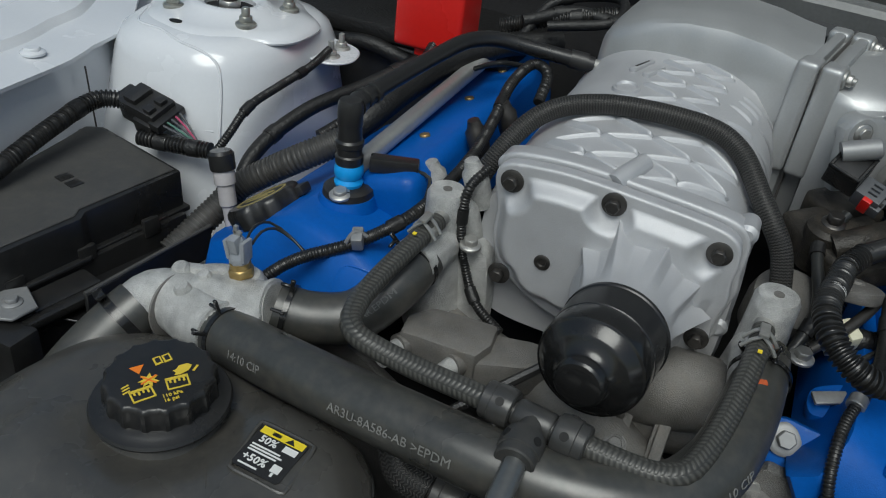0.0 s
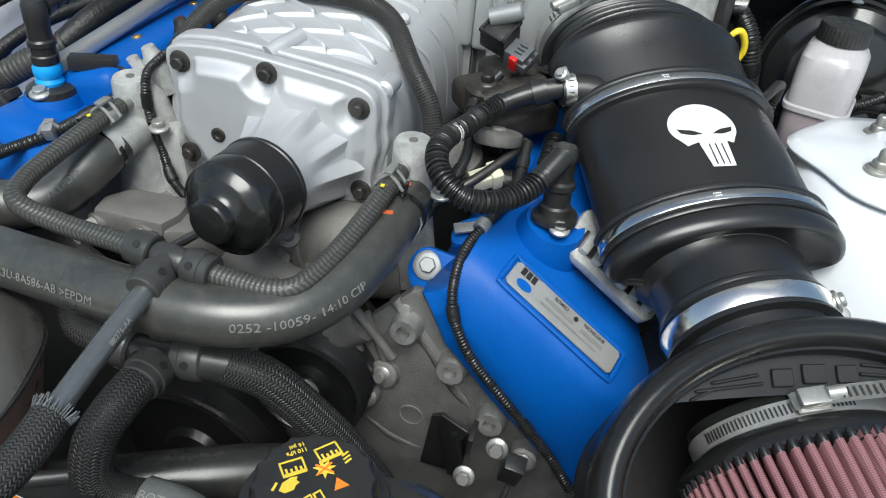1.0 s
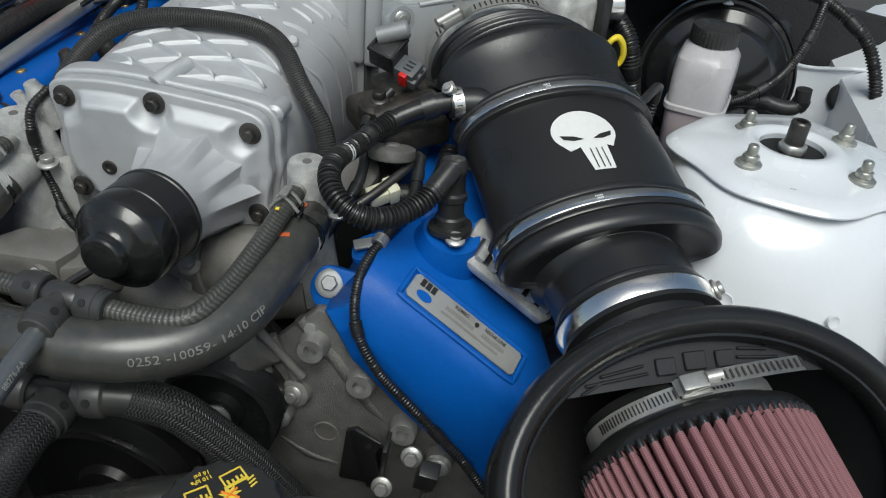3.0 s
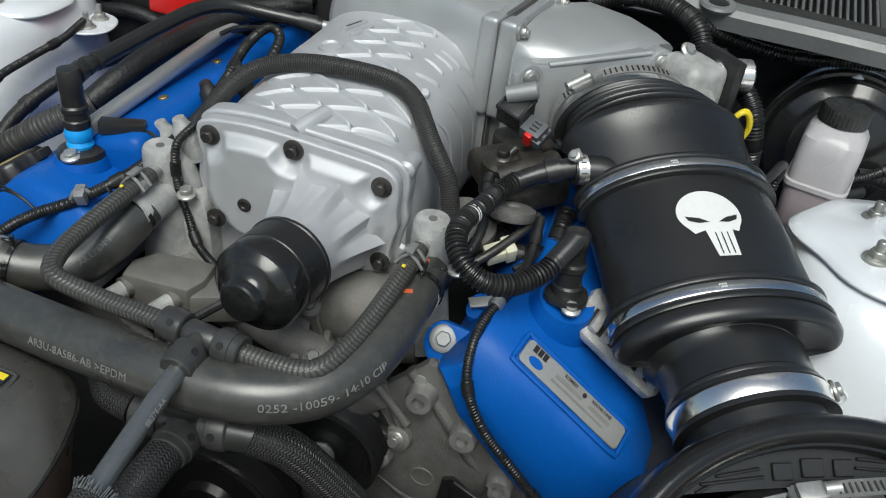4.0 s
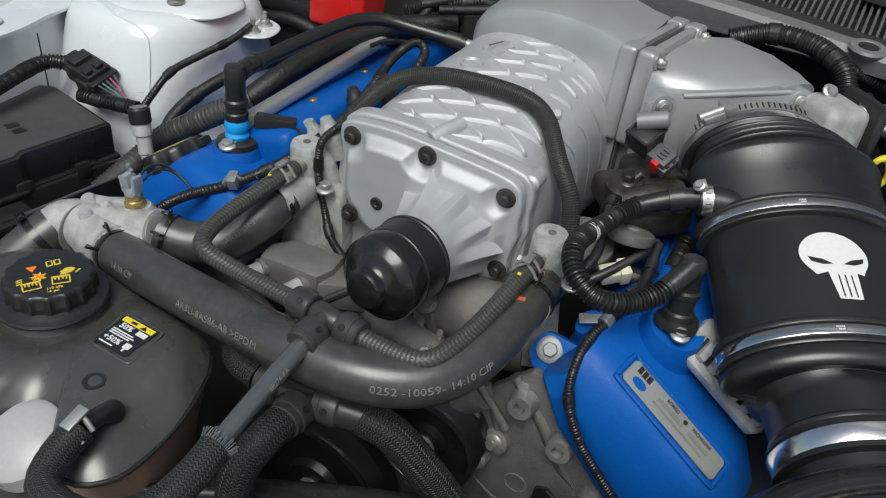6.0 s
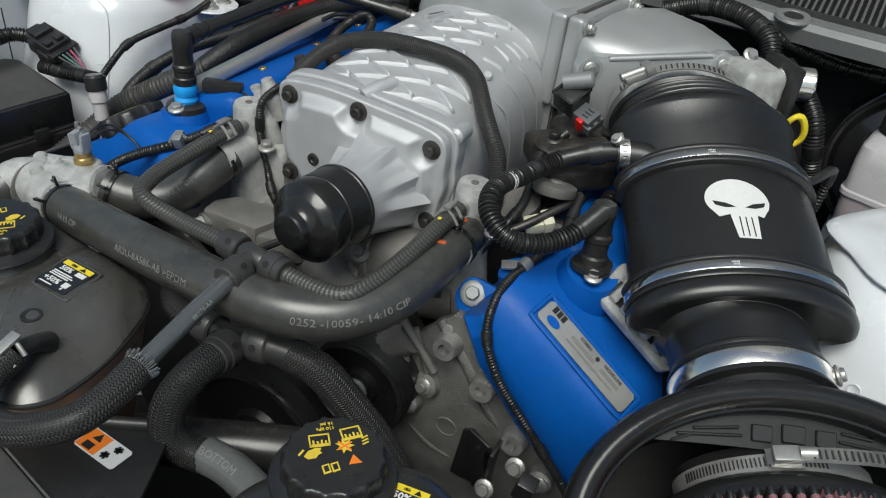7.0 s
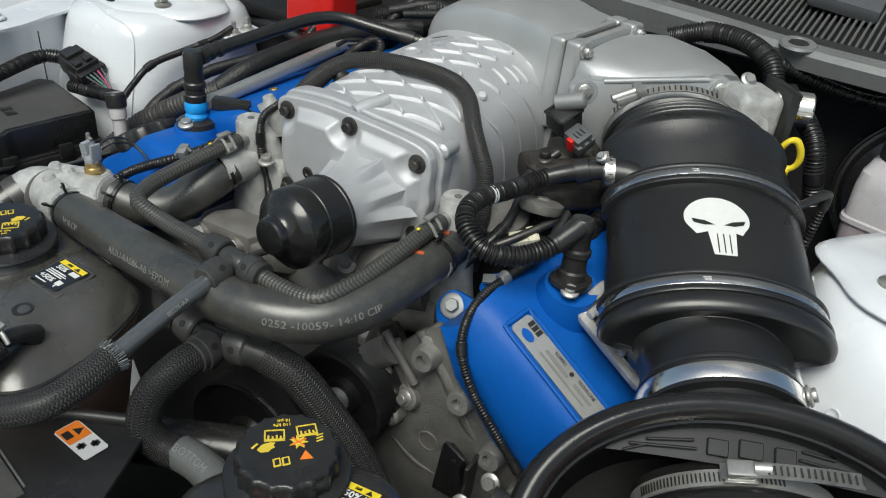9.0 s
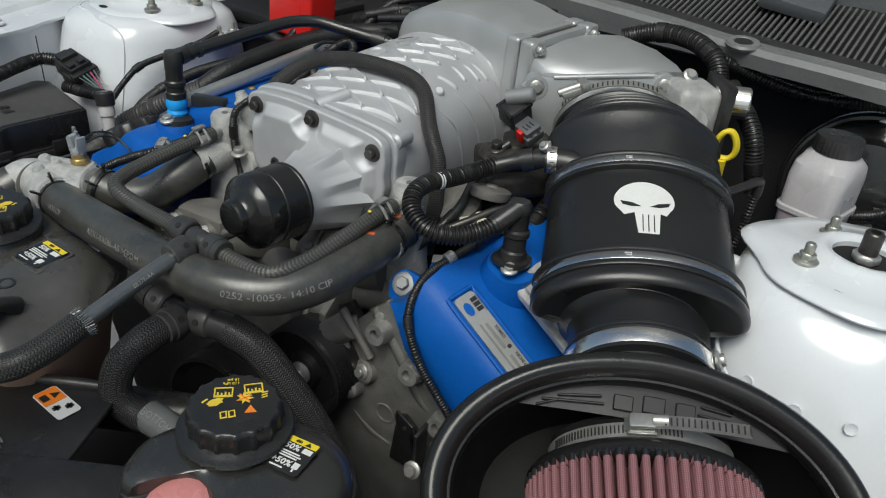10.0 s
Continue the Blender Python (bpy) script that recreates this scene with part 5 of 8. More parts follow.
# ---- front of the engine ----
def timing_cover():
    t = thing("timing_cover", (0.05, -0.02, 0.5), "grimy cast aluminium engine front cover", "engine cover")
    out = [(-0.26, 0.48), (0.22, 0.46), (0.34, 0.60), (0.345, 0.69), (0.27, 0.775), (0.20, 0.83), (0.165, 0.835), (0.125, 0.79), (0.07, 0.755), (-0.10, 0.745), (-0.19, 0.80), (-0.29, 0.76), (-0.33, 0.66)]
    m = frame_of((0, -0.058, 0), (1, 0, 0), (0, 0, 1))
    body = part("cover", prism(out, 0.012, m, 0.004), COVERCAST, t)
    # Engine block in near-black: the shade between the parts, put into colour.
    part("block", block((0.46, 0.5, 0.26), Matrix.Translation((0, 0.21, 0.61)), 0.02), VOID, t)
    for x, y, z, hollow in ((0.209, -0.075, 0.770, 1), (0.250, -0.075, 0.722, 1), (0.132, -0.075, 0.711, 0), (0.165, -0.075, 0.80, 1), (0.285, -0.075, 0.690, 0)):
        b = aim((x, y, z), (0, -1, 0.1))
        boss = part("bolt_boss", lathe([(0.0145, -0.006), (0.0125, 0.008), (0.0115, 0.011), (0.006, 0.011), (0.0055, 0.002), (0, 0.002)] if hollow else [(0.014, -0.006), (0.0125, 0.008), (0.009, 0.011), (0, 0.011)], b, 22), COVERBOSS, body)
        if not hollow:
            part("bolt", hex_bolt(b @ Matrix.Translation((0, 0, 0.011)), 0.0065, 0.006), STEEL, body)
    part("bolt", hex_bolt(aim((0.161, -0.0675, 0.813), (0, -1, 0.3)), 0.0062, 0.006), STEEL, body)
    part("cast_ridge", tube([V(0.150, -0.067, 0.82), V(0.185, -0.066, 0.78), V(0.215, -0.064, 0.735), V(0.262, -0.064, 0.695)], [0.006, 0.008, 0.008, 0.004], 10), COVERCAST, body)
    part("cast_ridge", tube([V(0.12, -0.066, 0.68), V(0.16, -0.066, 0.655), V(0.21, -0.066, 0.65)], [0.004, 0.006, 0.003], 10), COVERCAST, body)
    part("cast_ring", lathe([(0.012, -0.001), (0.012, 0.0015), (0.0105, 0.0015), (0.0105, -0.001), (0.012, -0.001)], aim((0.175, -0.070, 0.692), (0, -1, 0)), 28), DULLCAST, body)
    return t


timing_cover()


def pulleys():
    for x, y, z, r, label in ((0.086, -0.095, 0.725, 0.055, "black ribbed drive belt pulley on the engine front"), (-0.03, -0.11, 0.60, 0.085, "large black crank pulley low on the engine front")):
        p = thing("pulley", (x, y, z), label, "pulley", "belt pulleys")
        m = aim((x, y, z), (0, -1, 0))
        prof = [(0.0, -0.03), (r, -0.03), (r, -0.012)] + [(r - 0.003 * (k % 2), -0.012 + 0.002 * k) for k in range(12)] + [(r, 0.014), (r - 0.004, 0.016), (r - 0.012, 0.006), (r * 0.4, 0.004), (r * 0.35, 0.012), (0, 0.012)]
        part("rim", lathe(prof, m, 56), SATIN, p)
        part("bolt", hex_bolt(m @ Matrix.Translation((0, 0, 0.012)), 0.009, 0.008), STEEL, p)
    b = thing("belt_tensioner", (0.15, -0.08, 0.72), "cast tensioner arm bolted to the engine front", "tensioner")
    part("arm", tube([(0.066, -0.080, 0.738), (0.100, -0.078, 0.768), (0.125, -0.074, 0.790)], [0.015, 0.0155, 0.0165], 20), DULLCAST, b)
    part("back_plate", prism([(0.100, 0.800), (0.118, 0.812), (0.128, 0.800), (0.156, 0.758), (0.158, 0.738), (0.142, 0.728), (0.128, 0.745), (0.108, 0.748)], 0.008, frame_of((0, -0.058, 0), (1, 0, 0), (0, 0, 1)), 0.002), CAVITYBROWN, b)
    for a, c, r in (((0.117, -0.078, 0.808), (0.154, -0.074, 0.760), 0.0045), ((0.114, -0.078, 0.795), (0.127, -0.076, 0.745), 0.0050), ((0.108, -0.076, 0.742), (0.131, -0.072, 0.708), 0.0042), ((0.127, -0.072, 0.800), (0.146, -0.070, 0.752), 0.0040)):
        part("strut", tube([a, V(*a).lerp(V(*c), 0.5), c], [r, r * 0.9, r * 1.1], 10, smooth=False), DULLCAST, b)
    for x, z, r in ((0.117, 0.744, 0.0095), (0.147, 0.738, 0.0135)):
        q = aim((x, -0.074, z), (-0.15, -1, 0.25))
        part("bolt_eye", lathe([(r * 1.1, -0.016), (r, 0.002), (r * 0.8, 0.004), (0, 0.004)], q, 20), DULLCAST, b)
        part("bolt", hex_bolt(q @ Matrix.Translation((0, 0, 0.004)), 0.0062, 0.007), STEEL, b)
    k = thing("support_bracket", (0.21, -0.08, 0.66), "black steel bracket bolted low on the engine front", "bracket")
    part("plate", prism([(0.196, 0.705), (0.206, 0.710), (0.232, 0.690), (0.230, 0.640), (0.190, 0.640)], 0.005, frame_of((0, -0.072, 0), (1, 0, 0), (0, 0, 1)), 0.0012), GLOSS, k)
    part("bolt", hex_bolt(aim((0.213, -0.077, 0.690), (0, -1, 0.1)), 0.0055, 0.004), DARKSTEEL, k)


pulleys()


def water_outlet():
    """The cast crossover with its two upright posts that feed the hoses."""
    w = thing("coolant_crossover", (0, -0.02, 0.75), "rough cast aluminium coolant crossover with two posts", "coolant crossover")
    for s in (-1, 1):
        post = part("post", join(lathe([(0.030, -0.14), (0.0245, -0.10), (0.0195, -0.06), (0.0175, -0.02), (0.0170, -0.004), (0.0150, 0.0), (0, 0.0)], aim((s * 0.135, 0.002, 0.934), (0, -0.05, 1)), 28)), CAST, w)
        part("post_dimple", lathe([(0.004, -0.001), (0.004, 0.0008), (0, 0.0008)], aim((s * 0.135, 0.002, 0.934), (0, -0.05, 1)), 12), DULLCAST, post)
        part("side_web", prism(smooth_outline([(-0.02, -0.12), (0.022, -0.12), (0.022, -0.04), (0.012, -0.018), (-0.012, -0.022)], 0.01), 0.022, frame_of((s * 0.135 + (0.026 if s < 0 else -0.004), 0.022, 0.905), (1, 0, 0), (0, 0, 1)), 0.005), CAST, w)
        part("bolt", hex_bolt(aim((s * 0.135 + 0.030, -0.006, 0.893), (0, -0.1, 1)), 0.0065, 0.008), STEEL, w)
        part("spout", tube([(s * 0.135, -0.004, 0.885), (s * 0.14, -0.045, 0.882)], 0.021, 20), CAST, w)
        part("nipple", tube([(s * 0.132, -0.002, 0.915), (s * 0.132, -0.045, 0.912)], 0.0075, 14), STEEL, w)
    # Lower castings use the darkened aluminium, for the shade under the hoses.
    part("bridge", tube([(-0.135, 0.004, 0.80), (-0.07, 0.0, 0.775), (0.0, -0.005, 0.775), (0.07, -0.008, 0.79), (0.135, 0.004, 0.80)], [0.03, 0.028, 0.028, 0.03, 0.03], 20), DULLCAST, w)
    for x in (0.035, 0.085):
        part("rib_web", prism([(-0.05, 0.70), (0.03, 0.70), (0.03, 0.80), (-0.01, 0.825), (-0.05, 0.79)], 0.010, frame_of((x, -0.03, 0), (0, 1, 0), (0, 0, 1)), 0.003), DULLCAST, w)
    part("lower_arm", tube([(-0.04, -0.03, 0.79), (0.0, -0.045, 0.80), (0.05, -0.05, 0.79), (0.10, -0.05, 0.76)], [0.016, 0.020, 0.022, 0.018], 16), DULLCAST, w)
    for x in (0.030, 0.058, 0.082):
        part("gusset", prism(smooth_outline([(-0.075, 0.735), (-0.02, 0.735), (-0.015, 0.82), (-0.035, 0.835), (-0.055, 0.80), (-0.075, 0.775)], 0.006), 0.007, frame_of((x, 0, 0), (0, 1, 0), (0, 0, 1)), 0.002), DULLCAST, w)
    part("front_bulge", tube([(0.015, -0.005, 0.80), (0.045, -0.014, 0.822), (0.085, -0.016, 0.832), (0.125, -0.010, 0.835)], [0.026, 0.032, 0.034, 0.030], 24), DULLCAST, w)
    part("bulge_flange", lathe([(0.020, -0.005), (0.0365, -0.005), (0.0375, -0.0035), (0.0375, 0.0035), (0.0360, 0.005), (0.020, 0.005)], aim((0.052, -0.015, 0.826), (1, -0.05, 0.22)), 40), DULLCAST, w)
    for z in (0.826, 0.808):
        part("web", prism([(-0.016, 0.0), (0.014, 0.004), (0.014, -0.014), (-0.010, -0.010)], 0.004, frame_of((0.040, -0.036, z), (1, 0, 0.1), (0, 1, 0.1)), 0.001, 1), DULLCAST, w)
    for p in ((0.044, -0.049, 0.842), (0.058, -0.068, 0.800)):
        part("gusset_bolt", join(hex_bolt(aim(p, (0.1, -0.6, 0.8)), 0.0062, 0.007), lathe([(0.011, -0.014), (0.010, 0.0), (0, 0.0)], aim(p, (0.1, -0.6, 0.8)), 18)), COVERBOSS, w)
    # block beside the left post with two stub pipes
    k = thing("water_pump_housing", (-0.1, -0.06, 0.78), "dull grey rectangular pump housing with two stub pipes", "pump housing")
    top = [(-0.128, -0.084), (-0.062, -0.080), (-0.056, -0.060), (-0.060, -0.032), (-0.088, -0.034), (-0.118, -0.038), (-0.132, -0.060)]
    part("housing", prism(top, -0.040, Matrix.Translation((0, 0, 0.844)), 0.005), DULLCAST, k)
    part("side_arm", prism([(-0.062, -0.080), (-0.020, -0.060), (0.0, -0.030), (-0.030, -0.026), (-0.060, -0.034)], -0.03, Matrix.Translation((0, 0, 0.836)), 0.004), DULLCAST, k)
    for p in ((-0.133, -0.104, 0.826), (-0.086, -0.102, 0.826)):
        part("stub_pipe", tube([p, V(*p) + V(0.010, 0.030, 0.002)], 0.0082, 16), CAST, k)
        part("pipe_collar", tube([V(*p) + V(0.006, 0.019, 0.002), V(*p) + V(0.010, 0.028, 0.002)], 0.0105, 18), DULLCAST, k)
    part("strut_bar", tube([(-0.06, -0.135, 0.83), (0.0, -0.075, 0.865), (0.03, -0.05, 0.88)], 0.004, 8), PLASTIC, k)


water_outlet()


def thermostat():
    t = thing("thermostat_housing", (-0.29, -0.12, 0.78), "rough cast thermostat housing with sensor and brass fitting", "thermostat housing")
    part("neck", tube([(-0.250, -0.152, 0.8345), (-0.280, -0.144, 0.832), (-0.306, -0.136, 0.832), (-0.326, -0.143, 0.831), (-0.336, -0.158, 0.824)], [0.0225, 0.0255, 0.0265, 0.0250, 0.0222], 26), CAST, t)
    oh = thing("outlet_hose", (-0.36, -0.19, 0.78), "black rubber hose from the thermostat housing outlet", "hose")
    part("hose", tube([(-0.333, -0.152, 0.827), (-0.340, -0.170, 0.817), (-0.352, -0.198, 0.796), (-0.366, -0.235, 0.762)], 0.0240, 24), HOSE, oh)
    cm = aim((-0.3385, -0.1665, 0.819), (-0.35, -0.85, -0.5))
    part("spring_clamp", join(lathe([(0.0242, -0.004), (0.0254, -0.004), (0.0254, 0.004), (0.0242, 0.004), (0.0242, -0.004)], cm, 36), block((0.004, 0.016, 0.008), cm @ pose(0, 0, 0, 0, 0, 150) @ Matrix.Translation((0.030, 0.0, 0)), 0.001), block((0.004, 0.016, 0.008), cm @ pose(0, 0, 0, 0, 0, 120) @ Matrix.Translation((0.030, 0.0, 0)), 0.001)), GLOSS, oh, "dark spring steel clamp")
    part("branch", tube([(-0.290, -0.130, 0.836), (-0.255, -0.123, 0.842), (-0.222, -0.119, 0.850)], [0.024, 0.022, 0.0208], 24), CAST, t)
    part("saddle", prism(smooth_outline([(-0.320, -0.128), (-0.300, -0.098), (-0.268, -0.086), (-0.246, -0.094), (-0.238, -0.122), (-0.250, -0.146), (-0.290, -0.152)], 0.006), 0.026, Matrix.Translation((0, 0, 0.828)), 0.006, 3), CAST, t)
    part("web", prism([(-0.03, 0.0), (0.03, 0.0), (0.026, 0.014), (-0.018, 0.017)], 0.009, frame_of((-0.300, -0.112, 0.844), (0.94, 0.30, 0.12), (0, 0, 1)), 0.0022), CAST, t)
    part("flange_line", lathe([(0.0292, -0.0010), (0.0296, 0.0), (0.0292, 0.0010)], aim((-0.306, -0.1385, 0.829), (0.96, -0.12, 0.12)), 40), DULLCAST, t)
    part("bolt_ear", prism(smooth_outline([(-0.012, -0.010), (0.012, -0.010), (0.012, 0.008), (0.0, 0.014), (-0.012, 0.008)], 0.004), 0.012, aim((-0.236, -0.138, 0.846), (0.1, -0.3, 1), (0.9, -0.2, 0)), 0.003), CAST, t)
    part("end_bead", lathe([(0.0222, -0.002), (0.0248, -0.001), (0.0248, 0.002), (0.0222, 0.003)], aim((-0.2545, -0.151, 0.834), (0.97, -0.2, 0.1)), 36), CAST, t)
    part("end_bead", lathe([(0.0212, -0.002), (0.0236, -0.001), (0.0236, 0.002), (0.0212, 0.003)], aim((-0.226, -0.1195, 0.849), (0.98, 0.12, 0.2)), 36), CAST, t)
    for p, r in (((-0.292, -0.146, 0.8545), 0.0070), ((-0.312, -0.124, 0.854), 0.0080), ((-0.286, -0.126, 0.8575), 0.0060)):
        part("lug", lathe([(r * 1.25, -0.016), (r, 0.004), (r * 0.7, 0.007), (0, 0.007)], aim(p, (-0.05, -0.25, 1)), 18), CAST, t)
    part("sensor_boss", lathe([(0.0195, -0.012), (0.0175, -0.002), (0.0150, 0.001), (0, 0.001)], aim((-0.261, -0.111, 0.861), (-0.12, -0.05, 1)), 26), CAST, t)
    s = thing("temperature_sensor", (-0.261, -0.111, 0.862), "clear grey sensor plug in a brass fitting on the housing", "sensor")
    m = aim((-0.261, -0.111, 0.862), (-0.12, 0.0, 1))
    part("fitting", join(hex_bolt(m, 0.0112, 0.008, False), lathe([(0.0088, 0.008), (0.0088, 0.013), (0, 0.013)], m, 20)), BRASS, s)
    part("plug_body", join(lathe([(0.0078, 0.012), (0.0088, 0.014), (0.0088, 0.019), (0.0072, 0.021), (0.0066, 0.033), (0.0050, 0.036), (0, 0.036)], m, 8), block((0.0035, 0.012, 0.019), m @ pose(0.0078, 0, 0.025, 0, 6, 0), 0.001), block((0.0035, 0.012, 0.017), m @ pose(-0.0078, 0, 0.025, 0, -6, 0), 0.001), block((0.0075, 0.0095, 0.014), m @ pose(0.001, -0.004, 0.031, 8, 0, 0), 0.0016)), MILKGREY, s)
    part("terminal", join(block((0.0035, 0.0035, 0.013), m @ pose(0.000, 0, 0.040, 0, 8, 0), 0.0008), block((0.0075, 0.0035, 0.0035), m @ pose(0.0015, 0, 0.0405, 0, 25, 0), 0.0008)), STEEL, s)


MILKGREY = material("clear_grey_plastic", (0.33, 0.35, 0.38), 0.3, 0.2, vary=0.15)
thermostat()


# ---- hoses ----
def spring_clamp(at, axis, r, parent, mat=GLOSS):
    m = aim(at, axis, (-0.25, -0.55, 0.85))
    bm = lathe([(r, -0.0022), (r + 0.0012, -0.0022), (r + 0.0012, 0.0022), (r, 0.0022), (r, -0.0022)], m, 36)
    for s in (-1, 1):
        q = m @ pose(0, 0, 0, 0, 0, 24 * s)
        bm = join(bm, block((0.014, 0.0028, 0.0040), q @ Matrix.Translation((r + 0.0065, 0, 0.0005 * s)), 0.0008, 1), block((0.0028, 0.0028, 0.010), q @ Matrix.Translation((r + 0.006, 0, -0.005)), 0.0008, 1))
    part("spring_clamp", bm, mat, parent, "dark spring steel clamp")


MAIN = [(-0.252, -0.152, 0.834), (-0.16, -0.174, 0.849), (-0.07, -0.189, 0.860), (0.0, -0.195, 0.864), (0.06, -0.190, 0.866), (0.102, -0.168, 0.867), (0.125, -0.133, 0.872), (0.135, -0.090, 0.879), (0.140, -0.045, 0.884), (0.140, -0.010, 0.885)]


def main_hose():
    h = thing("radiator_hose", (0, -0.17, 0.81), "thick black rubber radiator hose with white printing", "hose")
    r = 0.0225
    part("hose", tube(MAIN, [r] * 7 + [0.0218, 0.0200, 0.0200], 28), HOSE, h)
    spring_clamp((-0.243, -0.154, 0.8355), (0.9, -0.22, 0.15), r, h)
    spring_clamp((0.140, -0.036, 0.8845), (0, 1, 0.15), 0.0212, h)
    for y, z in ((-0.066, 0.9025), (-0.022, 0.9052)):
        part("orange_mark", block((0.0085, 0.0045, 0.001), aim((0.1385, y, z), (0.0, -0.15, 1), (1, 0.3, 0)), 0), HOSEMARK, h)
    for text, at in (("0252 -10059- 14:10 CIP", 0.372), ("AR3U-8A586-AB >EPDM", 0.186), ("14:10 CIP", 0.055)):
        words(text, 0.0092, None, GREYINK, h, "hose_print", on_hose(MAIN, r, at, 16))


main_hose()


def other_hoses():
    h = thing("bypass_hose", (-0.18, -0.09, 0.82), "black rubber hose from thermostat housing to coolant post", "hose")
    pts = [(-0.222, -0.119, 0.850), (-0.195, -0.109, 0.845), (-0.165, -0.090, 0.848), (-0.145, -0.065, 0.868), (-0.138, -0.03, 0.883)]
    part("hose", tube(pts, 0.0215, 24), HOSE, h)
    spring_clamp((-0.212, -0.116, 0.8485), (0.93, 0.25, -0.15), 0.0215, h)
    words("AR.EPDM", 0.0075, None, GREYINK, h, "hose_print", on_hose(pts, 0.0215, 0.085, 30))
    spring_clamp((-0.140, -0.040, 0.879), (0.1, 1, 0.3), 0.0215, h)

    r = 0.0083
    f = thing("vent_hose", (0, -0.16, 0.86), "woven rubber vent hoses joined by a plastic tee", "hose", "vent hoses")
    part("hose_left", tube([(-0.132, -0.020, 0.914), (-0.135, -0.053, 0.911), (-0.141, -0.105, 0.902), (-0.140, -0.140, 0.897), (-0.128, -0.160, 0.893), (-0.088, -0.162, 0.886), (-0.04, -0.166, 0.887), (-0.012, -0.169, 0.888)], r, 20), ROPE, f)
    part("hose_right", tube([(0.030, -0.174, 0.889), (0.062, -0.1735, 0.886), (0.090, -0.1725, 0.886), (0.105, -0.1665, 0.888), (0.1125, -0.152, 0.8905), (0.119, -0.128, 0.8945), (0.125, -0.095, 0.902), (0.130, -0.055, 0.911), (0.132, -0.020, 0.914)], r, 20), ROPE, f)
    for x in (-0.134, 0.131):
        part("yellow_dot", block((0.003, 0.003, 0.0008), aim((x, -0.060, 0.9222), (0, -0.2, 1)), 0), YELLOW, f)
        part("wire_clamp", join(tube([(x - 0.012, -0.035, 0.913), (x, -0.035, 0.926), (x + 0.012, -0.035, 0.913)], 0.0016, 8), tube([(x - 0.012, -0.045, 0.912), (x, -0.045, 0.925), (x + 0.012, -0.045, 0.912)], 0.0016, 8), block((0.007, 0.016, 0.003), Matrix.Translation((x, -0.040, 0.927)), 0.001)), STEEL, f)
    tee = part("tee", tube([(-0.016, -0.168, 0.888), (0.036, -0.174, 0.889)], 0.008, 16), TEEPLASTIC, f)

    def collar(at, axis, rr=0.0145, w=0.011):
        m = aim(at, axis)
        part("collar", lathe([(0.0080, -w - 0.001), (rr - 0.0022, -w - 0.001), (rr - 0.0010, -w), (rr - 0.0010, -w * 0.45), (rr, -w * 0.40), (rr + 0.0002, w * 0.5), (rr - 0.0006, w - 0.001), (rr - 0.0022, w), (0.007, w)], m, 32), TEEPLASTIC, tee, smooth=30)
        for k in range(4):
            part("collar_hole", lathe([(0.0030, -0.0008), (0.0030, 0.0006), (0, 0.0006)], m @ pose(0, 0, 0, 0, 0, 90 * k + 40) @ Matrix.Translation((rr, 0, 0.002)) @ pose(0, 0, 0, 0, 90, 0), 14), VOID, tee)

    collar((-0.014, -0.1675, 0.888), (1, -0.1, 0), 0.0138, 0.0105)
    collar((0.036, -0.1735, 0.889), (-1, 0.1, 0), 0.0138, 0.0105)
    collar((0.0105, -0.196, 0.8855), (0.0, 1, 0.1), 0.0142, 0.0110)
    part("tee_hub", join(lathe([(0.0095, -0.013), (0.0105, -0.011), (0.0105, 0.011), (0.0095, 0.013)], aim((0.011, -0.1705, 0.8885), (1, -0.12, 0)), 20), lathe([(0.0095, -0.004), (0.0095, 0.016)], aim((0.011, -0.1705, 0.8885), (0, -1, -0.1)), 18)), TEEPLASTIC, tee)
    part("branch", tube([(0.011, -0.170, 0.888), (0.011, -0.2, 0.885)], 0.008, 14), PLASTIC, tee)
    rod = [(0.011, -0.190, 0.886), (0.012, -0.25, 0.876), (0.013, -0.314, 0.862)]
    part("rigid_tube", tube(rod, 0.0080, 20), NYLON, f)
    words("8B276-AA", 0.0055, None, GREYINK, f, "tube_print", on_hose(rod, 0.0082, 0.055, 150, -1))
    sleeve = [(0.013, -0.306, 0.864), (0.013, -0.335, 0.857), (0.006, -0.364, 0.850), (-0.020, -0.384, 0.842), (-0.052, -0.388, 0.834), (-0.080, -0.380, 0.832), (-0.089, -0.360, 0.838), (-0.089, -0.338, 0.846)]
    part("braided_sleeve", tube(sleeve, 0.0125, 22), BRAID, f, "black braided protective sleeve")
    rnd = random.Random(5)
    frays = []
    for k in range(46):
        a = 2 * math.pi * k / 46
        q = aim((0.013, -0.307, 0.864), (0, 1, 0.22))
        r0 = 0.0122
        p0 = q @ V(math.cos(a) * r0, math.sin(a) * r0, -0.003)
        p1 = q @ V(math.cos(a + rnd.uniform(-0.2, 0.2)) * (r0 + rnd.uniform(0, 0.003)), math.sin(a) * (r0 + rnd.uniform(0, 0.003)), rnd.uniform(0.002, 0.006))
        frays.append(tube([p0, p1], 0.0005, 4, smooth=False))
    part("frayed_end", join(*frays), GREYTUBE, f)

    g = thing("coolant_hose", (0, -0.2, 0.78), "braided coolant hoses joined by a black plastic tee", "hose", "coolant hoses")
    part("tee_pipe", tube([(-0.045, -0.185, 0.805), (0.0, -0.190, 0.806), (0.040, -0.182, 0.810)], 0.0115, 18), PLASTIC, g)
    part("tee_branch", tube([(0.006, -0.186, 0.806), (0.004, -0.215, 0.806)], 0.0115, 18), PLASTIC, g)
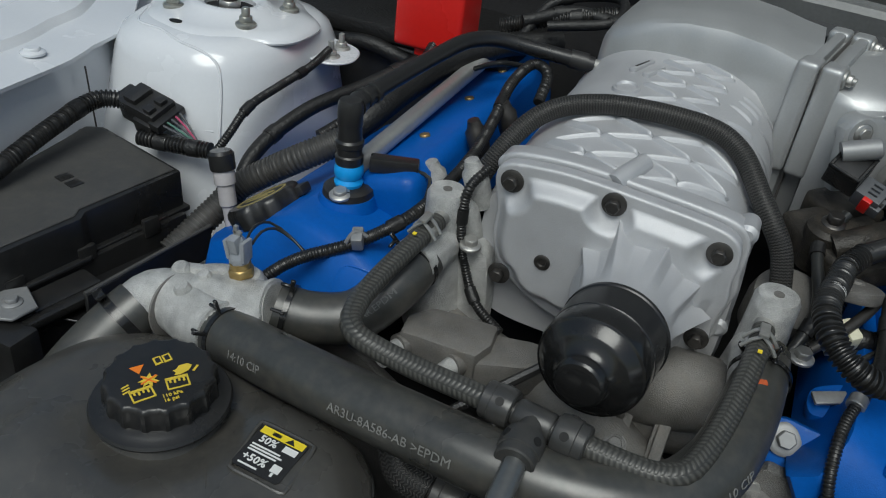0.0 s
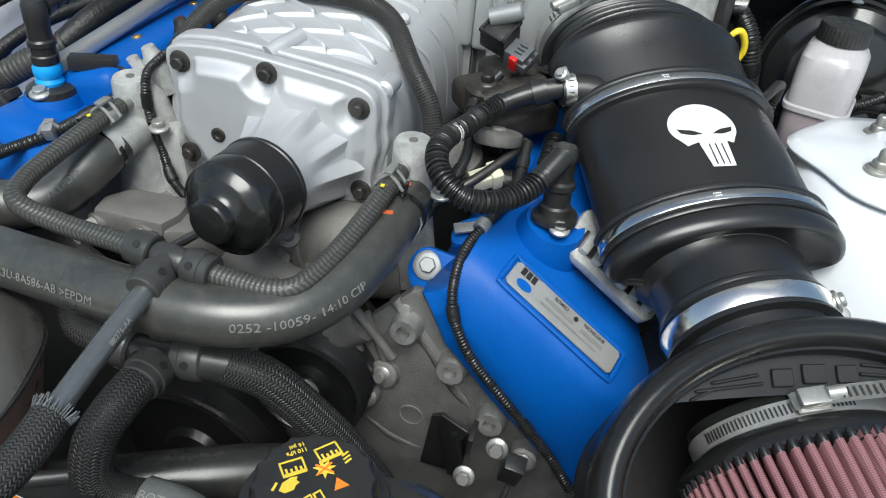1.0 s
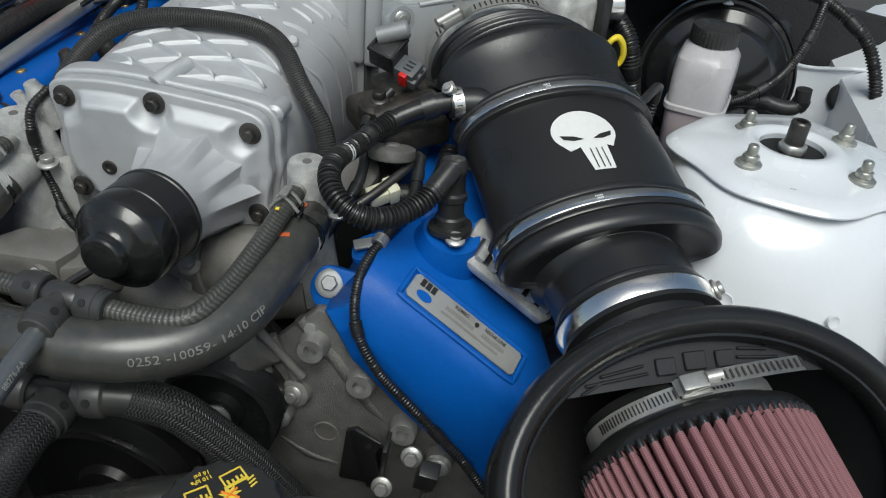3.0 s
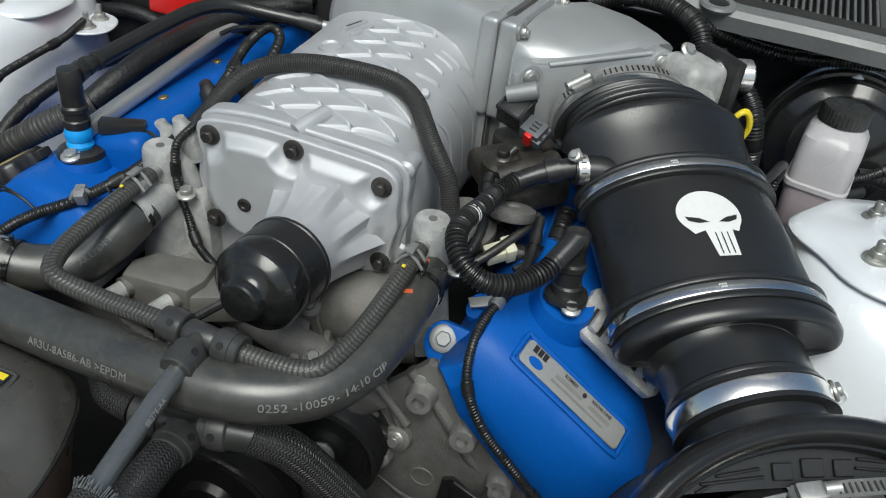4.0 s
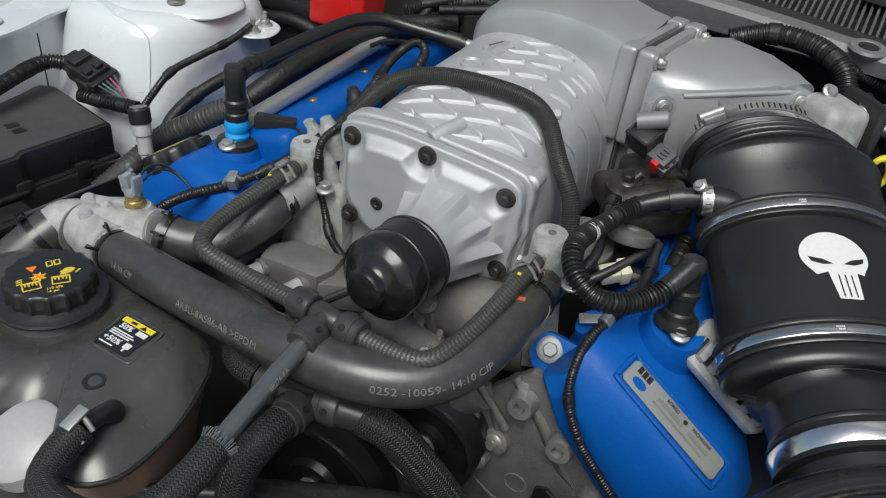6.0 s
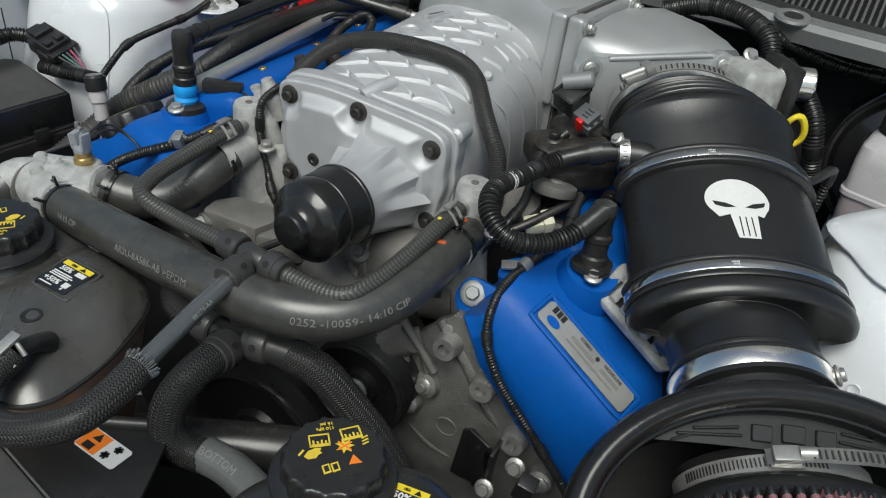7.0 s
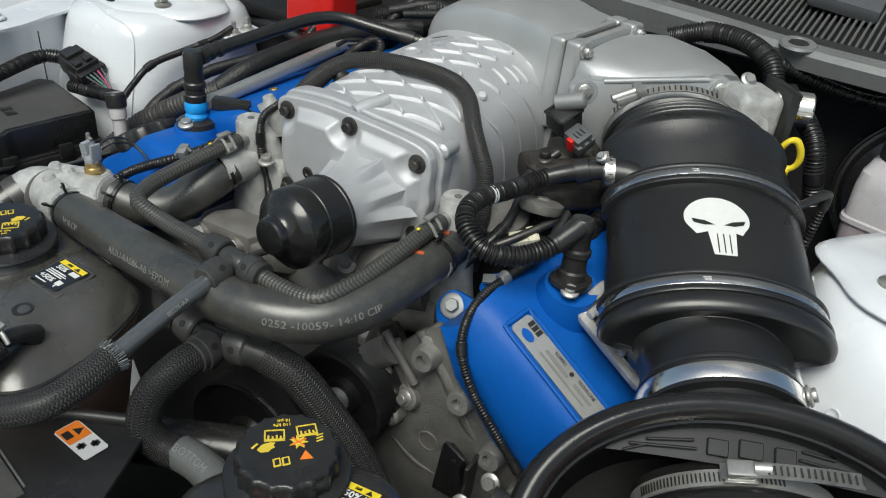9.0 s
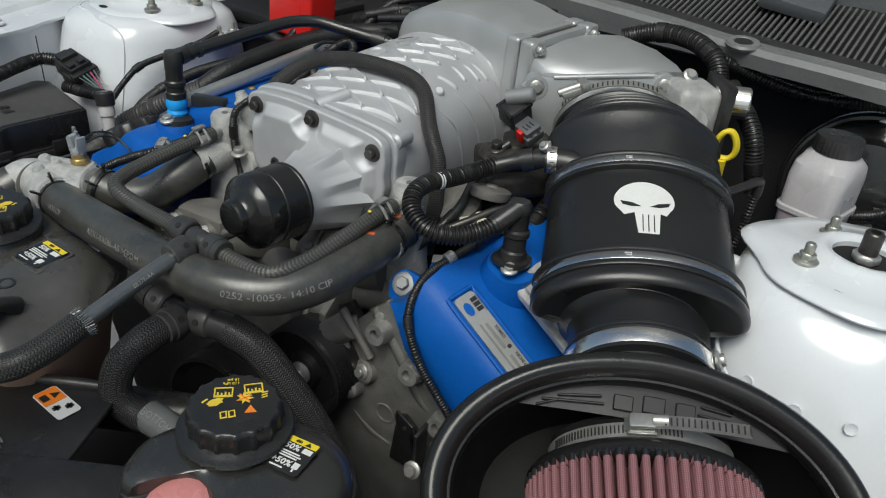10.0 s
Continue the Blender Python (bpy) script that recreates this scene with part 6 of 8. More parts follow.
    for at, ax in (((-0.030, -0.187, 0.805), (1, -0.05, 0)), ((0.028, -0.184, 0.809), (1, 0.15, 0.05)), ((0.005, -0.208, 0.806), (0, 1, 0))):
        m = aim(at, ax)
        c = part("collar", lathe([(0.0105, -0.013), (0.0150, -0.013), (0.0162, -0.012), (0.0162, -0.006), (0.0178, -0.005), (0.0182, 0.006), (0.0172, 0.010), (0.0150, 0.012), (0.01, 0.012)], m, 32), TEEPLASTIC, g, smooth=30)
        for k in range(4):
            part("collar_hole", lathe([(0.0034, -0.0010), (0.0034, 0.0006), (0, 0.0006)], m @ pose(0, 0, 0, 0, 0, 90 * k + 50) @ Matrix.Translation((0.0182, 0, 0.001)) @ pose(0, 0, 0, 0, 90, 0), 12), VOID, c)
    part("hose_stub", tube([(0.030, -0.184, 0.809), (0.062, -0.178, 0.808)], 0.0155, 20), RUBBER, g)
    part("hose_right", tube([(0.055, -0.180, 0.809), (0.085, -0.172, 0.796), (0.115, -0.165, 0.765), (0.150, -0.160, 0.725), (0.190, -0.165, 0.680), (0.230, -0.185, 0.63)], 0.0165, 22), BRAID, g)
    part("hose_down", tube([(0.004, -0.215, 0.806), (0.000, -0.240, 0.800), (-0.006, -0.262, 0.782), (-0.004, -0.272, 0.755), (0.012, -0.268, 0.738), (0.034, -0.262, 0.735)], 0.0155, 22), BRAID, g)
    low = [(0.028, -0.262, 0.736), (0.060, -0.262, 0.734), (0.12, -0.275, 0.73)]
    part("lower_pipe", tube(low, 0.0165, 20), GREYTUBE, g)
    words("BOTTOM", 0.010, None, GREYINK, g, "hose_print", on_hose(low, 0.0165, 0.022, 60))
    part("hose_left", tube([(-0.045, -0.186, 0.805), (-0.070, -0.182, 0.808), (-0.085, -0.165, 0.822), (-0.085, -0.145, 0.815), (-0.08, -0.12, 0.77)], 0.015, 20), BRAID, g)
    part("cross_pipe", tube([(-0.06, -0.26, 0.70), (0.05, -0.20, 0.70), (0.12, -0.16, 0.69)], 0.024, 20), RUBBER, g)


other_hoses()


def breather_hoses():
    b = thing("bypass_air_hose", (0, 0.07, 0.9), "flat braided hose looped over the supercharger case", "hose")
    part("hose", tube([(-0.128, 0.030, 0.86), (-0.126, 0.040, 0.915), (-0.113, 0.054, 0.953), (-0.097, 0.078, 0.979), (-0.075, 0.094, 0.994), (-0.042, 0.102, 1.003), (-0.01, 0.106, 1.006), (0.02, 0.109, 1.006), (0.045, 0.111, 1.004), (0.064, 0.110, 0.9990), (0.080, 0.102, 0.991), (0.091, 0.091, 0.982), (0.104, 0.078, 0.969), (0.119, 0.067, 0.954), (0.132, 0.060, 0.935), (0.141, 0.048, 0.900), (0.144, 0.038, 0.86), (0.144, 0.032, 0.84)], 0.0088, 24), FLATBRAID, b)
    for at, ax in (((-0.128, 0.033, 0.872), (0, 0.15, 1)), ((0.1435, 0.041, 0.872), (0.05, -0.25, 1))):
        part("end_band", lathe([(0.0104, -0.005), (0.0118, -0.004), (0.0118, 0.004), (0.0104, 0.005)], aim(at, ax), 24), DARKSTEEL, b)
    h = thing("breather_hose", (0.2, 0.0, 0.9), "black corrugated breather hose looped to the coil cover", "hose")
    part("connector", tube([(0.246, 0.107, 0.965), (0.222, 0.100, 0.958), (0.203, 0.092, 0.951), (0.186, 0.080, 0.944)], [0.0105, 0.0098, 0.0088, 0.0088], 18), PLASTIC, h)
    part("collar", tube([(0.226, 0.1015, 0.9595), (0.214, 0.097, 0.955)], 0.0122, 20), PLASTIC, h)
    part("corrugated_hose", tube([(0.190, 0.084, 0.946), (0.178, 0.060, 0.942), (0.172, 0.028, 0.944), (0.165, -0.010, 0.948), (0.166, -0.036, 0.946), (0.178, -0.055, 0.938), (0.200, -0.060, 0.928), (0.222, -0.046, 0.924), (0.240, -0.026, 0.928), (0.250, -0.010, 0.936)], 0.0084, 20, ridge=(0.0038, 0.0024)), CONDUIT, h)
    part("white_band", tube([(0.1683, 0.008, 0.9461), (0.1672, 0.002, 0.9467)], 0.0091, 20, smooth=False), WHITEINK, h)
    for k in range(3):
        part("printed_bar", block((0.0022, 0.0015, 0.0006), Matrix.Translation((0.1645 + 0.0032 * k, 0.005, 0.9556)), 0), BLACKINK, h)
    part("elbow", tube([(0.246, -0.016, 0.932), (0.255, 0.000, 0.942), (0.259, 0.008, 0.947)], [0.0095, 0.010, 0.010], 18), PLASTIC, h)
    m = aim((0.262, 0.006, 0.892), (-0.05, 0.10, 1))
    part("base_flange", prism(smooth_outline([(-0.017, -0.014), (0.002, -0.024), (0.014, -0.022), (0.020, -0.008), (0.016, 0.012), (0.0, 0.018), (-0.016, 0.010)], 0.004), 0.006, m @ Matrix.Translation((0, 0, -0.003)), 0.0015), PLASTIC, h)
    part("fitting", lathe([(0.0145, 0.0), (0.0135, 0.009), (0.0115, 0.011), (0.0115, 0.024), (0.0135, 0.026), (0.0135, 0.031), (0.0112, 0.033), (0.0108, 0.048), (0.0118, 0.050), (0.0118, 0.059), (0.0095, 0.062), (0, 0.062)], m, 28), PLASTIC, h)
    part("fitting_bolt", hex_bolt(aim((0.270, -0.014, 0.892), (0.05, -0.2, 1)), 0.006, 0.005), STEEL, h)
    p = thing("crankcase_hose", (-0.2, 0.12, 0.9), "black nylon hose with blue lock ring on the valve cover", "hose")
    m = aim((-0.238, 0.018, 0.896), (-0.03, 0.0, 1))
    part("flange", lathe([(0.024, -0.006), (0.023, 0.0), (0.018, 0.003), (0, 0.003)], m, 28), PLASTIC, p)
    part("lock_ring", lathe([(0.0125, 0.002), (0.0135, 0.006), (0.0115, 0.010), (0.0135, 0.014), (0.0135, 0.020), (0.012, 0.024), (0, 0.024)], m, 26), CYAN, p, "bright blue lock ring")
    part("connector", lathe([(0.0115, 0.022), (0.0128, 0.026), (0.0128, 0.032), (0.0115, 0.0335), (0.0115, 0.040), (0.0130, 0.0415), (0.0130, 0.046), (0.0112, 0.048), (0.0105, 0.060), (0.0112, 0.062), (0.0112, 0.080), (0.0098, 0.084), (0, 0.085)], m, 26), PLASTIC, p)
    part("elbow_collar", tube([(-0.2405, 0.026, 0.970), (-0.244, 0.040, 0.970)], 0.0102, 18), PLASTIC, p)
    part("flange_bolt", hex_bolt(aim((-0.236, 0.000, 0.896), (0, -0.2, 1)), 0.007, 0.006), STEEL, p)
    part("hose", tube([(-0.240, 0.018, 0.970), (-0.241, 0.050, 0.973), (-0.232, 0.105, 0.981), (-0.221, 0.160, 0.989), (-0.210, 0.200, 0.994), (-0.190, 0.228, 0.994), (-0.155, 0.246, 0.988), (-0.092, 0.267, 0.980)], 0.0082, 18), SATIN, p)
    part("end_nipple", tube([(-0.098, 0.265, 0.981), (-0.078, 0.274, 0.978)], 0.0062, 14), STEEL, p)
    part("end_collar", tube([(-0.116, 0.260, 0.983), (-0.098, 0.265, 0.981)], 0.0098, 16), PLASTIC, p)
    for at in ((-0.2415, 0.046, 0.9725), (-0.2395, 0.058, 0.9742)):
        part("hose_bead", lathe([(0.0082, -0.003), (0.0098, -0.002), (0.0098, 0.002), (0.0082, 0.003)], aim(at, (0.15, 1, 0.13)), 18), PLASTIC, p)
    c = thing("large_conduit", (-0.33, 0.05, 0.82), "thick black corrugated conduit along the valve cover", "conduit")
    part("conduit", tube([(-0.410, -0.030, 0.785), (-0.394, 0.018, 0.815), (-0.380, 0.044, 0.838), (-0.353, 0.062, 0.858), (-0.318, 0.078, 0.881), (-0.288, 0.105, 0.898)], 0.0140, 18, ridge=(0.0046, 0.0013)), GREYCONDUIT, c)
    part("taped_run", tube([(-0.292, 0.107, 0.898), (-0.276, 0.135, 0.918), (-0.266, 0.19, 0.932), (-0.250, 0.26, 0.944), (-0.215, 0.33, 0.955), (-0.16, 0.38, 0.96)], 0.0140, 18), TAPE, c)
    k = thing("fuel_rail", (-0.25, 0.2, 0.88), "grey metal fuel rail along the blue valve cover", "fuel rail")
    part("rail", block((0.017, 0.42, 0.016), aim((-0.230, 0.232, 0.934), (-0.2, -0.10, 1), (1, -0.06, 0.2)), 0.006, 3), PLATE, k)


breather_hoses()


def oil_cap():
    c = thing("oil_filler_cap", (-0.31, 0.01, 0.85), "black oil filler cap with faded yellow oil symbol", "cap")
    m = aim((-0.318, 0.007, 0.849), (-0.56, 0.02, 0.83))
    part("neck", lathe([(0.034, -0.085), (0.0305, -0.008), (0.028, -0.006), (0, -0.006)], m, 32), BLUE, c)
    n = 84
    rings = []
    for h, r, k in ((-0.008, 0.033, 0), (-0.006, 0.0360, 1), (0.009, 0.0365, 1), (0.0125, 0.0352, 1), (0.0145, 0.0335, 0.4), (0.0145, 0.010, 0)):
        rings.append([m @ V(math.cos(2 * math.pi * j / n) * q, math.sin(2 * math.pi * j / n) * q, h) for j in range(n) for q in (r + 0.0016 * k * max(-1, min(1, 2.5 * math.sin(2 * math.pi * j / 12))),)])
    cap = part("cap", skin(rings), PLASTIC, c)
    part("tab", block((0.018, 0.016, 0.010), m @ Matrix.Translation((0.036, 0.012, 0.006)), 0.003), PLASTIC, c)
    part("printed_ring", lathe([(0.026, 0.0145), (0.026, 0.0152), (0.023, 0.0152), (0.023, 0.0145), (0.026, 0.0145)], m, 36), FADED, cap)
    part("printed_symbol", join(*[block((w, 0.003, 0.0006), m @ Matrix.Translation((x, y, 0.0150)), 0) for x, y, w in ((0, 0.006, 0.024), (-0.002, 0.0, 0.02), (0.0, -0.007, 0.028), (0.012, 0.002, 0.006))]), FADED, cap)


oil_cap()


# ---- reservoirs ----
def ribbed_cap(at, axis, r, parent, seg=16):
    m = aim(at, axis)
    n = seg * 6
    rings = []
    for h, k in ((-0.001, 1.0), (0.002, 1.02), (0.0135, 1.0), (0.0155, 0.985), (0.0170, 0.960), (0.0178, 0.935), (0.0180, 0.90)):
        rings.append([m @ V(math.cos(2 * math.pi * j / n) * r * k * (1 + 0.05 * (j % 6 in (0, 1))), math.sin(2 * math.pi * j / n) * r * k * (1 + 0.05 * (j % 6 in (0, 1))), h) for j in range(n)])
    return part("cap", skin(rings), PLASTIC, parent, "ribbed black pressure cap"), m


def warning_print(m, cap, turn):
    """Yellow pictograms on a cap, as plain shapes."""
    q = m @ pose(0, 0, 0.0183, 0, 0, turn)

    def bar(x, y, w, h, mat=INK, a=0.0, up=0.0):
        part("printed_bar", block((w, h, 0.0004), q @ pose(x, y, up, 0, 0, a), 0), mat, cap)

    def shape(name, pts, x, y, mat, a=0.0, up=0.0):
        part(name, prism(pts, 0.0004, q @ pose(x, y, up - 0.0002, 0, 0, a), 0), mat, cap)

    # two tanks with comb-like levels
    for x, y, a in ((-0.0118, 0.0112, 12.0), (0.0105, 0.0195, 20.0)):
        c = q @ pose(x, y, 0, 0, 0, a)
        for dx, dy, w, h in ((0, 0.0052, 0.0150, 0.0012), (0, -0.0046, 0.0150, 0.0024), (-0.0070, 0, 0.0012, 0.0104), (0.0070, 0, 0.0012, 0.0104), (-0.0044, -0.0020, 0.0014, 0.0044), (-0.0014, -0.0026, 0.0014, 0.0036), (0.0016, -0.0020, 0.0014, 0.0044), (0.0045, -0.0026, 0.0014, 0.0036)):
            part("printed_bar", block((w, h, 0.0004), c @ Matrix.Translation((dx, dy, 0)), 0), INK, cap)
    for k in range(3):
        bar(0.0205 + 0.0006 * k, 0.0165 - 0.0028 * k, 0.0052, 0.0012, INK, 35)
    star = [((0.0072 if k % 2 == 0 else 0.0034) * math.cos(math.pi * k / 7), (0.0072 if k % 2 == 0 else 0.0034) * math.sin(math.pi * k / 7)) for k in range(14)]
    shape("printed_burst", star, 0.0068, 0.0068, INK, 10, 0.0003)
    part("printed_cross", join(*[block((0.0125, 0.0013, 0.0004), q @ pose(0.0068, 0.0068, 0.0006, 0, 0, a), 0) for a in (40, -35)]), ORANGE, cap)
    shape("printed_glove", [(-0.0070, -0.0010), (-0.0030, 0.0030), (0.0030, 0.0042), (0.0068, 0.0030), (0.0050, 0.0008), (0.0062, -0.0014), (0.0034, -0.0022), (0.0010, -0.0046), (-0.0046, -0.0042)], -0.0150, -0.0010, INK, 20)
    bar(-0.0235, -0.0010, 0.0016, 0.0060, INK, -30)
    # open book
    for dx in (-0.0032, 0.0032):
        shape("printed_page", [(dx - 0.0028, -0.0042), (dx + 0.0028, -0.0036), (dx + 0.0028, 0.0042), (dx - 0.0028, 0.0036)], -0.0015, -0.0132, INK, 20)
        shape("printed_hole", [(dx - 0.0016, -0.0026), (dx + 0.0016, -0.0022), (dx + 0.0016, 0.0026), (dx - 0.0016, 0.0022)], -0.0015, -0.0132, PLASTIC, 20, 0.0004)
    shape("printed_triangle", [(-0.0048, -0.0034), (0.0048, -0.0034), (0.0, 0.0050)], 0.0145, -0.0050, ORANGE, 15)
    for text, x, y in (("110 kPa", -0.0085, 0.0225), ("16 psi", -0.0080, 0.0270)):
        words(text, 0.0042, q @ pose(x, y, 0.0002, 0, 0, 195), INK, cap, "cap_text", bold=0.00008)


def coolant_label(corner, right, down, parent):
    """A black label with a yellow head and white lines."""
    r, d = Vector(right), Vector(down)
    L, W = d.length, r.length
    m = frame_of(V(*corner), r, -d)
    lab = part("label", prism([(0.002, -L), (W - 0.002, -L), (W, -L + 0.002), (W, -0.002), (W - 0.002, 0), (0.002, 0), (0, -0.002), (0, -L + 0.002)], 0.0008, m, 0), LABELBLACK, parent, "black label with yellow head and white text")
    q = m @ Matrix.Translation((0, 0, 0.0009))

    def bar(x, y, w, h, mat):
        part("printed_bar", prism([(x * W, -y * L), (x * W, -(y + h) * L), ((x + w) * W, -(y + h) * L), ((x + w) * W, -y * L)], 0.0003, q, 0), mat, lab)

    bar(0.04, 0.03, 0.92, 0.16, YELLOW)
    part("printed_triangle", prism([(0.58 * W, -0.17 * L), (0.78 * W, -0.17 * L), (0.68 * W, -0.05 * L)], 0.0005, q, 0), BLACKINK, lab)
    bar(0.28, 0.07, 0.18, 0.08, BLACKINK)
    words("50%", 0.22 * L, q @ Matrix.Translation((0.32 * W, -0.31 * L, 0.0002)), WHITEINK, lab, "label_text", bold=0.0002)
    bar(0.64, 0.23, 0.28, 0.14, WHITEINK)
    for k in range(3):
        bar(0.08, 0.45 + 0.065 * k, 0.60 + 0.08 * (k == 1), 0.035, WHITEINK)
    words("+50%", 0.22 * L, q @ Matrix.Translation((0.34 * W, -0.76 * L, 0.0002)), WHITEINK, lab, "label_text", bold=0.0002)
    bar(0.70, 0.66, 0.18, 0.17, WHITEINK)
    bar(0.76, 0.84, 0.05, 0.08, WHITEINK)
    bar(0.10, 0.90, 0.40, 0.035, WHITEINK)


def reservoir_one():
    t = thing("coolant_reservoir", (-0.19, -0.25, 0.7), "black topped coolant reservoir with ribbed cap and label", "coolant reservoir", "coolant reservoirs")
    full = [(-0.352, -0.212), (-0.332, -0.178), (-0.292, -0.160), (-0.250, -0.165), (-0.205, -0.172), (-0.150, -0.180), (-0.108, -0.187), (-0.084, -0.206), (-0.068, -0.240), (-0.058, -0.275), (-0.054, -0.312), (-0.066, -0.336), (-0.09, -0.348), (-0.14, -0.352), (-0.190, -0.352), (-0.26, -0.350), (-0.33, -0.335), (-0.362, -0.29)]
    out = full[:11] + [(-0.060, -0.345)] + [(-0.086, -0.362), (-0.108, -0.356), (-0.122, -0.336), (-0.140, -0.322), (-0.166, -0.326), (-0.182, -0.345), (-0.196, -0.360)] + full[15:]
    fine = smooth_outline(out, 0.008)
    cx, cy = -0.19, -0.245

    def hump(x, y, at, wide):
        return math.exp(-((x - at[0]) ** 2 + (y - at[1]) ** 2) / wide ** 2)

    rings = []
    for k in (1.0, 1.0, 0.985, 0.955, 0.92, 0.88, 0.83, 0.77, 0.70, 0.62, 0.53, 0.44, 0.35, 0.26, 0.17, 0.08):
        ring = []
        low = not rings
        for x, y in fine:
            px, py = cx + (x - cx) * k, cy + (y - cy) * k
            z = 0.812 if low else 0.843 - 0.027 * k ** 5 - 0.0055 * max(0, (py + 0.25) / -0.1)
            if not low:
                z -= (1 - k ** 8) * (0.009 * hump(px, py, (-0.072, -0.285), 0.030) + 0.008 * hump(px, py, (-0.145, -0.335), 0.030) + 0.006 * hump(px, py, (-0.175, -0.295), 0.030) + 0.004 * hump(px, py, (-0.185, -0.19), 0.020) + 0.005 * hump(px, py, (-0.30, -0.19), 0.03)) - 0.003 * hump(px, py, (-0.124, -0.294), 0.008)
            if not low:
                seat = math.hypot(px + 0.235, py + 0.238)
                z -= 0.0125 * max(0.0, min(1.0, (0.078 - seat) / 0.030)) * (1 - k ** 6)
                z -= 0.006 * (1 - k ** 8) * math.exp(-((px + 0.30 - 0.25 * (py + 0.2)) / 0.014) ** 2) * (py > -0.32)
                z += 0.004 * (1 - k ** 8) * hump(px, py, (-0.10, -0.235), 0.030)
            ring.append(V(px, py, z))
        rings.append(ring)
    part("top_shell", skin(rings), TANKTOP, t)
    part("lip", tube([V(x, y, 0.812) for x, y in fine[::3]], 0.0022, 8, 0.008, closed=True), PLASTIC, t)
    low = smooth_outline(full, 0.012)
    rings = [[V(cx + (x - cx) * k, cy + (y - cy) * k, z) for x, y in low] for z, k in ((0.62, 0.66), (0.66, 0.76), (0.74, 0.87), (0.785, 0.945), (0.806, 0.985), (0.811, 0.96), (0.812, 0.6))]
    part("tank", skin(rings), [TANKTAN], t, "translucent tan lower tank")
    part("tank_shoulder", lathe([(0.036, -0.02), (0.034, -0.004), (0.026, 0.003), (0, 0.005)], aim((-0.148, -0.350, 0.810), (-0.1, -0.5, 1)), 32), MILK, t, "white tank shoulder in the shell's notch")
    m = aim((-0.235, -0.238, 0.838), (0, -0.03, 1))
    part("neck", lathe([(0.049, -0.014), (0.044, -0.006), (0.042, 0.001), (0, 0.001)], m, 48), TANKTOP, t)
    part("cap_flange", lathe([(0.042, 0.0), (0.0478, 0.0005), (0.0485, 0.0025), (0.0472, 0.0045), (0.041, 0.0060), (0.038, 0.008), (0, 0.008)], m, 56), PLASTIC, t)
    cap, cm = ribbed_cap((-0.235, -0.237, 0.846), (0, -0.03, 1), 0.0365, t)
    warning_print(cm, cap, 220)
    coolant_label((-0.1575, -0.2262, 0.8455), (0.0365, -0.0006, -0.001), (0.0025, -0.0365, -0.0022), t)
    part("label_frame", tube([(-0.158, -0.2235, 0.8440), (-0.140, -0.2235, 0.8435), (-0.1215, -0.2240, 0.8430), (-0.1180, -0.2275, 0.8430), (-0.1165, -0.245, 0.8418), (-0.1155, -0.2625, 0.8406), (-0.1185, -0.2660, 0.8404), (-0.136, -0.2658, 0.841), (-0.1545, -0.2655, 0.8418), (-0.1580, -0.2620, 0.8420), (-0.1595, -0.245, 0.843), (-0.1610, -0.2270, 0.8440)], 0.0018, 8, 0.004, closed=True), TANKTOP, t)
    part("dimple", lathe([(0.009, 0.0), (0.009, 0.0012), (0.006, 0.0012), (0.004, 0.0), (0, 0.0)], aim((-0.124, -0.294, 0.8385), (0, -0.05, 1)), 24), PLASTIC, t)
    part("outlet", tube([(-0.089, -0.336, 0.846), (-0.090, -0.318, 0.842), (-0.093, -0.305, 0.832)], [0.0075, 0.0075, 0.010], 14), PLASTIC, t)
    part("spring_clip", join(tube([(-0.100, -0.336, 0.848), (-0.089, -0.336, 0.859), (-0.078, -0.336, 0.848)], 0.0022, 8), tube([(-0.100, -0.346, 0.844), (-0.089, -0.346, 0.856), (-0.078, -0.346, 0.844)], 0.0022, 8), block((0.010, 0.02, 0.003), aim((-0.089, -0.341, 0.859), (0, -0.3, 1)), 0.001)), STEEL, t)


reservoir_one()


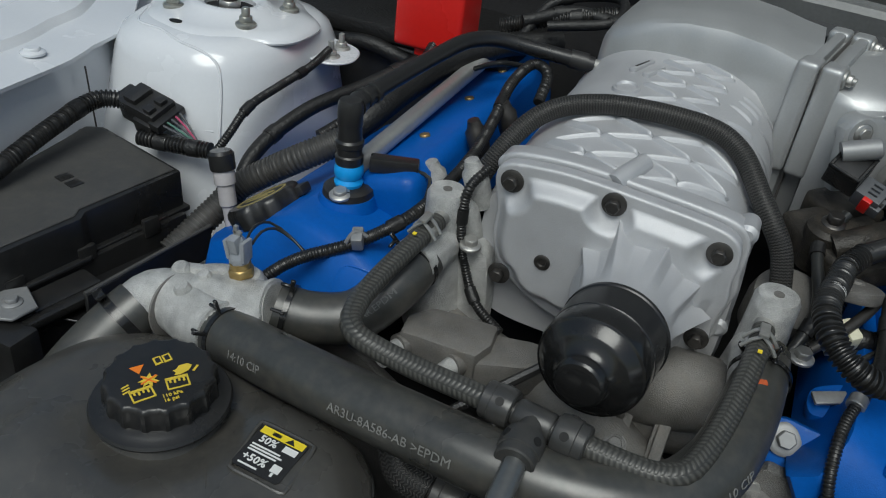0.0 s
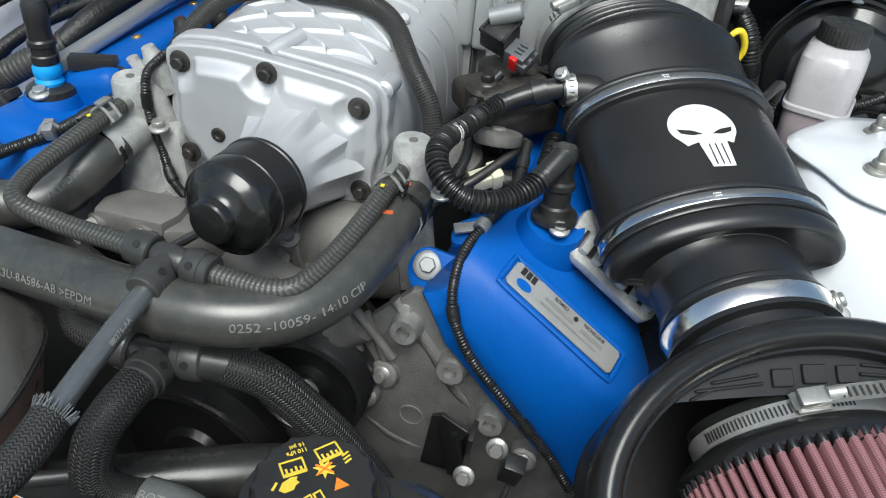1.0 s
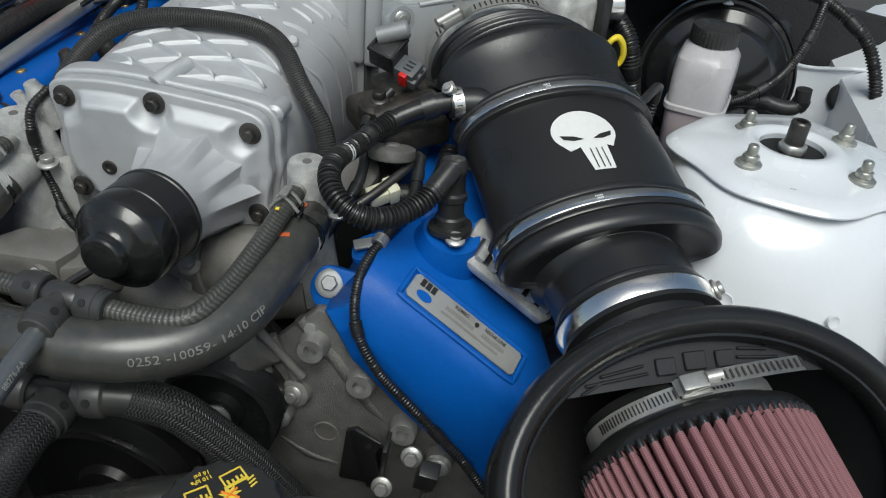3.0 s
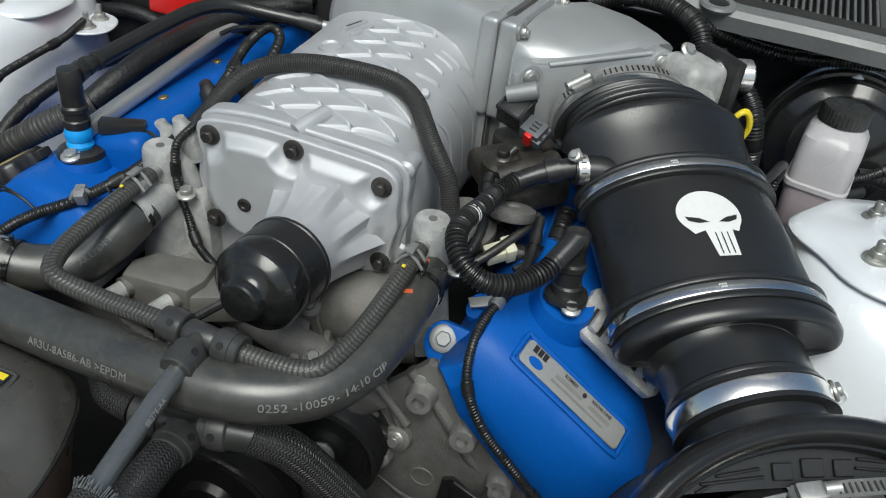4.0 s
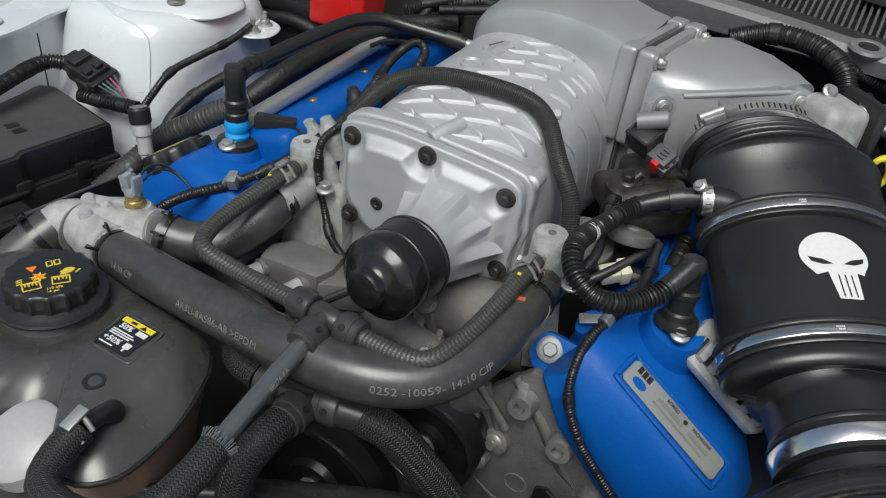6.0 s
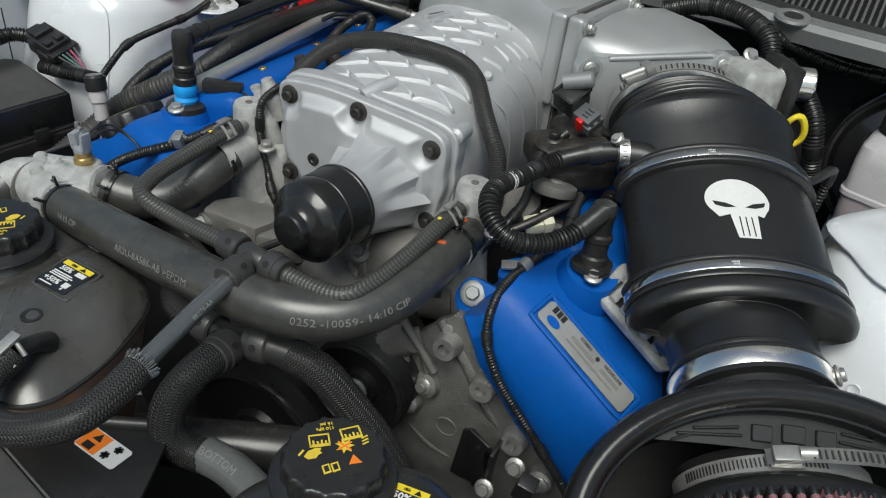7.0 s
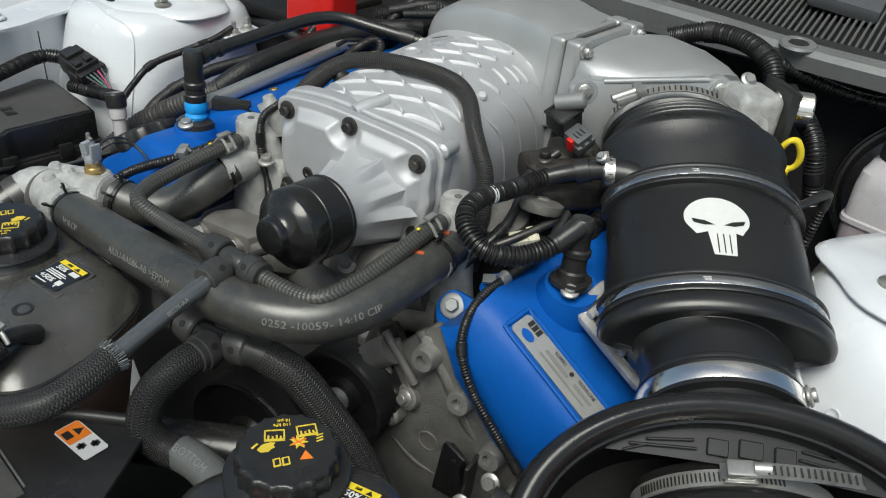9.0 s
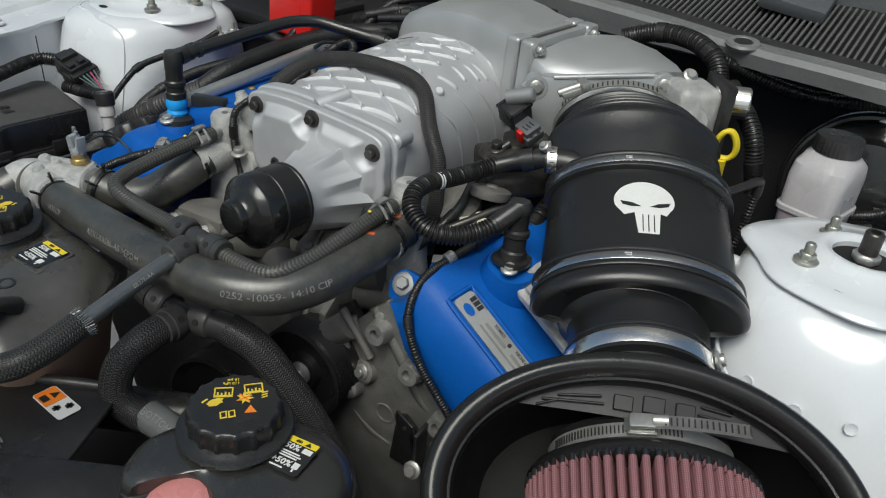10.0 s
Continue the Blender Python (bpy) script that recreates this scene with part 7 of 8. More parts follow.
def reservoir_two():
    t = thing("coolant_reservoir", (0.2, -0.31, 0.7), "small black topped coolant reservoir with pink fluid", "coolant reservoir", "coolant reservoirs")
    out = [(0.118, -0.335), (0.128, -0.300), (0.150, -0.268), (0.185, -0.245), (0.225, -0.232), (0.262, -0.244), (0.285, -0.272), (0.292, -0.310), (0.280, -0.345), (0.250, -0.368), (0.222, -0.366), (0.205, -0.345), (0.185, -0.338), (0.166, -0.350), (0.150, -0.374), (0.132, -0.368)]
    fine = smooth_outline(out, 0.008)
    cx, cy = 0.2, -0.315
    rings = []
    for z, k in ((0.790, 1.0), (0.799, 1.005), (0.807, 0.985), (0.8135, 0.945), (0.8175, 0.88), (0.8205, 0.78), (0.8225, 0.6), (0.823, 0.4), (0.823, 0.2)):
        ring = []
        for x, y in fine:
            px, py = cx + (x - cx) * k, cy + (y - cy) * k
            ring.append(V(px, py, z - (0.014 * math.exp(-((px - 0.200) ** 2 + (py + 0.372) ** 2) / 0.0011) + 0.005 * math.exp(-((px - 0.245) ** 2 + (py + 0.335) ** 2) / 0.0007) if z > 0.805 else 0)))
        rings.append(ring)
    part("top_shell", skin(rings), TANKDARK, t)
    rings = [[V(cx + (x - cx) * k, cy + (y - cy) * k, z) for x, y in fine] for z, k in ((0.62, 0.85), (0.70, 0.94), (0.78, 0.975), (0.793, 0.975))]
    part("tank", skin(rings), PINKTANK, t, "translucent tank with pink fluid")
    part("tank_window", lathe([(0.030, -0.02), (0.029, -0.004), (0.022, 0.002), (0, 0.004)], aim((0.186, -0.362, 0.804), (0.0, -0.45, 1)), 32), PINKTANK, t, "pink fluid behind the translucent tank wall")
    part("lip", tube([V(x, y, 0.800) for x, y in fine[::3]], 0.0024, 8, 0.008, closed=True), PLASTIC, t)
    m = aim((0.176, -0.287, 0.826), (0, -0.03, 1))
    part("neck", lathe([(0.050, -0.012), (0.044, -0.006), (0.0415, 0.002), (0, 0.002)], m, 48), TANKDARK, t)
    part("cap_flange", lathe([(0.0415, 0.0), (0.0465, 0.0005), (0.0472, 0.0025), (0.0460, 0.0045), (0.040, 0.0060), (0.037, 0.008), (0, 0.008)], m, 56), PLASTIC, t)
    cap, cm = ribbed_cap((0.176, -0.287, 0.834), (0, -0.03, 1), 0.0365, t)
    warning_print(cm, cap, 30)
    coolant_label((0.2155, -0.2640, 0.8255), (0.029, 0.004, 0.0), (0.004, -0.037, -0.001), t)


reservoir_two()


def radiator_cover():
    c = thing("radiator_cover", (-0.05, -0.36, 0.72), "black plastic radiator shroud with warning sticker", "radiator cover")
    m = aim((-0.07, -0.375, 0.750), (0, 0, 1), (0.86, 0.5, 0))
    part("panel", prism([(-0.34, -0.09), (0.10, -0.09), (0.115, 0.065), (-0.34, 0.075)], 0.006, m, 0.003), PLASTIC, c)
    part("lip", tube([m @ V(-0.34, 0.066, 0.008), m @ V(0.11, 0.058, 0.008)], 0.006, 10), PLASTIC, c)
    part("bracket", block((0.42, 0.05, 0.010), aim((-0.02, -0.43, 0.765), (0, 0, 1), (0.86, 0.5, 0)), 0.004), PLASTIC, c)
    e0, e1 = V(-0.20, -0.335, 0.757), V(-0.02, -0.376, 0.757)
    # Pale line stands in for the highlight along the panel edge.
    part("edge_highlight", tube([e0, e1], 0.0012, 6, smooth=False), GREYTUBE, c)
    side = V(-0.22, -0.97, 0).normalized()
    mid = (e0 + e1) / 2 + side * 0.045
    part("front_flap", block((0.20, 0.085, 0.006), frame_of(mid + V(0, 0, -0.001), e1 - e0, -side), 0.002), DUSTY, c)
    part("clip_wedge", block((0.028, 0.016, 0.010), frame_of(V(0.045, -0.385, 0.760), e1 - e0, -side), 0.003), PLASTIC, c)
    a = V(-0.0525, -0.3035, 0.7572)
    r, d = V(0.0, -0.023, 0.0), V(0.047, -0.004, 0.0)
    q = frame_of(a, d, -r)
    W, H = d.length, r.length
    st = part("sticker", prism([(0.002, -H), (W - 0.002, -H), (W, -H + 0.002), (W, -0.002), (W - 0.002, 0), (0.002, 0), (0, -0.002), (0, -H + 0.002)], 0.0008, q, 0), WHITEINK, c, "white and orange fan warning sticker")
    k = q @ Matrix.Translation((0, 0, 0.0009))
    part("printed_field", prism([(0.001, -H + 0.001), (W * 0.5, -H + 0.001), (W * 0.5, -0.001), (0.001, -0.001)], 0.0003, k, 0), ORANGE, st)
    part("printed_triangle", prism([(0.008, -0.010), (0.018, -0.010), (0.013, -0.002)], 0.0005, k, 0), BLACKINK, st)
    part("printed_bar", block((0.010, 0.007, 0.0004), k @ Matrix.Translation((0.012, -0.017, 0.0003)), 0), BLACKINK, st)
    for x, y in ((0.031, -0.016), (0.036, -0.006)):
        for z in range(3):
            part("printed_blade", block((0.008, 0.0024, 0.0004), k @ pose(x, y, 0.0002, 0, 0, 60 * z), 0), BLACKINK, st)


radiator_cover()
# ---- passenger side of the bay ----
def fuse_box():
    f = thing("fuse_box", (-0.5, -0.08, 0.75), "black plastic fuse box with stepped lid", "fuse box")
    m = frame_of((-0.436, 0.022, 0.848), (-0.127, 0.028, 0.0), (-0.105, -0.24, -0.01))
    top = [(0.0, 0.0), (0.135, -0.002), (0.150, 0.010), (0.16, 0.29), (-0.015, 0.29), (-0.012, 0.12), (-0.004, 0.11)]
    part("lid", prism(top, -0.045, m, 0.003, 2), PLASTIC, f)
    # Thin paler sheet over the lid: its sky-lit top, put into colour.
    part("lid_sheen_top", prism([(0.005, 0.004), (0.131, 0.003), (0.144, 0.014), (0.154, 0.286), (-0.009, 0.286), (-0.006, 0.122), (0.002, 0.112)], 0.0015, m, 0.0008, 1), DUSTY, f)
    part("lid_skirt", prism([(-0.006, -0.003), (0.140, -0.004), (0.155, 0.012), (0.164, 0.29), (-0.020, 0.29), (-0.018, 0.12), (-0.010, 0.11)], -0.006, m @ Matrix.Translation((0, 0, -0.040)), 0.001, 1), PLASTIC, f)
    part("base", prism([(-0.012, 0.006), (0.14, 0.006), (0.16, 0.29), (-0.02, 0.29)], -0.10, m @ Matrix.Translation((0, 0, -0.043)), 0.004), PLASTIC, f)
    part("side_tray", block((0.03, 0.16, 0.05), m @ Matrix.Translation((-0.035, 0.21, -0.07)), 0.004), PLASTIC, f)
    part("side_rail", block((0.012, 0.20, 0.008), m @ Matrix.Translation((-0.055, 0.20, -0.05)), 0.002), PLASTIC, f)
    for x, y in ((0.045, 0.09), (0.062, 0.09)):
        part("moulded_mark", block((0.012, 0.014, 0.0012), m @ Matrix.Translation((x, y, 0.0018)), 0.0003), PLASTIC, f)
    # open tray along the lower edge, with a thin wall and a bolted bracket
    part("tray_wall", prism([(-0.40, -0.15), (-0.385, 0.0), (-0.382, 0.0), (-0.396, -0.15)], 0.035, Matrix.Translation((0, 0, 0.775)), 0.0008, 1), PLASTIC, f)
    part("tray_floor", prism([(-0.47, -0.17), (-0.43, 0.01), (-0.385, 0.0), (-0.40, -0.15)], 0.003, Matrix.Translation((0, 0, 0.775)), 0.0008, 1), SATIN, f)
    part("tray_lip", tube([(-0.398, -0.15, 0.811), (-0.390, -0.07, 0.812), (-0.3835, 0.0, 0.811)], 0.0022, 8), DUSTY, f)
    for x, y in ((0.030, 0.0), (0.055, 0.0)):
        part("moulded_square", join(block((0.014, 0.003, 0.002), m @ Matrix.Translation((x, -0.003, -0.018)), 0.0004, 1), block((0.014, 0.003, 0.002), m @ Matrix.Translation((x, -0.003, -0.030)), 0.0004, 1), block((0.002, 0.003, 0.014), m @ Matrix.Translation((x - 0.006, -0.003, -0.024)), 0.0004, 1)), PLASTIC, f)
    part("mount_bracket", prism([(-0.475, -0.185), (-0.455, -0.160), (-0.425, -0.176), (-0.428, -0.200), (-0.46, -0.215)], 0.003, Matrix.Translation((0, 0, 0.800)), 0.0008, 1), RAIL, f)
    part("mount_bolt", hex_bolt(Matrix.Translation((-0.446, -0.184, 0.803)), 0.006, 0.006), RAIL, f)
    part("mount_leg", block((0.05, 0.03, 0.06), Matrix.Translation((-0.435, -0.205, 0.765)), 0.004), PLASTIC, f)
    for k in range(3):
        part("latch", block((0.006, 0.018, 0.02), m @ Matrix.Translation((-0.012, 0.05 + 0.07 * k, -0.04)), 0.002), PLASTIC, f)


fuse_box()


def battery_cover():
    b = thing("battery_cover", (-0.3, 0.33, 0.92), "glossy red plastic battery terminal cover", "battery cover")
    part("cover", block((0.085, 0.06, 0.09), aim((-0.295, 0.315, 0.985), (0, 0, 1)), 0.006, 3), RED, b)
    part("step", block((0.06, 0.05, 0.03), aim((-0.283, 0.318, 0.940), (0, 0, 1)), 0.005, 3), RED, b)
    k = thing("battery", (-0.35, 0.42, 0.75), "black battery box with insulating sleeve", "battery")
    part("case", block((0.30, 0.17, 0.16), Matrix.Translation((-0.36, 0.425, 0.84)), 0.012, 3), PLASTIC, k)
    part("lid", block((0.306, 0.176, 0.022), Matrix.Translation((-0.36, 0.425, 0.930)), 0.006), TAPE, k)
    part("hold_down", block((0.03, 0.19, 0.012), Matrix.Translation((-0.34, 0.423, 0.946)), 0.003), DARKSTEEL, k)
    part("sleeve_fold", tube([(-0.48, 0.335, 0.90), (-0.40, 0.332, 0.915), (-0.33, 0.333, 0.905), (-0.25, 0.336, 0.912)], 0.010, 12), TAPE, k)


battery_cover()


def wiring(name, label, *runs, kind="cable"):
    w = thing(name, runs[0][0][0], label, kind)
    for pts, r, mat in runs:
        part("run", tube(pts, r, 10 if r < 0.006 else 14, 0.008, ridge=((0.0028, 0.0007) if r < 0.007 else (0.0040, 0.0018)) if mat is CONDUIT else None), mat, w)
        line, _ = spline(pts, 0.004)
        for f in (0.28, 0.71):
            k = int(len(line) * f)
            if r >= 0.004 and len(line) > 14:
                part("tape_band", tube(line[k:k + 4], r + 0.0012, 14, smooth=False), TAPE, w)
    return w


wiring("wire_harness", "black corrugated wiring harness along the blue valve cover",
       ([(-0.268, -0.098, 0.832), (-0.252, -0.082, 0.852), (-0.235, -0.063, 0.863), (-0.197, -0.044, 0.881), (-0.165, -0.010, 0.900), (-0.155, 0.04, 0.910), (-0.150, 0.10, 0.925), (-0.155, 0.16, 0.940), (-0.160, 0.21, 0.958), (-0.150, 0.245, 0.972), (-0.130, 0.235, 0.968), (-0.125, 0.20, 0.95)], 0.0056, CONDUIT),
       ([(-0.262, -0.103, 0.890), (-0.268, -0.085, 0.893), (-0.268, -0.062, 0.886), (-0.252, -0.055, 0.874), (-0.236, -0.058, 0.866)], 0.0012, RUBBER),
       ([(-0.258, -0.101, 0.888), (-0.262, -0.083, 0.889), (-0.262, -0.062, 0.882), (-0.248, -0.055, 0.871), (-0.233, -0.058, 0.865)], 0.0012, RUBBER))
wiring("wire_harness", "black corrugated harness beside the supercharger plate",
       ([(-0.108, 0.02, 0.955), (-0.116, 0.0, 0.940), (-0.117, -0.002, 0.905), (-0.110, 0.0, 0.870), (-0.090, -0.015, 0.845), (-0.06, -0.030, 0.835)], 0.0042, CONDUIT))
wiring("wire_harness", "black corrugated harness down the blue valve cover front",
       ([(0.210, -0.020, 0.884), (0.203, -0.042, 0.878), (0.200, -0.064, 0.868), (0.202, -0.082, 0.850), (0.210, -0.090, 0.828), (0.228, -0.094, 0.800), (0.254, -0.096, 0.774), (0.281, -0.098, 0.748), (0.306, -0.099, 0.722), (0.330, -0.100, 0.69)], 0.0042, CONDUIT),
       ([(0.210, -0.022, 0.884), (0.218, 0.004, 0.891), (0.222, 0.04, 0.897), (0.220, 0.08, 0.915)], 0.0048, TAPE))
wiring("wire_harness", "thick black harness across the passenger strut tower",
       ([(-0.553, -0.16, 0.845), (-0.550, -0.10, 0.862), (-0.552, -0.03, 0.880), (-0.553, 0.030, 0.890), (-0.530, 0.056, 0.888)], 0.0088, CONDUIT),
       ([(-0.50, 0.035, 0.862), (-0.46, 0.042, 0.862), (-0.42, 0.050, 0.864)], 0.0082, CONDUIT),
       ([(-0.415, 0.050, 0.862), (-0.404, 0.062, 0.885), (-0.400, 0.090, 0.906), (-0.396, 0.14, 0.915), (-0.392, 0.19, 0.922), (-0.389, 0.228, 0.934)], 0.0045, CONDUIT),
       ([(-0.38, 0.03, 0.80), (-0.395, 0.085, 0.85), (-0.375, 0.16, 0.885), (-0.335, 0.24, 0.905), (-0.30, 0.31, 0.93), (-0.275, 0.34, 0.965)], 0.0085, TAPE),
       ([(-0.345, 0.14, 0.87), (-0.31, 0.22, 0.90), (-0.29, 0.26, 0.925), (-0.285, 0.29, 0.95)], 0.0065, CONDUIT))
wiring("wire_harness", "tangle of black wires behind the supercharger",
       ([(-0.235, 0.37, 0.965), (-0.17, 0.385, 0.985), (-0.10, 0.41, 1.0), (-0.02, 0.45, 1.015), (0.06, 0.47, 1.02)], 0.009, CONDUIT),
       ([(-0.20, 0.35, 0.965), (-0.18, 0.40, 1.0), (-0.11, 0.42, 1.015), (-0.10, 0.37, 1.0), (-0.17, 0.345, 0.985)], 0.006, TAPE),
       ([(-0.205, 0.36, 0.98), (-0.15, 0.395, 0.995), (-0.08, 0.39, 0.99)], 0.0075, TAPE),
       ([(-0.22, 0.26, 0.945), (-0.19, 0.25, 0.962), (-0.17, 0.28, 0.955), (-0.20, 0.30, 0.945), (-0.225, 0.28, 0.94)], 0.003, RUBBER))
wiring("wire_harness", "black conduit and cables along the cowl",
       ([(0.190, 0.40, 1.030), (0.235, 0.413, 1.045), (0.285, 0.403, 1.046), (0.320, 0.383, 1.034), (0.335, 0.368, 1.012)], 0.0118, CONDUIT),
       ([(0.35, 0.36, 1.015), (0.395, 0.318, 0.985), (0.410, 0.31, 0.95), (0.418, 0.32, 0.91)], 0.0105, CONDUIT),
       ([(0.315, 0.40, 1.036), (0.339, 0.42, 1.024), (0.395, 0.435, 1.009), (0.447, 0.44, 1.006), (0.521, 0.44, 1.016), (0.594, 0.438, 1.022), (0.632, 0.42, 1.015), (0.677, 0.40, 0.983), (0.70, 0.38, 0.93), (0.70, 0.37, 0.88)], 0.0072, CONDUIT))
wiring("wire_harness", "black braided cable from the brake booster to the cowl",
       ([(0.52, 0.345, 0.905), (0.555, 0.36, 0.915), (0.59, 0.38, 0.94), (0.612, 0.40, 0.98), (0.622, 0.42, 1.018)], 0.0058, CONDUIT),
       ([(0.545, 0.375, 0.905), (0.575, 0.38, 0.905), (0.605, 0.38, 0.900), (0.622, 0.385, 0.905), (0.622, 0.385, 0.925)], 0.0095, RUBBER))
wiring("wire_harness", "dark cables and pipes low between duct and supercharger",
       ([(0.165, 0.03, 0.87), (0.185, 0.08, 0.88), (0.195, 0.14, 0.91), (0.19, 0.18, 0.93)], 0.007, CONDUIT),
       ([(0.17, 0.07, 0.865), (0.205, 0.06, 0.882), (0.235, 0.08, 0.88), (0.24, 0.13, 0.90)], 0.009, CONDUIT),
       ([(0.15, 0.0, 0.86), (0.17, 0.05, 0.90), (0.16, 0.11, 0.93), (0.175, 0.14, 0.95)], 0.005, RUBBER),
       ([(0.21, 0.03, 0.885), (0.225, 0.05, 0.89), (0.222, 0.075, 0.885), (0.205, 0.07, 0.875)], 0.0025, RUBBER))


def small_parts():
    c = thing("harness_connector", (-0.52, 0.07, 0.86), "black multi-way wiring connector with coloured wires", "connector")
    m = aim((-0.503, 0.055, 0.886), (0.1, -0.35, 1), (1, -0.15, 0.05))
    part("shell", join(block((0.050, 0.034, 0.026), m, 0.002), block((0.026, 0.042, 0.018), m @ Matrix.Translation((0.010, 0, -0.008)), 0.002), block((0.016, 0.026, 0.008), m @ Matrix.Translation((-0.010, 0, 0.015)), 0.001), block((0.010, 0.010, 0.006), m @ Matrix.Translation((0.016, -0.010, 0.015)), 0.001), block((0.010, 0.010, 0.006), m @ Matrix.Translation((0.016, 0.006, 0.015)), 0.001), block((0.014, 0.040, 0.010), m @ Matrix.Translation((0.027, 0, 0.002)), 0.002), block((0.012, 0.024, 0.020), m @ Matrix.Translation((-0.030, 0, 0)), 0.003)), PLASTIC, c)
    for k, mat in enumerate((GREYPLASTIC, WIREGREEN, GREYPLASTIC, WIREPINK, GREYPLASTIC)):
        part("wire", tube([m @ V(0.032, -0.012 + 0.006 * k, 0.004), m @ V(0.048, -0.008 + 0.004 * k, -0.002), m @ V(0.068, 0.0, -0.014)], 0.0012, 8), mat, c)
    s = thing("purge_sensor", (-0.37, 0.01, 0.85), "grey sensor with black cap by the strut tower", "sensor")
    m = aim((-0.366, 0.006, 0.850), (-0.22, 0.10, 1))
    part("stem", lathe([(0.006, -0.04), (0.0065, -0.012), (0.0085, -0.010), (0.0085, 0.010), (0.0105, 0.012), (0.0105, 0.028), (0.009, 0.030), (0, 0.030)], m, 20), MILK, s)
    part("cap", lathe([(0.012, 0.026), (0.0125, 0.028), (0.0125, 0.042), (0.010, 0.045), (0, 0.045)], m, 20), PLASTIC, s)
    k = thing("coil_connector", (-0.2, 0.04, 0.9), "black wiring plug beside the blue lock ring", "connector")
    part("shell", block((0.045, 0.014, 0.014), aim((-0.205, 0.042, 0.918), (0, 0, 1), (0.9, 0.35, -0.1)), 0.002), PLASTIC, k)
    part("wire", tube([(-0.185, 0.048, 0.916), (-0.170, 0.045, 0.914), (-0.166, 0.03, 0.900), (-0.165, 0.02, 0.890)], 0.0018, 8), RUBBER, k)
    d = thing("map_sensor", (0.16, 0.17, 0.96), "black sensor body with grey plug and red lock", "sensor")
    m = aim((0.165, 0.163, 0.979), (0.05, -0.5, 0.87), (0.93, -0.3, -0.2)) @ Matrix.Scale(0.80, 4)
    part("body", block((0.036, 0.034, 0.030), m, 0.002), PLASTIC, d)
    part("rim", join(*[block(z, m @ Matrix.Translation(p), 0.001, 1) for z, p in (((0.004, 0.040, 0.005), (0.016, 0, 0.015)), ((0.004, 0.040, 0.005), (-0.016, 0, 0.015)), ((0.036, 0.004, 0.005), (0, 0.018, 0.015)), ((0.036, 0.004, 0.005), (0, -0.018, 0.015)))]), GLOSS, d)
    part("plug_body", join(block((0.028, 0.026, 0.022), m @ Matrix.Translation((0.032, -0.004, -0.010)), 0.002), block((0.012, 0.030, 0.014), m @ Matrix.Translation((0.044, -0.004, -0.014)), 0.002), *[block((0.010, 0.002, 0.004), m @ Matrix.Translation((0.034, -0.010 + 0.006 * k, 0.002)), 0.0005, 1) for k in range(3)]), GREYPLASTIC, d)
    for k in range(2):
        part("plug_slot", block((0.006, 0.005, 0.002), m @ Matrix.Translation((0.046, -0.010 + 0.012 * k, -0.0065)), 0), VOID, d)
    part("red_lock", block((0.010, 0.006, 0.020), m @ Matrix.Translation((0.034, -0.020, -0.008)), 0.001), RED, d, "red locking tab")
    part("mount", lathe([(0.009, -0.02), (0.009, 0.010), (0.007, 0.012), (0, 0.012)], aim((0.172, 0.166, 1.000), (0.9, 0.2, 0.3)), 18), RAIL, d)
    part("wire", tube([m @ V(0.06, -0.004, -0.014), m @ V(0.07, 0.01, -0.03), m @ V(0.05, 0.03, -0.05)], 0.003, 8), RUBBER, d)
    y = thing("dipstick", (0.385, 0.26, 0.93), "yellow ring handle of the oil dipstick", "dipstick")
    ring = [V(0.384, 0.252, 0.980) + V((0.0105 - 0.0025 * math.sin(a)) * math.cos(a), 0.005 * math.cos(a) - 0.004 * math.sin(a), 0.0175 * math.sin(a)) for a in np.linspace(0, 2 * math.pi, 24, endpoint=False)]
    part("ring", join(tube(ring, 0.0030, 10, 0.004, closed=True), tube([p + V(0.001, 0.004, 0.0) for p in ring], 0.0030, 10, 0.004, closed=True)), YELLOW, y)
    part("stem", tube([(0.383, 0.256, 0.962), (0.384, 0.262, 0.93), (0.387, 0.264, 0.86)], [0.0065, 0.0045, 0.004], 12), YELLOW, y)
    v = thing("vacuum_elbow", (0.43, 0.22, 0.95), "black plastic vacuum elbow with thin hose on the duct", "vacuum fitting")
    part("elbow", tube([(0.404, 0.162, 0.955), (0.420, 0.190, 0.960), (0.432, 0.221, 0.962), (0.4345, 0.227, 0.960), (0.4345, 0.228, 0.954), (0.434, 0.228, 0.944)], [0.0045, 0.0045, 0.0052, 0.0056, 0.0056, 0.0056], 12, smooth=False), PLASTIC, v)
    part("hose", tube([(0.434, 0.228, 0.946), (0.432, 0.227, 0.915), (0.428, 0.222, 0.88)], 0.0042, 10, ridge=(0.004, 0.0014)), CONDUIT, v)
    w = thing("ivory_connector", (0.19, 0.05, 0.88), "ivory plastic wiring plug among dark cables", "connector")
    m = aim((0.192, 0.048, 0.888), (0, -0.4, 1), (0.8, 0.6, 0.2))
    part("shell", join(block((0.030, 0.016, 0.014), m, 0.002), block((0.010, 0.020, 0.018), m @ Matrix.Translation((0.008, 0, 0)), 0.002)), IVORY, w)
    e = thing("bypass_valve", (0.17, 0.09, 0.86), "dull metal bypass valve and diaphragm below the breather", "valve")
    part("canister", lathe([(0.030, -0.03), (0.032, 0.0), (0.030, 0.012), (0.022, 0.016), (0, 0.017)], aim((0.150, 0.075, 0.885), (0.1, -0.4, 1)), 28), DULLCAST, e)
    part("pipe", tube([(0.172, 0.020, 0.885), (0.190, 0.040, 0.895), (0.208, 0.070, 0.905), (0.216, 0.092, 0.910)], 0.0045, 14), DARKSTEEL, e)
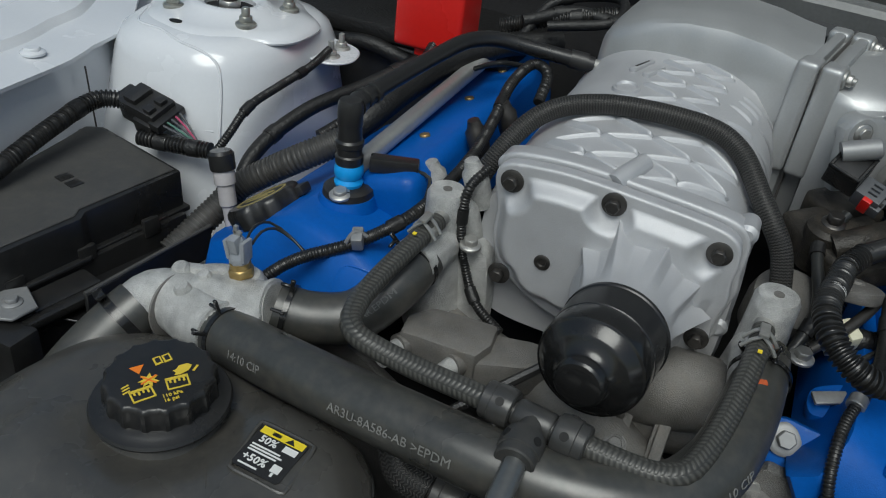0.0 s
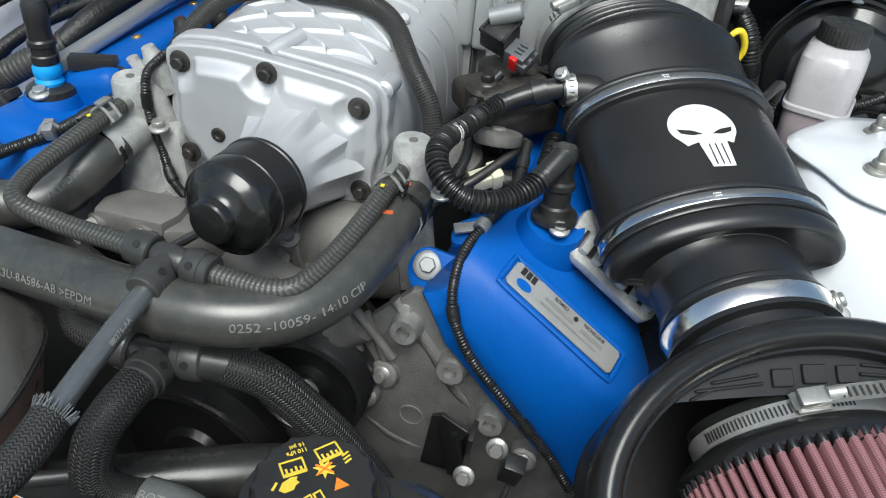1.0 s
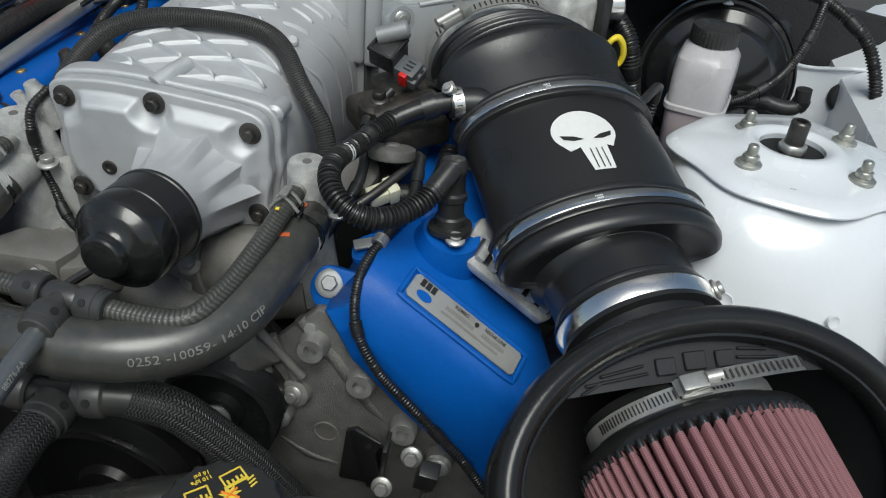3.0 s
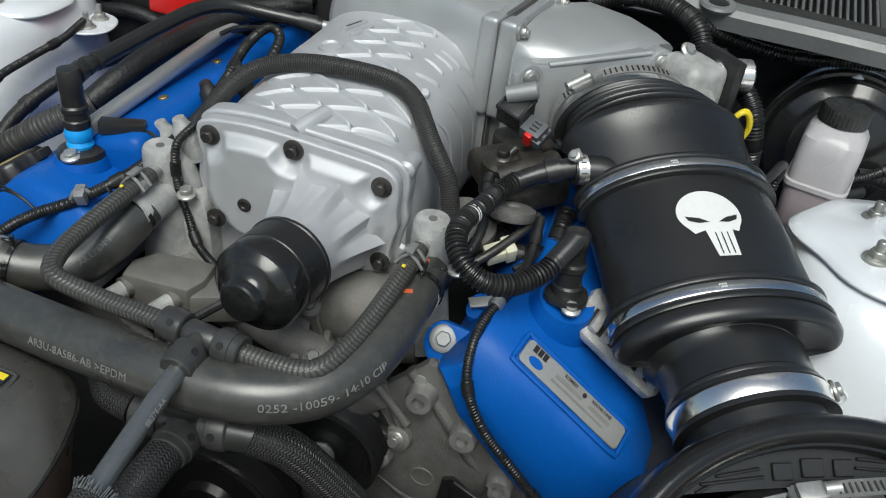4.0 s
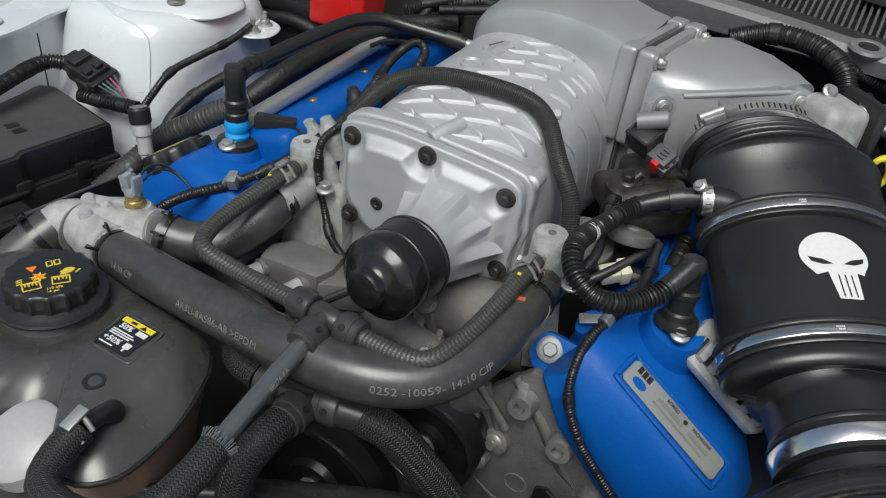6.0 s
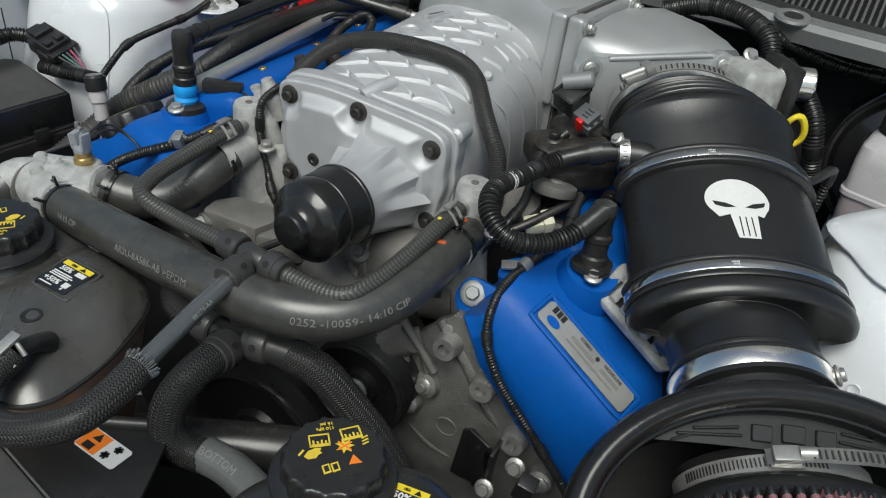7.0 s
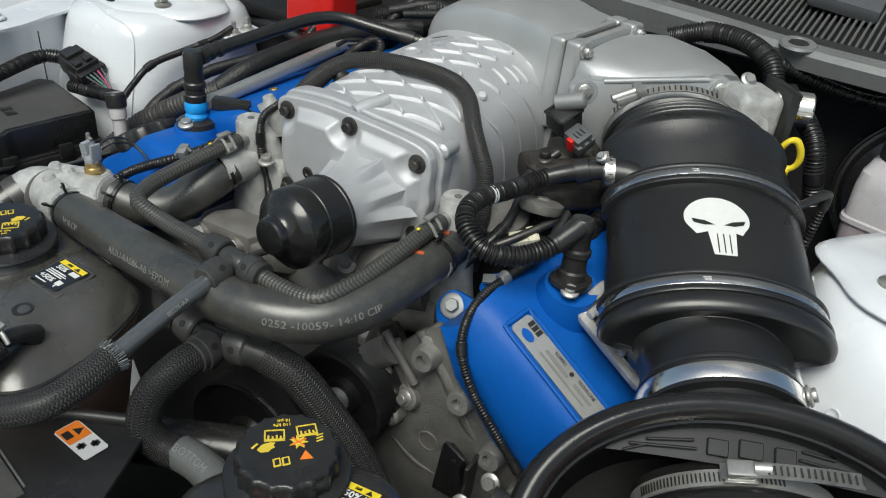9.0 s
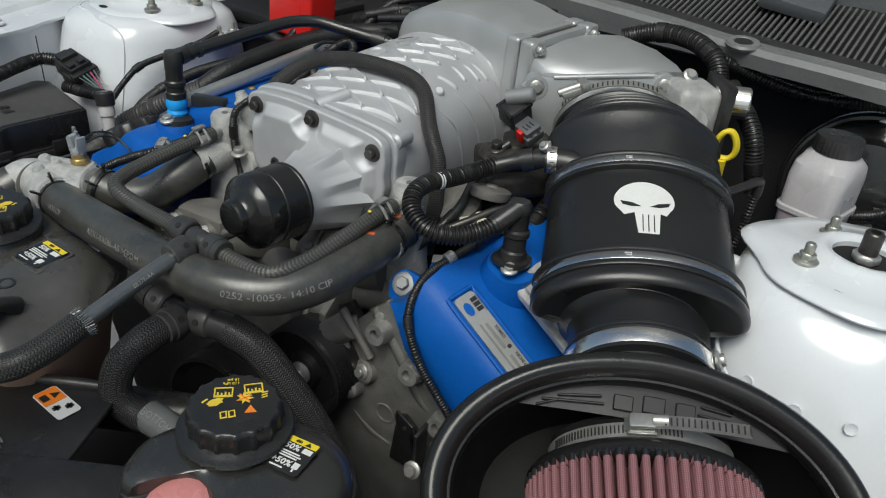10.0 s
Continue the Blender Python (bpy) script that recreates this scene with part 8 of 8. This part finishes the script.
    # Dark shapes added to fill the shaded cavity beside the duct.
    part("cavity_filler", join(block((0.055, 0.050, 0.040), aim((0.176, 0.190, 0.925), (0, -0.15, 1), (0.75, 0.66, 0)), 0.010, 3), block((0.078, 0.088, 0.030), aim((0.182, 0.142, 0.920), (0, -0.15, 1), (0.75, 0.66, 0)), 0.010, 3), lathe([(0.020, -0.03), (0.020, 0.008), (0.016, 0.012), (0, 0.012)], aim((0.166, 0.128, 0.932), (0, -0.15, 1)), 24), tube([(0.170, 0.110, 0.930), (0.190, 0.120, 0.938), (0.215, 0.150, 0.940)], 0.013, 16)), CAVITYBROWN, e)
    part("diaphragm_cap", lathe([(0.021, -0.012), (0.0225, -0.010), (0.0225, -0.002), (0.019, 0.0), (0.008, 0.001), (0.006, 0.003), (0, 0.003)], aim((0.192, 0.078, 0.922), (-0.05, 0.30, 1)), 28), DULLCAST, e)
    part("bolt", hex_bolt(aim((0.166, 0.128, 0.944), (0, -0.2, 1)), 0.007, 0.01), DARKSTEEL, e)
    for x, y, z, q in ((-0.118, 0.018, 0.945, CAST), (-0.120, 0.012, 0.915, CAST), (-0.175, 0.07, 0.905, CAST), (-0.165, 0.14, 0.925, DARKSTEEL), (-0.15, 0.18, 0.935, DARKSTEEL)):
        i = thing("injector_plug", (x, y, z - 0.02), "small metal injector and plug beside the supercharger", "injector", "injectors")
        part("body", lathe([(0.009, -0.03), (0.011, -0.01), (0.011, 0.004), (0.008, 0.008), (0.006, 0.016), (0, 0.017)], aim((x, y, z), (-0.3, -0.2, 1)), 18), q, i)
    g = thing("harness_clip", (0.20, -0.01, 0.87), "grey metal harness clip on the valve cover", "clip", "harness clips")
    part("clip", join(block((0.026, 0.011, 0.003), aim((0.194, -0.010, 0.870), (0, -0.3, 1), (1, 0.4, 0.3)), 0.001), lathe([(0.0060, -0.005), (0.0068, -0.004), (0.0068, 0.004), (0.0060, 0.005)], aim((0.208, -0.024, 0.884), (0.25, 0.85, 0.3)), 18)), STEEL, g)
    g = thing("harness_clip", (-0.19, -0.045, 0.88), "grey metal harness clip beside the coolant post", "clip", "harness clips")
    part("clip", join(block((0.010, 0.016, 0.014), aim((-0.192, -0.044, 0.888), (0, -0.4, 1), (1, 0.4, 0.1)), 0.002), tube([(-0.20, -0.05, 0.884), (-0.194, -0.046, 0.896), (-0.186, -0.040, 0.890)], 0.002, 8)), RAIL, g)
    b = thing("bracket", (0.255, -0.10, 0.68), "black folded steel bracket on the engine front", "bracket")
    part("plate", prism([(-0.006, -0.075), (0.014, -0.070), (0.008, -0.010), (0.016, 0.012), (-0.010, 0.016), (-0.014, 0.004)], 0.003, frame_of((0.222, -0.100, 0.722), (1, -0.3, 0), (0, -0.2, 1)), 0.001), SATIN, b)
    part("flange", block((0.004, 0.022, 0.07), aim((0.236, -0.090, 0.690), (0.1, -0.2, 1)), 0.001), SATIN, b)
    part("hole", lathe([(0.003, 0), (0.003, 0.0006), (0, 0.0006)], aim((0.224, -0.1045, 0.722), (0.3, -1, -0.2)), 14), VOID, b)
    for p in ((0.238, -0.104, 0.672), (0.262, -0.098, 0.712)):
        part("bolt", hex_bolt(aim(p, (0, -1, 0.4)), 0.0068, 0.008), STEEL, b)
    p = thing("sensor_plug", (0.30, -0.11, 0.70), "black wiring plug under the valve cover edge", "connector")
    part("shell", block((0.018, 0.016, 0.030), aim((0.279, -0.112, 0.708), (0.2, -0.3, 1)), 0.002), PLASTIC, p)
    part("wire", tube([(0.279, -0.118, 0.695), (0.276, -0.13, 0.67), (0.285, -0.14, 0.63)], 0.003, 8), RUBBER, p)


small_parts()


# ---- driver side of the bay ----
def brake_parts():
    r = thing("brake_reservoir", (0.49, 0.3, 0.86), "milky brake fluid reservoir with black ribbed cap", "brake reservoir")
    rings = []
    cx, cy = 0.490, 0.303
    for z, w, d, sh in ((0.868, 0.024, 0.030, 0.0), (0.876, 0.0285, 0.036, 0.0), (0.920, 0.0305, 0.039, 0.0), (0.9215, 0.0335, 0.0420, 0.0), (0.9265, 0.0335, 0.0420, 0.0), (0.928, 0.0312, 0.0395, 0.0), (0.962, 0.0318, 0.0395, 0.001), (0.976, 0.0312, 0.0375, 0.002), (0.984, 0.0285, 0.0310, 0.004), (0.988, 0.0235, 0.0240, 0.005), (0.994, 0.0215, 0.0215, 0.005)):
        ring = []
        for k in range(48):
            a = 2 * math.pi * k / 48
            c, q = math.cos(a), math.sin(a)
            e = 6 if z < 0.97 else (4.5 if z < 0.98 else 2.5)
            g = (abs(c) ** e + abs(q) ** e) ** (-1 / e)
            x, y = c * g * w, q * g * d
            t = radians(-14)
            ring.append(V(cx + x * math.cos(t) - y * math.sin(t), cy + sh + x * math.sin(t) + y * math.cos(t), z))
        rings.append(ring)
    part("tank", skin(rings), MILK, r)
    part("fluid", skin([[V(cx + (p.x - cx) * 1.006, cy + (p.y - cy) * 1.006, p.z) for p in q] for q in rings[:3]]), FLUID, r, "pinkish fluid level")
    n = 36 * 4
    m = Matrix.Translation((cx, cy + 0.005, 0.990))
    part("cap", skin([[m @ V(math.cos(2 * math.pi * j / n) * q * (1 + 0.02 * (j % 4 < 2)), math.sin(2 * math.pi * j / n) * q * (1 + 0.02 * (j % 4 < 2)), h) for j in range(n)] for h, q in ((-0.0010, 0.0252), (0.0145, 0.0249), (0.0168, 0.0241), (0.0175, 0.0220))]), PLASTIC, r)
    part("outlet", tube([(0.52, 0.325, 0.895), (0.535, 0.335, 0.897), (0.55, 0.345, 0.90)], 0.006, 14), PLASTIC, r)
    b = thing("brake_booster", (0.5, 0.44, 0.85), "gloss black round brake booster on the firewall", "brake booster")
    m = aim((0.526, 0.432, 0.907), (0.02, -1, 0.22))
    part("drum", lathe([(0.100, -0.05), (0.100, -0.004), (0.0985, 0.0), (0.0965, 0.001), (0.0945, -0.002), (0.0905, -0.002), (0.088, 0.002), (0.086, 0.010), (0.083, 0.013), (0.070, 0.015), (0.066, 0.019), (0.062, 0.024), (0.04, 0.028), (0, 0.028)], m, 72), GLOSS, b)
    part("master_cylinder", tube([(0.495, 0.42, 0.880), (0.490, 0.30, 0.855), (0.487, 0.24, 0.845)], 0.020, 20), CAST, b)
    for x, gy, z in ((0.586, 0.455, 0.966), (0.690, 0.448, 0.900)):
        g = thing("grommet", (x, gy, z), "black rubber grommet in the white inner panel", "grommet", "grommets")
        part("ring", lathe([(0.018, -0.004), (0.020, 0.0), (0.016, 0.006), (0.006, 0.008), (0, 0.008)], aim((x, gy, z), (0, -1, 0.2)), 24), RUBBER, g)


brake_parts()


def box_details():
    """The screw and the long free end of the band on the filter neck."""
    ax = V(0.44, -0.87, -0.20).normalized()
    d = V(0.90, 0.34, 0.22).normalized()
    box = frame_of((0.458, -0.147, 0.8965), d, -ax)
    part("clamp_screw", join(block((0.019, 0.013, 0.008), box, 0.002), tube([box @ V(0.008, 0, 0.003), box @ V(0.019, 0, 0.003)], 0.0048, 14, smooth=False), block((0.022, 0.016, 0.002), box @ Matrix.Translation((0, 0, -0.004)), 0.0006, 1)), STEEL, FILTER)
    # the long free end of the band
    line, _ = spline([(0.446, -0.151, 0.8915), (0.470, -0.145, 0.9025), (0.497, -0.136, 0.9090), (0.529, -0.122, 0.9110)], 0.004)
    bm = bmesh.new()
    prev = None
    for p in line:
        q = [bm.verts.new(p + ax * o) for o in (-0.0062, 0.0062)]
        if prev:
            bm.faces.new((prev[0], prev[1], q[1], q[0]))
        prev = q
    bmesh.ops.solidify(bm, geom=bm.faces[:], thickness=0.0009)
    tail = part("band_tail", bm, STEEL, FILTER)
    over = d.cross(-ax).normalized()
    for p in line[7:]:
        part("band_slot", block((0.0012, 0.0070, 0.0008), frame_of(p + over * 0.0009, d, -ax), 0), DARKSTEEL, tail)


box_details()
